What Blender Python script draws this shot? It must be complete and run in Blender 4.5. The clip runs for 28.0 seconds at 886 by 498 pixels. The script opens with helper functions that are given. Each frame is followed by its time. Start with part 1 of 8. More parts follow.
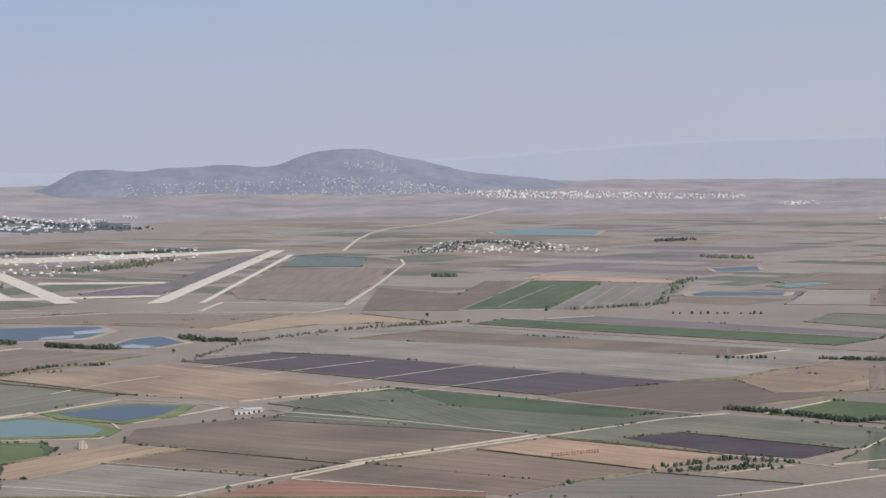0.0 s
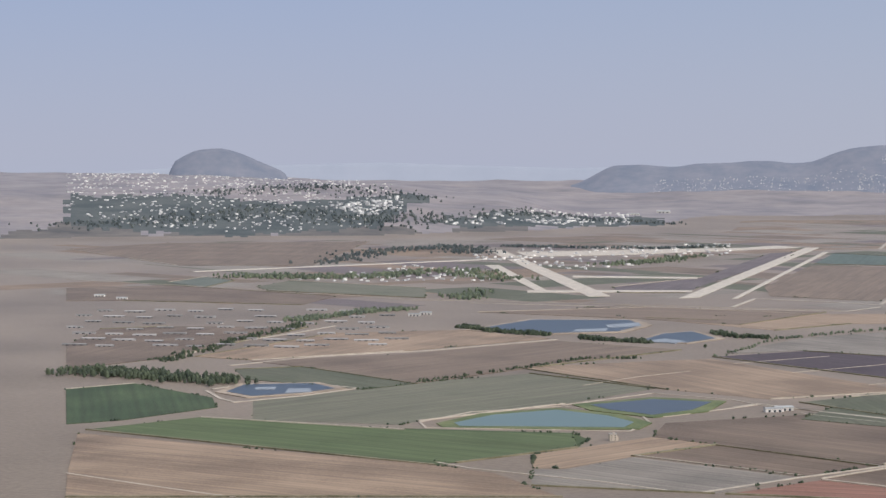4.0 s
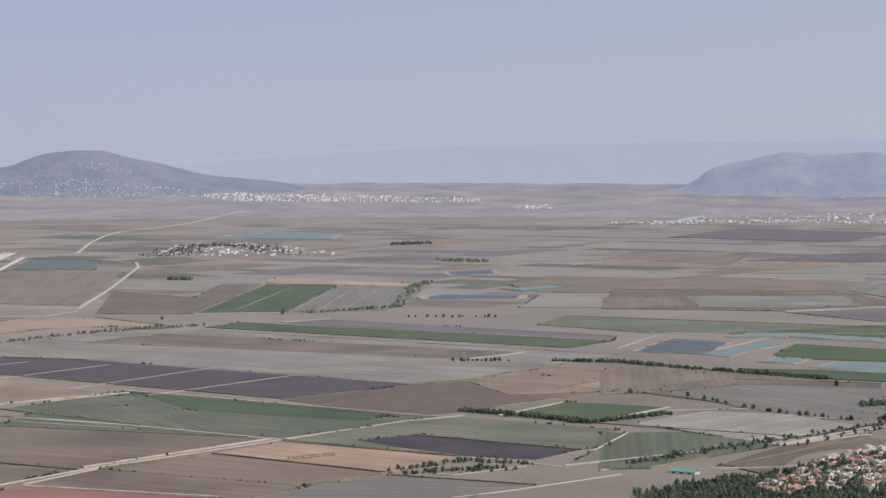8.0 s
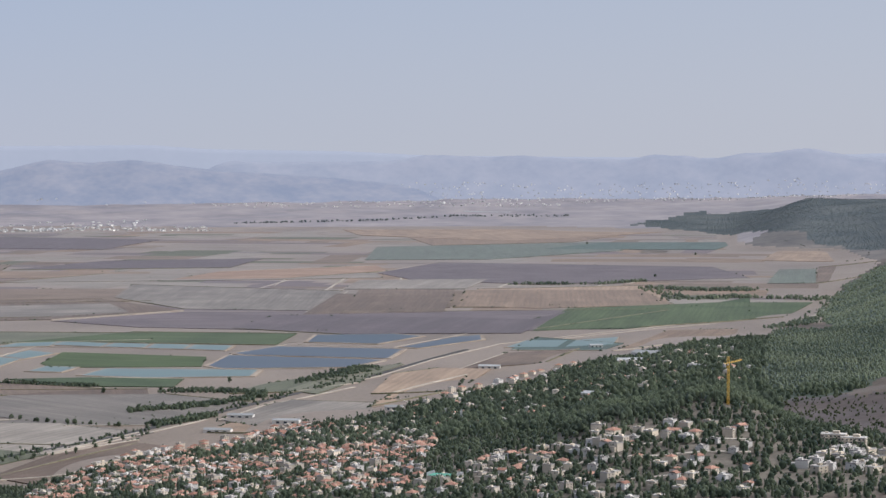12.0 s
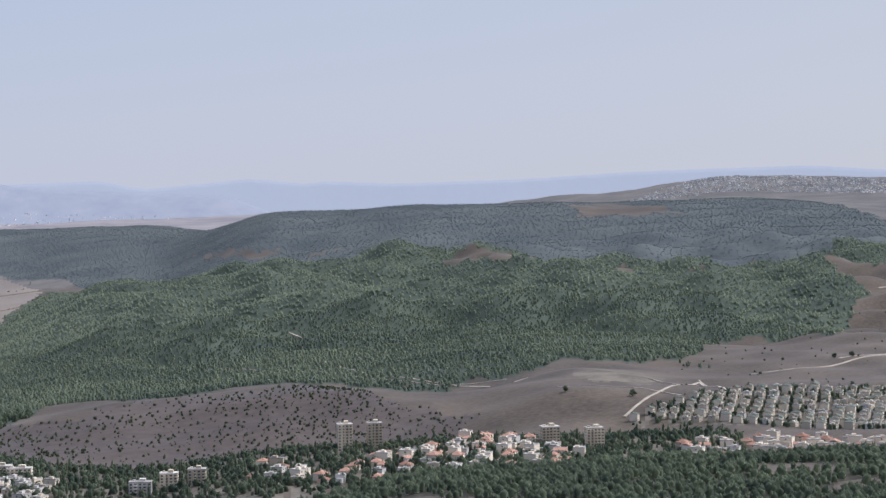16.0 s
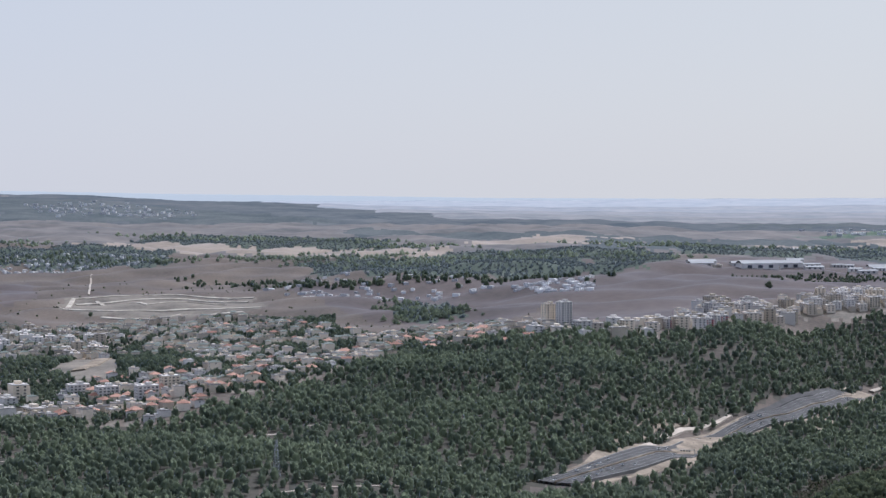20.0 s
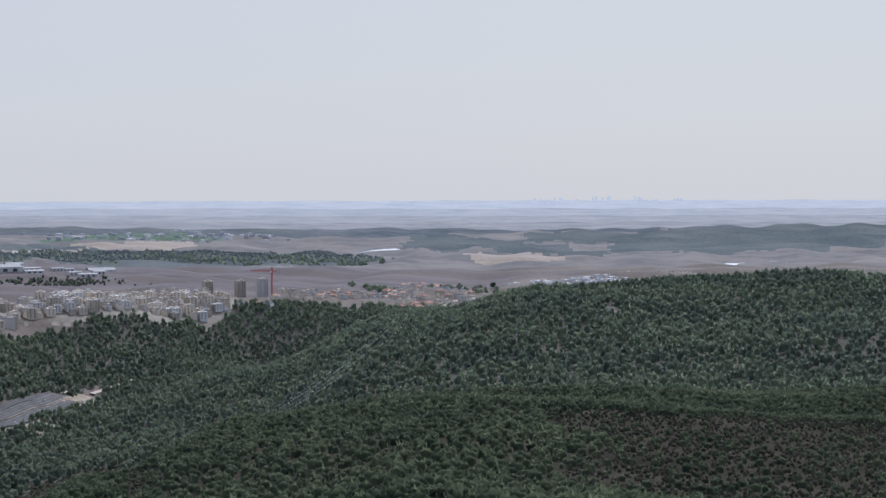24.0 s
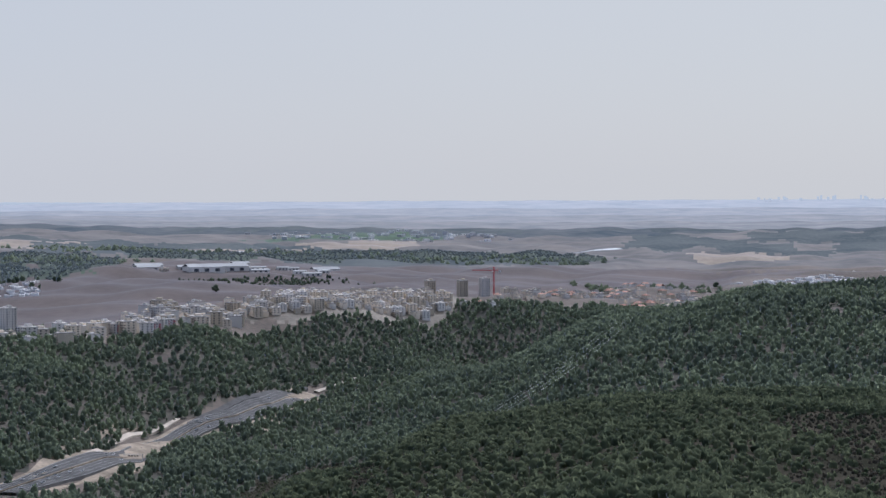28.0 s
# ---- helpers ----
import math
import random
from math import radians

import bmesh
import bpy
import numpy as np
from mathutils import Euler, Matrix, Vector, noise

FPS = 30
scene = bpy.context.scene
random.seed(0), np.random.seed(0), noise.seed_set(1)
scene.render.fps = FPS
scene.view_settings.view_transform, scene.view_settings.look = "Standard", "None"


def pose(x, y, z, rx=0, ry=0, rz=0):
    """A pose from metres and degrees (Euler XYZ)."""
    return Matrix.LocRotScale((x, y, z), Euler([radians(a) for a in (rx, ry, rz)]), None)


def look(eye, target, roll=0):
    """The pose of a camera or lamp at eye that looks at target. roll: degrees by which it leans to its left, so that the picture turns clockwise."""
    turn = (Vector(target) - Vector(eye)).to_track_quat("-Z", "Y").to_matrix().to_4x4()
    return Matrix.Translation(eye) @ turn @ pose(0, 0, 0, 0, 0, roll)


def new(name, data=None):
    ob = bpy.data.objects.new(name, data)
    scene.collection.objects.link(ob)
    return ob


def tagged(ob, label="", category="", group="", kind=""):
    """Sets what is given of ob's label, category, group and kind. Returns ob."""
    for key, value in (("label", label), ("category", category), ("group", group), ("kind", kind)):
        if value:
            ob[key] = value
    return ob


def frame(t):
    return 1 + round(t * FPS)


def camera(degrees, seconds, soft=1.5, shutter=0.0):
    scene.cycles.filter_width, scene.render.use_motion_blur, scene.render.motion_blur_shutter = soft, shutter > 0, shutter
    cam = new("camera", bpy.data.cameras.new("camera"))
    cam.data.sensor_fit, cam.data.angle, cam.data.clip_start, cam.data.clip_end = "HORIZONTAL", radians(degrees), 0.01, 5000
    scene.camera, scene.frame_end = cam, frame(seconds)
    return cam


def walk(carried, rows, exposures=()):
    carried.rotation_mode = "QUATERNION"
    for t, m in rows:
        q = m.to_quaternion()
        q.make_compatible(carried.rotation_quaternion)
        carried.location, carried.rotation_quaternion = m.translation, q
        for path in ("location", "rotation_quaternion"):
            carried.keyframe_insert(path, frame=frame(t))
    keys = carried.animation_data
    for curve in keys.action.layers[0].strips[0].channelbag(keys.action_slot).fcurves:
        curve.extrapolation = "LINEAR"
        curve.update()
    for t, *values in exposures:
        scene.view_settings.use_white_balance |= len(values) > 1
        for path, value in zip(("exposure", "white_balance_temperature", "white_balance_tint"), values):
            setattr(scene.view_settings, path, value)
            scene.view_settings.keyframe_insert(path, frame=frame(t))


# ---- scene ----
import itertools

# Model scale: the far plain runs tens of kilometres, so the place is built at 0.3 of its size; the farthest hills are
# pulled closer, shaped to fit the camera's view.
EYE = 129.0
cam = camera(23.12, 28.0, soft=1.45)
ROWS = [
    (0.0, 0.000, -2.684, -0.477),
    (0.5, -1.902, -2.718, -0.415),
    (1.0, -3.543, -2.713, -0.432),
    (1.5, -5.542, -2.740, -0.329),
    (2.0, -7.475, -2.684, -0.313),
    (2.5, -9.755, -2.735, -0.385),
    (3.5, -14.300, -2.730, -0.200),
    (4.5, -12.354, -2.724, -0.007),
    (5.0, -7.980, -2.714, -0.001),
    (5.5, -2.758, -2.680, -0.061),
    (6.0, 0.163, -2.697, -0.114),
    (6.5, 1.756, -2.658, -0.100),
    (7.0, 2.847, -2.686, -0.118),
    (7.5, 4.346, -2.651, -0.087),
    (8.0, 6.974, -2.630, -0.044),
    (8.5, 10.273, -2.604, -0.003),
    (9.0, 13.551, -2.644, -0.065),
    (9.5, 17.164, -2.576, -0.037),
    (10.0, 19.406, -2.611, -0.041),
    (10.5, 21.095, -2.533, -0.102),
    (11.0, 22.758, -2.523, -0.058),
    (11.5, 24.550, -2.553, -0.009),
    (12.5, 27.750, -2.280, -0.360),
    (13.5, 30.817, -1.973, -0.746),
    (14.0, 33.284, -1.727, -0.740),
    (14.5, 36.109, -1.699, -0.723),
    (15.0, 40.146, -1.728, -0.636),
    (15.5, 44.291, -1.753, -0.636),
    (16.0, 48.199, -1.787, -0.597),
    (16.5, 51.823, -1.794, -0.550),
    (17.0, 56.356, -1.824, -0.574),
    (17.5, 60.958, -1.833, -0.516),
    (18.0, 65.576, -1.850, -0.557),
    (18.5, 70.174, -1.841, -0.507),
    (19.0, 75.076, -1.892, -0.504),
    (19.5, 80.164, -1.919, -0.434),
    (20.0, 84.633, -1.888, -0.397),
    (20.5, 88.671, -1.877, -0.395),
    (21.0, 92.310, -1.870, -0.304),
    (21.5, 96.032, -1.894, -0.303),
    (22.0, 99.966, -1.861, -0.252),
    (22.5, 103.233, -1.846, -0.208),
    (23.5, 105.100, -1.870, -0.190),
    (24.5, 105.032, -1.915, -0.174),
    (25.0, 105.278, -1.871, -0.168),
    (25.5, 105.292, -1.886, -0.208),
    (26.0, 105.179, -1.875, -0.174),
    (26.5, 104.809, -1.926, -0.255),
    (27.0, 103.997, -1.908, -0.265),
    (27.5, 102.004, -1.854, -0.323),
    (28.0, 99.201, -1.879, -0.343),
]


def aim(yaw, pitch, roll):
    """Camera pose at the lookout: compass turn to the right, tilt up and lean, in degrees."""
    return Matrix.Translation((0, 0, EYE)) @ (Matrix.Rotation(radians(-yaw), 4, "Z") @ Matrix.Rotation(radians(90 + pitch), 4, "X") @ Matrix.Rotation(radians(roll), 4, "Z"))


walk(cam, [(t, aim(yaw, pitch, roll)) for t, yaw, pitch, roll in ROWS],
     exposures=[(0.0, -0.02, 5780, 13.5), (5.0, -0.1, 5780, 13.5), (8.0, -0.06, 5730, 13.5), (11.0, 0.0, 5650, 13.8), (14.0, 0.05, 5550, 14.5), (17.0, 0.2, 5400, 15.8), (21.0, 0.24, 5300, 16.5), (25.0, 0.12, 5250, 16.5), (28.0, 0.08, 5250, 16.5)])

# ---- world and sun ----
SUN_AZ, SUN_EL = 118.0, 45.0
world = bpy.data.worlds.new("sky")
scene.world = world
world.use_nodes = True
wn = world.node_tree
sky = wn.nodes.new("ShaderNodeTexSky")
sky.sky_type = "NISHITA"
sky.sun_disc = False
sky.sun_elevation, sky.sun_rotation = radians(SUN_EL), radians(SUN_AZ)
sky.altitude, sky.air_density, sky.dust_density, sky.ozone_density = 400, 1.0, 1.8, 2.4
wn.nodes["Background"].inputs["Strength"].default_value = 0.1
# Hazy air: bluish away from the sun, whiter towards it, bright close about it.
sun_way = Vector((math.sin(radians(SUN_AZ)) * math.cos(radians(SUN_EL)), math.cos(radians(SUN_AZ)) * math.cos(radians(SUN_EL)), math.sin(radians(SUN_EL))))
around, toward, span = wn.nodes.new("ShaderNodeTexCoord"), wn.nodes.new("ShaderNodeVectorMath"), wn.nodes.new("ShaderNodeMapRange")
toward.operation = "DOT_PRODUCT"
toward.inputs[1].default_value = sun_way
wn.links.new(around.outputs["Generated"], toward.inputs[0])
span.inputs["From Min"].default_value = -1.0
wn.links.new(toward.outputs["Value"], span.inputs["Value"])
glow = wn.nodes.new("ShaderNodeValToRGB")
stops = glow.color_ramp.elements
stops[0].position, stops[0].color = 0.27, (0.500, 0.502, 0.552, 1)
stops[1].position, stops[1].color = 0.46, (0.532, 0.525, 0.520, 1)
for place_at, tone in ((0.665, (0.572, 0.545, 0.512)), (0.845, (0.608, 0.565, 0.470)), (0.885, (0.635, 0.585, 0.472)), (1.0, (3.0, 2.8, 2.4))):
    stop = stops.new(place_at)
    stop.color = (*tone, 1)
wn.links.new(span.outputs[0], glow.inputs["Fac"])
split, rise, away, deep, air = wn.nodes.new("ShaderNodeSeparateXYZ"), wn.nodes.new("ShaderNodeMapRange"), wn.nodes.new("ShaderNodeMath"), wn.nodes.new("ShaderNodeMath"), wn.nodes.new("ShaderNodeMixRGB")
wn.links.new(around.outputs["Generated"], split.inputs[0])
rise.inputs["From Max"].default_value = 0.12
wn.links.new(split.outputs["Z"], rise.inputs["Value"])
away.operation, away.inputs[0].default_value = "SUBTRACT", 0.95
wn.links.new(span.outputs[0], away.inputs[1])
deep.operation = "MULTIPLY"
wn.links.new(rise.outputs[0], deep.inputs[0])
wn.links.new(away.outputs[0], deep.inputs[1])
air.blend_type = "MULTIPLY"
air.inputs[2].default_value = (0.52, 0.74, 1.02, 1)
wn.links.new(deep.outputs[0], air.inputs["Fac"])
wn.links.new(glow.outputs["Color"], air.inputs[1])
ten, veil = wn.nodes.new("ShaderNodeVectorMath"), wn.nodes.new("ShaderNodeMixRGB")
ten.operation = "SCALE"
ten.inputs["Scale"].default_value = 10.0
wn.links.new(air.outputs[0], ten.inputs[0])
veil.inputs["Fac"].default_value = 0.92
wn.links.new(sky.outputs[0], veil.inputs[1])
wn.links.new(ten.outputs[0], veil.inputs[2])
wn.links.new(veil.outputs[0], wn.nodes["Background"].inputs["Color"])
sun = new("sun", bpy.data.lights.new("sun", "SUN"))
sun.data.energy, sun.data.angle, sun.data.color = 2.6, radians(0.6), (1.0, 0.95, 0.88)
sun.matrix_world = look((0, 0, 900), (-math.sin(radians(SUN_AZ)) * 900 / math.tan(radians(SUN_EL)), -math.cos(radians(SUN_AZ)) * 900 / math.tan(radians(SUN_EL)), 0))
tagged(sun, kind="structure")


# ---- materials ----
def nodes_of(name):
    m = bpy.data.materials.new(name)
    m.use_nodes = True
    return m, m.node_tree, m.node_tree.nodes["Principled BSDF"]


def surface(name, dark, light, grain=1.0, patch=0.05, rough=0.9, bump=0.3, sheen=0.0, sheen_tint=(0.62, 0.66, 0.78), spread=0.0, spec=0.3, island=0.0, leaf=0.0):
    """A natural surface: patches at one scale and grain at another between two colours, a little relief, optional sheen
    that imitates haze at grazing angles.
    """
    m, nt, b = nodes_of(name)
    N, L = nt.nodes.new, nt.links.new
    pos = N("ShaderNodeNewGeometry")
    big, fine, mix, ramp = N("ShaderNodeTexNoise"), N("ShaderNodeTexNoise"), N("ShaderNodeMath"), N("ShaderNodeValToRGB")
    big.inputs["Scale"].default_value, big.inputs["Detail"].default_value = patch, 6
    fine.inputs["Scale"].default_value, fine.inputs["Detail"].default_value = grain, 4
    L(pos.outputs["Position"], big.inputs["Vector"])
    L(pos.outputs["Position"], fine.inputs["Vector"])
    mix.operation = "MULTIPLY_ADD"
    mix.inputs[1].default_value = 0.45
    L(fine.outputs["Fac"], mix.inputs[0])
    half = N("ShaderNodeMath")
    half.operation = "MULTIPLY_ADD"
    half.inputs[1].default_value, half.inputs[2].default_value = 0.75, -0.1
    L(big.outputs["Fac"], half.inputs[0])
    L(half.outputs[0], mix.inputs[2])
    last = mix.outputs[0]
    if spread or island:
        info = N("ShaderNodeObjectInfo") if spread else pos
        add = N("ShaderNodeMath")
        add.operation = "MULTIPLY_ADD"
        add.inputs[1].default_value = spread or island
        L(info.outputs["Random" if spread else "Random Per Island"], add.inputs[0])
        off = N("ShaderNodeMath")
        off.operation = "SUBTRACT"
        off.inputs[1].default_value = (spread or island) / 2
        L(last, off.inputs[0])
        L(off.outputs[0], add.inputs[2])
        last = add.outputs[0]
    ramp.color_ramp.elements[0].position, ramp.color_ramp.elements[1].position = 0.33, 0.67
    ramp.color_ramp.elements[0].color, ramp.color_ramp.elements[1].color = (*dark, 1), (*light, 1)
    L(last, ramp.inputs["Fac"])
    L(ramp.outputs["Color"], b.inputs["Base Color"])
    b.inputs["Roughness"].default_value = rough
    b.inputs["Specular IOR Level"].default_value = spec
    if sheen:
        b.inputs["Sheen Weight"].default_value, b.inputs["Sheen Roughness"].default_value = sheen, 0.2
        b.inputs["Sheen Tint"].default_value = (*sheen_tint, 1)
    if bump:
        bp = N("ShaderNodeBump")
        bp.inputs["Strength"].default_value, bp.inputs["Distance"].default_value = bump, 0.3
        L(fine.outputs["Fac"], bp.inputs["Height"])
        L(bp.outputs["Normal"], b.inputs["Normal"])
    if leaf:
        thin, both = N("ShaderNodeBsdfTranslucent"), N("ShaderNodeMixShader")
        both.inputs[0].default_value = leaf
        L(ramp.outputs["Color"], thin.inputs["Color"])
        L(b.outputs[0], both.inputs[1])
        L(thin.outputs[0], both.inputs[2])
        L(both.outputs[0], nt.nodes["Material Output"].inputs["Surface"])
    return m


def crop(name, dark, light, pitch=9.0, contrast=0.14, sheen=0.42):
    """Farmland: tillage lines along the parcel's own axis, worn patches and clods."""
    dark, light = [tuple(0.9 * c for c in tone) for tone in (dark, light)]
    # The sheen pales fields lying at grazing angles, in place of haze.
    m = surface(name, dark, light, grain=0.9, patch=0.02, rough=0.95, bump=0.2, sheen=sheen, sheen_tint=(0.75, 0.68, 0.68), spread=0.35)
    nt = m.node_tree
    ends = next(n for n in nt.nodes if n.type == "VALTORGB").color_ramp.elements
    ends[0].position, ends[1].position = 0.39, 0.61
    N, L = nt.nodes.new, nt.links.new
    b = nt.nodes["Principled BSDF"]
    tc, wave, warp = N("ShaderNodeTexCoord"), N("ShaderNodeTexWave"), N("ShaderNodeMixRGB")
    wave.wave_type, wave.bands_direction = "BANDS", "Y"
    wave.inputs["Scale"].default_value = 0.314 * 2 / pitch
    wave.inputs["Distortion"].default_value, wave.inputs["Detail"].default_value = 1.2, 2
    wave.inputs["Detail Scale"].default_value = 0.6
    L(tc.outputs["Object"], wave.inputs["Vector"])
    warp.blend_type = "MULTIPLY"
    warp.inputs["Fac"].default_value = contrast
    src = b.inputs["Base Color"].links[0].from_socket
    streak, sway, shade = N("ShaderNodeTexNoise"), N("ShaderNodeMapping"), N("ShaderNodeMixRGB")
    sway.inputs["Scale"].default_value = (0.008, 0.16, 1)
    streak.inputs["Scale"].default_value, streak.inputs["Detail"].default_value, streak.inputs["Roughness"].default_value = 1.0, 5, 0.65
    L(tc.outputs["Object"], sway.inputs["Vector"])
    L(sway.outputs[0], streak.inputs["Vector"])
    lift = N("ShaderNodeMapRange")
    lift.inputs["From Min"].default_value, lift.inputs["From Max"].default_value = 0.3, 0.7
    lift.inputs["To Min"].default_value, lift.inputs["To Max"].default_value = 0.62, 1.3
    L(streak.outputs["Fac"], lift.inputs["Value"])
    shade.blend_type = "MULTIPLY"
    shade.inputs["Fac"].default_value = 0.85
    L(src, shade.inputs[1])
    L(lift.outputs[0], shade.inputs[2])
    L(shade.outputs[0], warp.inputs[1])
    L(wave.outputs["Color"], warp.inputs[2])
    L(warp.outputs[0], b.inputs["Base Color"])
    return m


def plain(name, col, rough=0.6, metal=0.0, sheen=0.0, vary=0.08, spread=0.0, grain=0.8, spec=0.4):
    lo = tuple(max(0.0, c * (1 - vary * 2)) for c in col)
    hi = tuple(min(1.0, c * (1 + vary)) for c in col)
    m = surface(name, lo, hi, grain=grain, patch=0.15, rough=rough, bump=0.05, sheen=sheen, spread=spread, spec=spec)
    m.node_tree.nodes["Principled BSDF"].inputs["Metallic"].default_value = metal
    return m


SOIL = surface("valley_soil", (0.128, 0.100, 0.072), (0.236, 0.186, 0.138), grain=0.35, patch=0.006, sheen=0.6, sheen_tint=(0.74, 0.68, 0.70))
DRY = surface("dry_grass_hillside", (0.066, 0.054, 0.045), (0.146, 0.117, 0.093), grain=0.5, patch=0.025, sheen=0.15, spec=0.1)
WOOD_FLOOR = surface("forest_floor", (0.058, 0.060, 0.052), (0.112, 0.100, 0.084), grain=0.5, patch=0.03, spec=0.0)
SCRUB_FLOOR = surface("stony_scrub_ground", (0.026, 0.026, 0.019), (0.060, 0.053, 0.041), grain=2.2, patch=0.10, bump=0.8, spec=0.0)
URBAN = surface("town_ground", (0.075, 0.066, 0.053), (0.205, 0.175, 0.138), grain=0.5, patch=0.06)
# Far, mid, bushland and coastal colours below have bluish haze painted in.
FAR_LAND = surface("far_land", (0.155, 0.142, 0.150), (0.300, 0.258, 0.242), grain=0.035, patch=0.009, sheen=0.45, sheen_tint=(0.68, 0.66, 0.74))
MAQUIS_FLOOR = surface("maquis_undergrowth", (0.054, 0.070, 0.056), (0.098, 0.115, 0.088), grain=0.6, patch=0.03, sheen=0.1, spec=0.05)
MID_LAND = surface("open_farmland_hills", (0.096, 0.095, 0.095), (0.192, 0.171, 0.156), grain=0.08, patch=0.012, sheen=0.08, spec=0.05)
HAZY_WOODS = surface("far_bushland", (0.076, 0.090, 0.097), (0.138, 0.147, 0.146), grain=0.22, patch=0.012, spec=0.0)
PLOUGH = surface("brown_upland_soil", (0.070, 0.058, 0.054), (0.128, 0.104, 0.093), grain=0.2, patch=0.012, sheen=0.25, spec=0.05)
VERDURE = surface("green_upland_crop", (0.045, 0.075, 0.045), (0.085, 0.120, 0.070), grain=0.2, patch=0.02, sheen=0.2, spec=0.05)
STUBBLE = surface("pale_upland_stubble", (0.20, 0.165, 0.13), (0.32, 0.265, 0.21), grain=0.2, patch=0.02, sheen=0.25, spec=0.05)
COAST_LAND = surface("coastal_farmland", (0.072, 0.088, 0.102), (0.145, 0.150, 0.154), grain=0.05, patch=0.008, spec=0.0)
GROUND_MATS = [SOIL, DRY, WOOD_FLOOR, SCRUB_FLOOR, URBAN, FAR_LAND, HAZY_WOODS, MID_LAND, MAQUIS_FLOOR, PLOUGH, VERDURE, STUBBLE, COAST_LAND]

CROPS = {
    "tan": crop("stubble_tan", (0.205, 0.143, 0.095), (0.345, 0.247, 0.165)),
    "orange": crop("bare_orange_earth", (0.27, 0.175, 0.115), (0.42, 0.28, 0.19)),
    "brown": crop("tilled_brown", (0.122, 0.086, 0.060), (0.205, 0.150, 0.106)),
    "dark": crop("ploughed_dark", (0.048, 0.036, 0.045), (0.086, 0.066, 0.076), sheen=0.18),
    "red": crop("terra_rossa", (0.16, 0.075, 0.05), (0.26, 0.13, 0.09)),
    "grey": crop("grey_stubble", (0.165, 0.145, 0.122), (0.27, 0.235, 0.195)),
    "pale": crop("pale_stubble", (0.23, 0.20, 0.165), (0.35, 0.305, 0.25)),
    "green": crop("green_crop", (0.045, 0.072, 0.032), (0.08, 0.11, 0.05), contrast=0.15, sheen=0.2),
    "lush": crop("lush_green_crop", (0.068, 0.096, 0.040), (0.108, 0.138, 0.062), contrast=0.12, sheen=0.12),
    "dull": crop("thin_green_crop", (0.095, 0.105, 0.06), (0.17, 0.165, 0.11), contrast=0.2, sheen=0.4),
    # Sage and mauve: the green and dark crops with haze painted in.
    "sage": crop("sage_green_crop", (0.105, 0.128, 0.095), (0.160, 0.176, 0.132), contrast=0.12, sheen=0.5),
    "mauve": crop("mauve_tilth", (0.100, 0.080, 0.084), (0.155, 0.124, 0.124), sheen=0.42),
    "teal": crop("blue_green_crop", (0.05, 0.085, 0.07), (0.085, 0.125, 0.105), contrast=0.12, sheen=0.4),
}
TRACK = plain("pale_dirt_track", (0.44, 0.375, 0.30), rough=0.95, sheen=0.3, vary=0.12)
MARGIN = surface("weedy_margin", (0.10, 0.095, 0.05), (0.27, 0.23, 0.15), grain=0.5, patch=0.05, sheen=0.2)
ASPHALT = plain("worn_asphalt", (0.095, 0.092, 0.090), rough=0.95, vary=0.15, spec=0.05)
CONCRETE = plain("runway_concrete", (0.52, 0.455, 0.375), rough=0.9, sheen=0.25, vary=0.14)
CHALK = plain("chalk_cut", (0.28, 0.232, 0.178), rough=0.95, vary=0.22, spec=0.05)
# Pine needles are lightened, with a bluish sheen, to imitate haze.
PINE = surface("pine_needles", (0.116, 0.140, 0.104), (0.206, 0.240, 0.154), grain=0.12, patch=0.025, rough=0.9, bump=0.0, island=0.3, spec=0.0, sheen=0.35, sheen_tint=(0.55, 0.65, 0.85), leaf=0.6)
# Paler, bluer leaf copies for far woods: haze painted into their colour.
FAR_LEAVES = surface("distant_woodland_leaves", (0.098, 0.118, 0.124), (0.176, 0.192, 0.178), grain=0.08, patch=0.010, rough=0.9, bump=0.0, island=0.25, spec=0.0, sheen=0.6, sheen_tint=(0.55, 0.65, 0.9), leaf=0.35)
HAZED_LEAVES = surface("dusty_maquis_leaves", (0.125, 0.152, 0.115), (0.245, 0.275, 0.180), grain=0.08, patch=0.014, rough=0.9, bump=0.0, island=0.25, spec=0.0, sheen=0.6, sheen_tint=(0.5, 0.6, 0.95), leaf=0.35)
OAK = surface("oak_leaves", (0.058, 0.074, 0.046), (0.142, 0.160, 0.092), grain=0.4, patch=0.06, rough=0.9, bump=0.0, island=0.3, spec=0.0, sheen=0.15, leaf=0.5)
HEATH = surface("brown_heath_leaves", (0.052, 0.050, 0.038), (0.118, 0.102, 0.076), grain=0.4, patch=0.06, rough=0.9, bump=0.0, island=0.4, spec=0.0, sheen=0.15, leaf=0.4)
# The strong blue sheen on garden trees is painted haze.
GARDEN = surface("garden_leaves", (0.066, 0.088, 0.062), (0.152, 0.176, 0.112), grain=0.4, patch=0.05, rough=0.85, bump=0.0, island=0.4, spec=0.05, sheen=0.5, sheen_tint=(0.5, 0.6, 0.95), leaf=0.45)
BARK = plain("bark", (0.13, 0.09, 0.065), rough=0.95, vary=0.2)


# ---- land form ----
STATIONS = {}


def station(az, *profile):
    STATIONS[az] = profile


station(-60, (0, 127.2), (30, 118.5), (120, 90), (300, 54), (600, 21), (810, 0), (3600, 0), (4920, 52.5))
station(-30, (0, 127.2), (30, 118.5), (120, 90), (300, 54), (600, 21), (810, 0), (2880, 0), (3450, 27), (3900, 60), (4200, 64.5), (4920, 78))
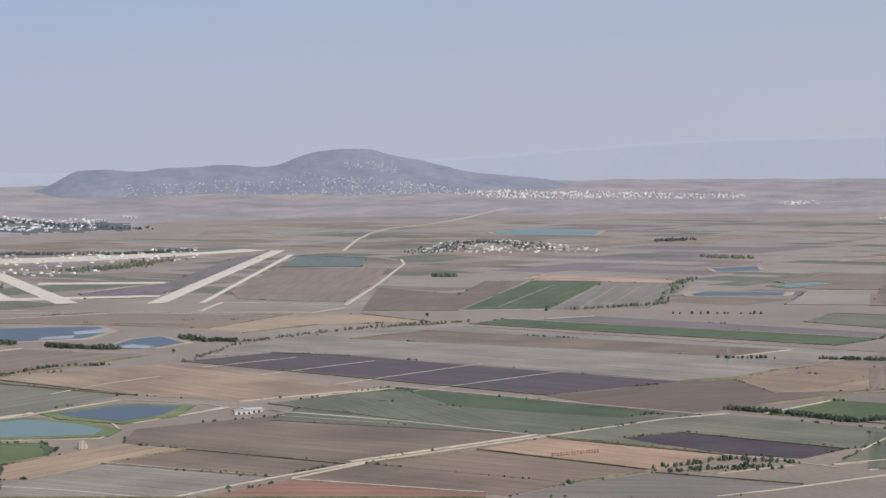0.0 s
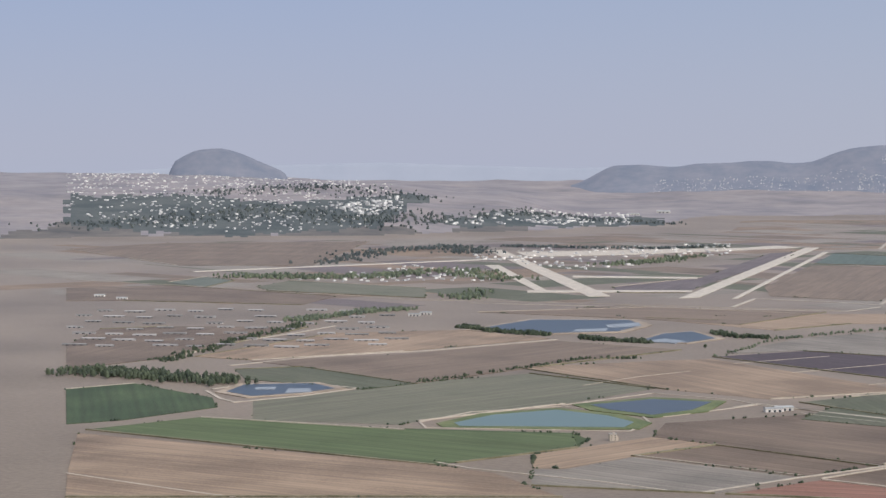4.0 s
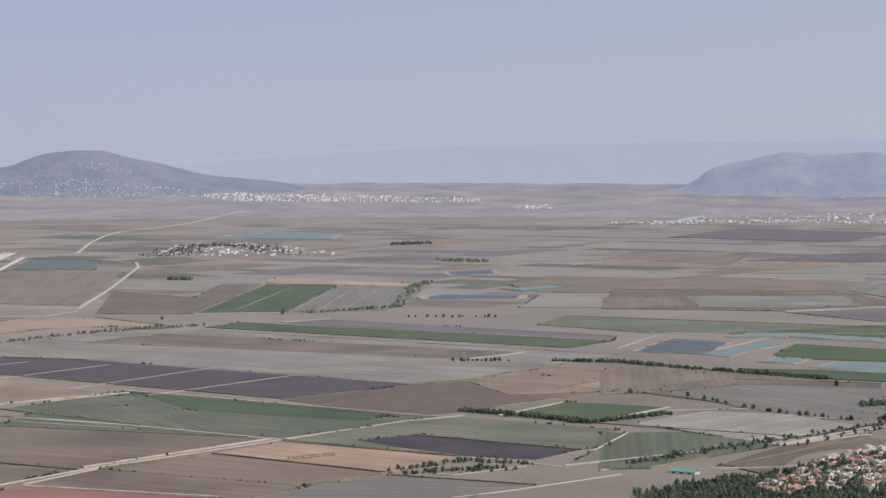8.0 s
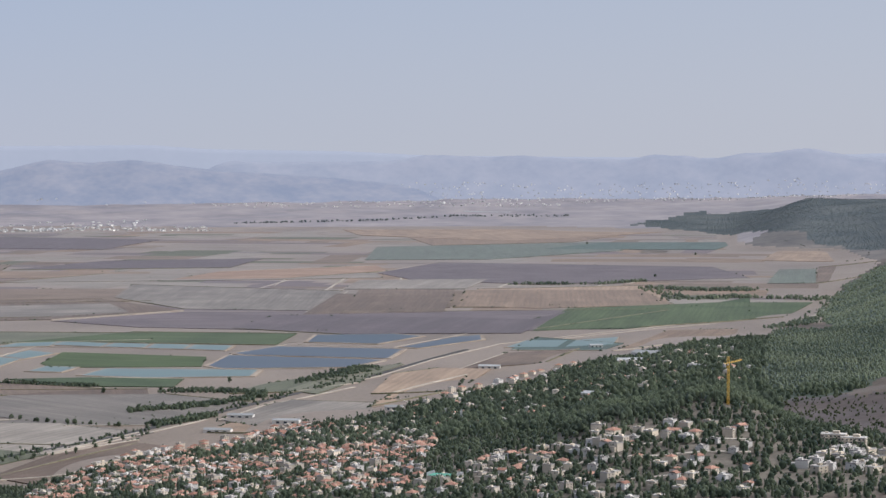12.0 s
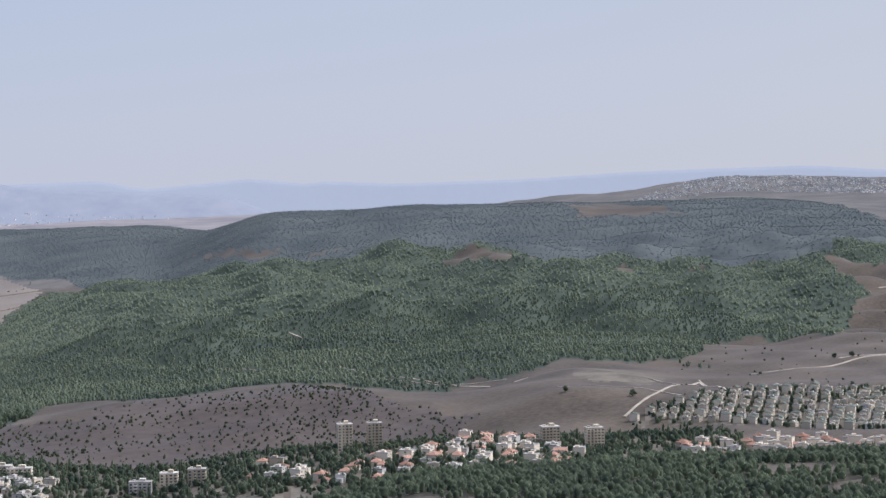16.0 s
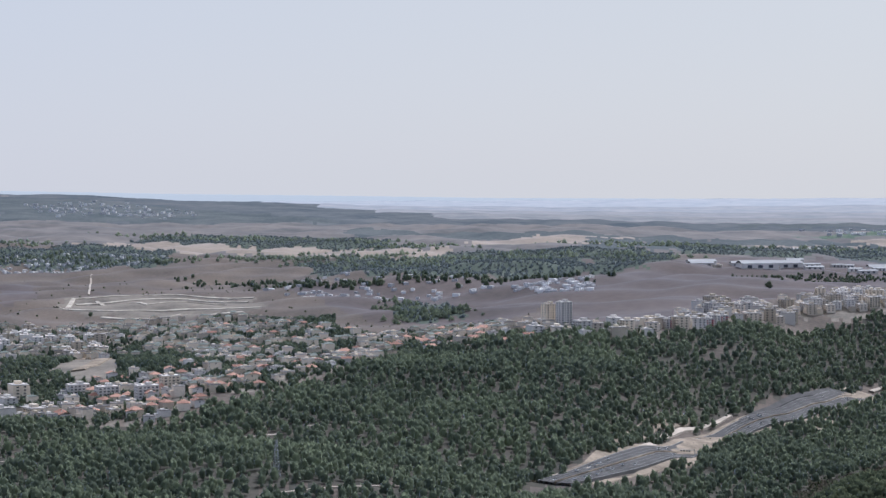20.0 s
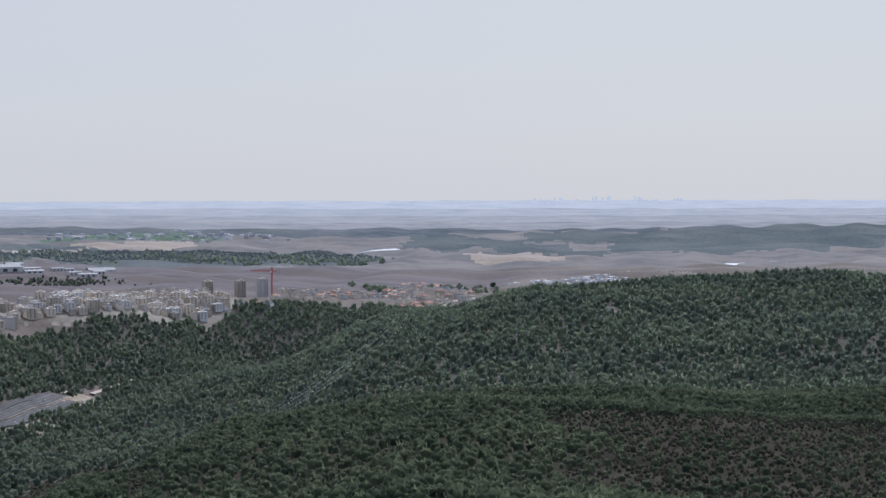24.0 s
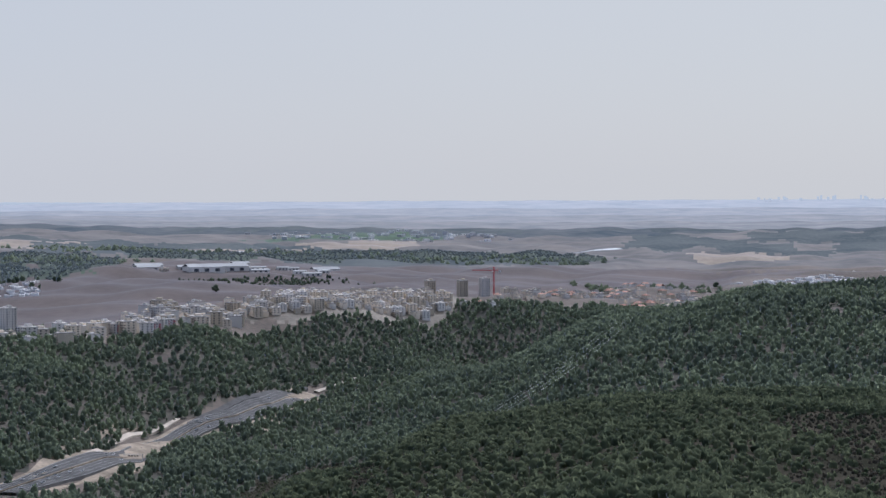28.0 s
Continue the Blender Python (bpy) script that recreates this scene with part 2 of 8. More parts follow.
station(-21, (0, 127.2), (30, 118.5), (120, 90), (300, 54), (600, 21), (810, 0), (2940, 0), (3300, 16.5), (3720, 45), (4050, 57), (4350, 64.5), (4920, 69))
station(-16, (0, 127.2), (30, 118.5), (120, 90), (300, 54), (600, 21), (810, 0), (2970, 0), (3300, 18), (3750, 48), (3990, 58.5), (4200, 48), (4920, 51))
station(-13, (0, 127.2), (30, 118.5), (120, 90), (300, 54), (600, 21), (810, 0), (3060, 0), (3360, 12), (3750, 36), (3990, 42), (4200, 33), (4920, 50.4))
station(-10, (0, 127.2), (30, 118.5), (120, 90), (300, 54), (600, 21), (810, 0), (3150, 0), (3450, 4.2), (3840, 9), (4200, 12), (4920, 49.5))
station(-6, (0, 127.2), (30, 118.5), (120, 90), (300, 54), (600, 21), (810, 0), (3750, 0), (4350, 21), (4920, 52.5))
station(8, (0, 127.2), (30, 118.5), (120, 90), (300, 54), (600, 21), (780, 0), (3900, 0), (4440, 24), (4920, 52.5))
station(12, (0, 127.2), (30, 118.5), (120, 90), (300, 54), (600, 22.5), (825, 0), (3900, 0), (4440, 24), (4920, 51))
station(15, (0, 127.2), (30, 118.5), (120, 90), (300, 54), (600, 24), (720, 13.5), (870, 0), (3900, 0), (4440, 24), (4920, 51))
station(20, (0, 127.2), (30, 118.5), (120, 90), (300, 54), (600, 25.5), (720, 20.4), (840, 9.6), (975, 0), (3750, 0), (4380, 22.5), (4920, 49.5))
station(24, (0, 127.2), (30, 118.5), (120, 90), (300, 54), (600, 28.5), (705, 24), (840, 13.5), (1050, 1.8), (1140, 0), (3750, 0), (4380, 22.5), (4920, 49.5))
station(28, (0, 127.2), (30, 118.5), (120, 90), (300, 54), (600, 31.5), (690, 30), (780, 25.5), (990, 9.6), (1200, 1.8), (1290, 0), (3750, 0), (4380, 22.5), (4920, 49.5))
station(31, (0, 127.2), (30, 118.5), (120, 90), (300, 54), (600, 36), (675, 38.4), (744, 42), (810, 31.5), (930, 20.4), (1140, 12), (1350, 2.4), (1500, 0), (3600, 0), (4350, 22.5), (4920, 49.5))
station(33.5, (0, 127.2), (30, 118.5), (120, 90), (300, 54), (600, 39), (675, 42), (756, 46.8), (840, 30), (960, 23.4), (1170, 16.5), (1440, 4.8), (1590, 0), (3600, 0), (4350, 22.5), (4920, 49.5))
station(36, (0, 127.2), (30, 118.5), (120, 90), (300, 54), (600, 39.6), (690, 41.4), (780, 33), (900, 30), (1100, 22), (1300, 14), (1600, 4), (1860, 0), (2930, 0), (3200, 20), (3600, 50), (3750, 55), (4100, 35), (4920, 49.5))
station(40, (0, 127.2), (30, 118.5), (120, 90), (300, 54), (600, 39), (690, 36), (750, 30), (900, 38.5), (980, 31), (1100, 26), (1300, 24), (1600, 30), (1900, 38), (2050, 36.5), (2300, 15), (2600, 8), (2900, 22), (3300, 50), (3600, 60.5), (4000, 40), (4920, 57))
station(44, (0, 127.2), (30, 118.5), (120, 90), (300, 57), (540, 45), (675, 45), (735, 33), (820, 38), (900, 43.3), (1000, 36), (1100, 40), (1200, 30), (1400, 35), (1700, 45), (1950, 51), (2200, 38), (2450, 48), (2700, 72), (3000, 88), (3600, 40), (4920, 64.5))
station(48, (0, 127.2), (30, 118.5), (120, 90), (300, 58.5), (480, 54.6), (675, 45.6), (750, 37.5), (870, 44), (950, 37), (1080, 42), (1180, 41.2), (1280, 32), (1450, 42), (1700, 54), (1900, 62), (1980, 66), (2200, 54), (2500, 75), (2850, 98.5), (3600, 42), (4920, 69))
station(52, (0, 127.2), (30, 118.5), (120, 90), (300, 64.5), (465, 59.1), (675, 45), (756, 42.6), (816, 49), (900, 50), (960, 46), (1080, 46), (1140, 44), (1250, 36), (1450, 46), (1700, 56), (1800, 58), (1950, 50), (2200, 62), (2500, 83), (2800, 99), (3300, 78), (4200, 101), (4650, 96))
station(56, (0, 127.2), (30, 118.5), (120, 90), (300, 67.5), (459, 60), (675, 46.5), (744, 45.9), (813, 50.1), (885, 46.8), (990, 45), (1100, 44.5), (1250, 38), (1450, 47), (1700, 52), (1850, 50), (2100, 68), (2450, 86), (2800, 102), (3300, 95), (4200, 133.5), (4650, 126))
station(62, (0, 127.2), (30, 118.5), (120, 90), (300, 68.4), (459, 61.5), (675, 49.5), (750, 47.4), (819, 51), (885, 47.7), (990, 46.5), (1170, 48), (1350, 39.6), (1620, 51), (1950, 72), (2400, 79.5), (3000, 87), (3750, 114), (4350, 126), (4650, 120))
station(68, (0, 127.2), (30, 118.5), (120, 90), (300, 69.6), (459, 62.4), (660, 55.5), (744, 51.3), (819, 53.1), (885, 50.1), (990, 48), (1170, 52.5), (1410, 57), (1620, 54), (1950, 70.5), (2550, 79.5), (3300, 84), (4050, 112.5), (4500, 117), (4920, 105))
station(74, (0, 127.2), (30, 118.5), (120, 90), (300, 70.8), (459, 63.6), (630, 61.5), (735, 61.5), (810, 58.5), (930, 57), (1110, 58.5), (1380, 58.5), (1620, 57), (1950, 70.5), (2550, 78.6), (3300, 85.5), (4050, 99), (4500, 100), (4920, 90))
station(79, (0, 127.2), (30, 118.5), (120, 91.5), (270, 76.5), (450, 64.5), (600, 64.5), (705, 65.4), (810, 61.5), (960, 60), (1140, 59.4), (1380, 58.5), (1620, 61.5), (1950, 67.5), (2550, 75), (3300, 79), (4050, 85), (4920, 76))
station(84, (0, 127.2), (30, 118.5), (120, 96), (240, 81), (450, 61.5), (570, 61.5), (690, 67.5), (810, 65.4), (960, 61.5), (1170, 60), (1440, 67.5), (1950, 69.6), (2550, 72), (3300, 73), (4050, 70), (4920, 75))
station(88, (0, 127.2), (30, 118.5), (120, 99), (210, 88.5), (300, 67.5), (450, 57), (570, 58.5), (720, 70.5), (840, 72.9), (960, 67.5), (1200, 66.6), (1440, 70.5), (1950, 70.5), (2550, 70), (3300, 68), (4050, 66), (4920, 75))
station(92, (0, 127.2), (30, 119.4), (105, 105), (180, 97.5), (240, 87), (360, 60), (570, 48), (660, 49.5), (780, 66), (885, 75), (960, 71.4), (1260, 70.5), (1440, 69.6), (1950, 66), (2550, 64), (3300, 62), (4050, 64), (4920, 75))
station(96, (0, 127.2), (30, 120.6), (114, 107.4), (195, 101.4), (255, 91.5), (360, 63), (510, 47.4), (705, 45), (810, 45), (900, 57), (990, 71.4), (1110, 69.6), (1440, 64), (1950, 60), (2550, 60), (3300, 60), (4050, 65), (4920, 75.5))
station(100, (0, 127.2), (30, 121.5), (126, 109.2), (240, 102.6), (294, 96), (375, 69), (480, 57), (600, 55.5), (780, 57.6), (930, 45), (1050, 67.5), (1170, 66), (1560, 61), (1950, 58.5), (2550, 57.5), (3300, 57), (4050, 63), (4920, 75))
station(104, (0, 127.2), (30, 122.4), (135, 110.4), (270, 102), (315, 95.4), (390, 70.5), (480, 67.5), (630, 78.6), (750, 78.6), (900, 70.5), (1140, 65.4), (1350, 61), (1650, 59), (2250, 58), (2700, 58), (3300, 57), (4050, 62), (4920, 75))
station(108, (0, 127.2), (30, 123), (135, 109.8), (270, 102), (330, 94.5), (405, 72), (480, 73.5), (630, 81), (750, 88.8), (870, 81), (1140, 66), (1350, 62), (1650, 60), (2190, 57), (2600, 63), (3000, 54), (4050, 62), (4920, 74.5))
station(116, (0, 127.2), (30, 123), (135, 109.2), (270, 101.4), (330, 94.5), (405, 73.5), (480, 79.5), (630, 87), (750, 93.3), (870, 84), (1140, 69), (1650, 61), (2190, 58), (2600, 70), (3000, 56), (4050, 62), (4920, 74.5))
station(150, (0, 127.2), (30, 123), (135, 109.2), (270, 101.4), (390, 90), (750, 96), (1200, 75), (2700, 84), (4920, 78.6))


def along(r, pts):
    """Smooth height along one bearing, with no overshoot between the given (distance, height) pairs."""
    xs, zs = np.array([q[0] for q in pts], float), np.array([q[1] for q in pts], float)
    h = np.diff(xs)
    dl = np.diff(zs) / h
    m = np.zeros_like(xs)
    m[0], m[-1] = dl[0], dl[-1]
    for i in range(1, len(xs) - 1):
        if dl[i - 1] * dl[i] > 0:
            w1, w2 = 2 * h[i] + h[i - 1], h[i] + 2 * h[i - 1]
            m[i] = (w1 + w2) / (w1 / dl[i - 1] + w2 / dl[i])
    r = np.clip(r, xs[0], xs[-1])
    k = np.clip(np.searchsorted(xs, r) - 1, 0, len(h) - 1)
    t = (r - xs[k]) / h[k]
    return (2 * t**3 - 3 * t * t + 1) * zs[k] + (t**3 - 2 * t * t + t) * h[k] * m[k] + (3 * t * t - 2 * t**3) * zs[k + 1] + (t**3 - t * t) * h[k] * m[k + 1]


BEARINGS = sorted(STATIONS)


def lumps(x, y):
    """Gentle unevenness of hill ground, by a few crossing swells."""
    a = np.sin(x * 0.031 + 1.3 * np.sin(y * 0.017)) * np.sin(y * 0.027 + 0.9 * np.sin(x * 0.021))
    b = np.sin(x * 0.083 + y * 0.041) * np.sin(y * 0.077 - x * 0.035 + 1.0)
    return a * 1.6 + b * 0.6


def ease(v, a, b):
    q = np.clip((v - a) / (b - a), 0, 1)
    return q * q * (3 - 2 * q)


def spurs(az, r, x, y):
    """Spurs and gullies of the wooded hill country and the plateau."""
    size = 9.0 * ease(az, 36.5, 41) * (1 - ease(az, 57, 64)) * ease(r, 1020, 1380) * (1 - ease(r, 1900, 2500)) + 2.7 * ease(az, 58, 64) * ease(r, 900, 1080) * (1 - ease(r, 2700, 3600))
    x, y = x / 0.3, y / 0.3
    return size * (np.sin(x * 0.0098 + 1.7 * np.sin(y * 0.0052)) * np.cos(y * 0.0113 + 1.3 * np.sin(x * 0.0047)) + 0.45 * np.sin(x * 0.021 + y * 0.013) * np.sin(y * 0.024 - x * 0.009)) + (
        2.7 * ease(az, 60, 66) * (1 - ease(az, 90, 94)) * ease(r, 375, 450) * (1 - ease(r, 645, 735)) * np.sin(x * 0.013 + y * 0.006 + 1.2 * np.sin(y * 0.008)) * np.cos(y * 0.011 - x * 0.004))


def height(az, r):
    """Height of the ground at a bearing (degrees) and distance (m), for arrays."""
    az, r = np.broadcast_arrays(np.asarray(az, float), np.asarray(r, float))
    az = (az + 60) % 360 - 60
    z = np.zeros(az.shape)
    for a, b in zip(BEARINGS, BEARINGS[1:] + [300]):
        s = (az >= a) & (az < b)
        if s.any():
            w = (az[s] - a) / (b - a)
            w = w * w * (3 - 2 * w)
            z[s] = along(r[s], STATIONS[a]) * (1 - w) + along(r[s], STATIONS[-60 if b == 300 else b]) * w
    rad = np.radians(az)
    hilly = np.clip((z - 4) / 20, 0, 1) * np.clip((r - 60) / 200, 0, 1)
    x, y = r * np.sin(rad), r * np.cos(rad)
    return z + lumps(x, y) * hilly + spurs(az, r, x, y)


TABLE_AZ, TABLE_R = np.arange(-28, 120.01, 0.2), np.geomspace(12, 4935, 500)
TABLE = height(*np.meshgrid(TABLE_AZ, TABLE_R, indexing="ij"))


def at(x, y):
    """Ground height under one place of the seen sector."""
    u = (math.degrees(math.atan2(x, y)) + 28) / 0.2
    v = math.log(max(12.0, math.hypot(x, y)) / 12) / math.log(4935 / 12) * 499
    i, j = min(max(int(u), 0), len(TABLE_AZ) - 2), min(max(int(v), 0), 498)
    p, q = u - i, v - j
    return float((TABLE[i, j] * (1 - p) + TABLE[i + 1, j] * p) * (1 - q) + (TABLE[i, j + 1] * (1 - p) + TABLE[i + 1, j + 1] * p) * q)


def polar(az, r):
    return r * math.sin(radians(az)), r * math.cos(radians(az))


def inside(px, py, poly):
    """Which of the places lie in the polygon."""
    hit = np.zeros(np.shape(px), bool)
    for (x0, y0), (x1, y1) in zip(poly, poly[1:] + poly[:1]):
        cross = ((y0 > py) != (y1 > py)) & (px < (x1 - x0) * (py - y0) / ((y1 - y0) or 1e-9) + x0)
        hit ^= cross
    return hit


ZONES = []


def zone(cover, *corners):
    """Land cover inside corners given as bearing and distance. Later zones overrule earlier ones."""
    ZONES.append((cover, list(corners)))


COVERS = {"stubble": 11, "hill_wood": 8, "ridge_wood": 6, "heath": 3, "plough": 9, "verdure": 10, "belt": 8, "bare": 4, "pasture": 1, "yards": 4, "soil": 0, "dry": 1, "bushy": 9, "grove": 2, "oak_ridge": 6, "forest": 2, "far_forest": 8, "scrub": 3, "town": 4, "far": 5, "garden": 8}
zone("town", (11, 600), (12, 810), (16, 870), (20, 945), (24, 1050), (28, 1200), (31, 1380), (34, 1500), (36, 1350), (36, 900), (40, 780), (43, 726), (47, 726), (52, 726), (56, 720), (56, 630), (44, 585), (36, 570))
zone("garden", (19, 900), (22, 960), (26, 1080), (29, 1230), (32, 1410), (34.5, 1500), (36.5, 1380), (37.5, 1200), (37.5, 975), (36.5, 885), (34, 840), (30, 825), (26, 855), (22, 870))
zone("pasture", (54, 795), (54, 1320), (60, 1500), (70, 1560), (80, 1440), (96, 1380), (96, 1140), (84, 900), (72, 870), (60, 810))
zone("bushy", (34.28, 720.6), (35.55, 911), (36.74, 900.5), (38.09, 873.7), (40.34, 896.5), (43.34, 889), (45.57, 948.7), (46.46, 859.2), (47.79, 823), (49.11, 791.6), (48.22, 756.5), (44.81, 766), (43.32, 716), (39.72, 716), (37.92, 716), (35.84, 780.7))
zone("grove", (29.5, 708), (29.5, 804), (32, 825), (35, 816), (36.2, 744), (33.5, 726), (31, 714))
zone("ridge_wood", (31.2, 3900), (33, 4250), (36, 4150), (40, 4000), (44, 3500), (48, 3300), (56, 3200), (58.4, 2800), (59.6, 2480), (60.9, 2120), (60.4, 2000), (59.2, 1880), (57, 1950), (52, 1900), (48, 1950), (44, 2000), (40, 2250), (38.3, 2780), (36.5, 3000), (34.4, 3400), (33, 3700))
zone("far_forest", (37.9, 2560), (38.6, 2500), (40, 2120), (44, 2050), (48, 2000), (52, 1960), (55, 1960), (58, 1900), (58.98, 1559.7), (59.35, 1524.5), (58.82, 1370.4), (58.44, 1151.4), (56, 1400), (50, 1400), (44, 1400), (40, 1400), (36.6, 1480), (36.1, 1800), (36.9, 2140))
zone("hill_wood", (34.9, 1580), (36.4, 1560), (40, 1480), (44, 1480), (50, 1480), (55, 1480), (58.44, 1151.4), (56.57, 1202.4), (55.37, 1203.3), (54.92, 1050.3), (54.32, 996.2), (55.66, 949.7), (54.2, 1010), (52.5, 985), (51.2, 1000), (50.2, 960), (49, 985), (48, 955), (46, 960), (44, 985), (42, 965), (40, 985), (38.2, 1000), (36.6, 960), (35.2, 930), (34.6, 1000))
zone("dry", (47.96, 1921.5), (48.55, 1940), (49.28, 1932.8), (50.01, 1968.4), (50.59, 1754.3), (49.86, 1748.3), (48.69, 1835.8))
zone("dry", (41.43, 2817.8), (42.18, 2679.5), (43.07, 2540.2), (43.97, 2493.1), (43.37, 2432.5), (42.33, 2595.8))
zone("dry", (44.56, 2415.9), (45.16, 2422.1), (45.83, 2426), (45.6, 2414.6), (45.01, 2396.2))
zone("dry", (52.41, 1700), (53, 1806.1), (53.45, 1798.4), (53.15, 1722.8))
zone("dry", (54.35, 1752.4), (55.1, 1736), (55.62, 1737.8), (54.94, 1722.5))
zone("dry", (51.54, 2704.3), (52.43, 2798.6), (54.51, 2552.5), (54.21, 2533), (53.02, 2538), (51.83, 2572.6))
zone("dry", (58.69, 1975.9), (59.58, 2016), (60.48, 1990.4), (59.58, 1900.7))
zone("far_forest", (57.64, 1903.1), (58.09, 1982.5), (59.58, 2007), (61.07, 1886.2), (61.96, 1837.4), (61.66, 1751.7), (59.58, 1773.7))
zone("far_forest", (60.47, 1450.4), (60.62, 1589.6), (62.25, 1595.6), (63.65, 1362.3), (62.25, 1289.2), (61.36, 1376.4))
zone("far_forest", (59.88, 1658), (61.51, 1633.3), (61.73, 1613.6), (60.17, 1591.1))
zone("far_forest", (65.32, 1386.7), (66.22, 1395.8), (67.71, 1595.6), (70.41, 1642.5), (70.41, 1610.6), (68.01, 1402.4), (66.21, 1270))
zone("far_forest", (60.67, 1133.1), (62.94, 1104.8), (65.61, 1166.4), (65.61, 1144.8), (63.38, 1068.2), (60.89, 1085.4))
zone("far_forest", (61.5, 1837.6), (62.98, 2044.4), (67.73, 2134.2), (69.97, 2065.5), (69.97, 1902.3), (68.02, 1834.2), (65.33, 1778.4), (63.41, 1771.8))
zone("oak_ridge", (76.41, 2118.3), (77.88, 2142.2), (82.48, 2050.1), (84.87, 1766.8), (82.48, 1863.6), (77.43, 2025.3))
zone("oak_ridge", (88.4, 1954.6), (92.76, 1900.5), (96.62, 1856.6), (102.3, 1781.8), (103.2, 1763.5), (98.71, 1665.7), (92.76, 1721.2), (88.4, 1780.1))
zone("oak_ridge", (73.08, 3600), (75.25, 3836.4), (77.89, 3493.8), (80.11, 3108.3), (81.89, 2726.9), (81.29, 2597.4), (73.08, 2646.5))
zone("oak_ridge", (81.89, 2350.1), (86.37, 2251.1), (92.31, 2158.3), (96.2, 2174.5), (96.2, 1991.5), (87.86, 2015.9), (82.18, 2168.4))
zone("oak_ridge", (62.99, 3573.1), (64.17, 3905.2), (68.93, 3912.5), (74.9, 3818.5), (77.85, 3480.8), (74.9, 2974.7), (68.93, 3633.8), (64.47, 3630.4))
zone("yards", (53.1, 760.72), (55.06, 801.62), (57.76, 822.12), (63.12, 819.82), (67.91, 788.98), (67.91, 672.37), (65.47, 617.51), (60.44, 719.88))
zone("yards", (58.55, 808.4), (62.93, 808.4), (67.98, 789.72), (72.48, 703.24), (74.87, 682.51), (76.05, 614.06), (70.37, 572.99), (66.77, 618.09), (65.14, 669.86), (58.54, 736.22))
zone("yards", (70.39, 1055.3), (71.44, 1081.3), (73.39, 1062.3), (76.36, 982), (81.74, 1100.7), (81.73, 691.5), (79.3, 641.65), (76.05, 614.06), (74.27, 618.09), (74.27, 690.85), (75.61, 744.53), (75.32, 881.04), (70.84, 971.04))
zone("yards", (73.04, 1038.7), (79.19, 1050.4), (83.66, 882.69), (87.55, 812.95), (90.23, 840), (90.23, 797.14), (86.35, 775.08), (83.65, 752.93), (79.47, 645.26), (76.65, 607.77), (73, 591.51))
zone("oak_ridge", (-23.92, 3229.9), (-23.91, 3733.7), (-21.02, 3740.7), (-18.08, 3559.8), (-15.7, 3712.8), (-14.21, 3818.5), (-15.7, 3190.8), (-19.56, 3062.2))
zone("oak_ridge", (-14.51, 3312.5), (-12.71, 3536.6), (-8.233, 3754.7), (-8.232, 3445.2), (-13.61, 3248))
zone("bare", (51.63, 876.11), (52.08, 918.05), (52.97, 934.51), (54.17, 894.32), (53.56, 845.52), (52.37, 851.87))
zone("yards", (76.65, 617.4), (79.61, 656.3), (82.46, 733.1), (83.96, 826.7), (86.35, 809.2), (86.06, 977), (83.36, 931.9), (81.86, 793), (79.17, 698.7), (76.36, 659))
zone("forest", (44, 540), (44, 558), (50, 624), (58, 645), (66, 645), (71, 630), (74, 600), (77, 585), (80, 615), (84, 690), (88, 759), (91, 810), (95, 915), (98, 1035), (101, 1050), (104, 1020), (110, 990), (118, 960), (118, 450), (97, 435), (94, 510), (90, 474), (86, 429), (76, 411), (68, 417), (60, 444), (52, 468))
zone("scrub", (92.5, 144), (92.5, 270), (96, 294), (100, 306), (108, 318), (118, 324), (118, 126), (108, 99), (100, 99))
zone("dry", (86.33, 471.26), (87.83, 529.7), (89.77, 591.51), (91.7, 678.69), (92.88, 699.31), (94.05, 740.36), (95.51, 834.52), (96.2, 844.73), (96.2, 827.52), (94.49, 728.68), (92.73, 666.11), (91.26, 591.51), (90.51, 558.71), (89.02, 523.79), (87.53, 479.26))
zone("plough", (87.63, 1517), (90.53, 1494.5), (94.66, 1689.3), (99.2, 1645.6), (103.9, 1656.4), (106.9, 1511.3), (106.9, 1288), (100.9, 1119.4), (99.19, 1113.1), (95.85, 1188.4), (91.98, 868.76), (89.78, 803.12), (87.6, 770.74))
zone("plough", (80.38, 1357.2), (86.36, 1334.6), (91.57, 1230.3), (91.57, 1083.3), (87.85, 1015.6), (85.46, 975.59), (82.47, 1048.4))
zone("verdure", (87.63, 1393.2), (87.63, 1583.7), (90.38, 1550), (90.38, 1363.6), (88.78, 1371.3))
zone("plough", (73.05, 1221.1), (73.06, 1483.3), (73.92, 1504.3), (73.91, 1248.8))
zone("belt", (73.06, 1760.2), (73.07, 1914.8), (75.24, 1976.7), (77.58, 1865.3), (77.43, 1683), (74.79, 1711.5))
zone("belt", (76.44, 2108.4), (78.91, 2205.3), (83.23, 2083), (83.23, 1842.8), (79.21, 1956.4), (76.55, 1984.1))
zone("belt", (80.69, 1658), (82.48, 1706.7), (86.37, 1717.9), (90.68, 1561.6), (90.53, 1376.4), (86.36, 1348.4), (83.37, 1357.2), (81.28, 1459.9))
zone("belt", (83.21, 1051.4), (83.59, 1221.1), (84.86, 1175.2), (85.16, 1024.2), (84.26, 1012.8))
zone("belt", (87.63, 1577.8), (87.63, 1776.8), (90.6, 1737.3), (90.6, 1545.6))
zone("belt", (90.85, 1732.5), (90.86, 1993.4), (92.65, 1911.2), (92.65, 1706.7))
zone("heath", (107.5, 188.27), (109.2, 208.29), (111.5, 206.93), (113.3, 226.37), (116.9, 223.63), (120.2, 233.9), (120.2, 130.85), (111.2, 113.94), (107.9, 140.23), (109.8, 167.82))
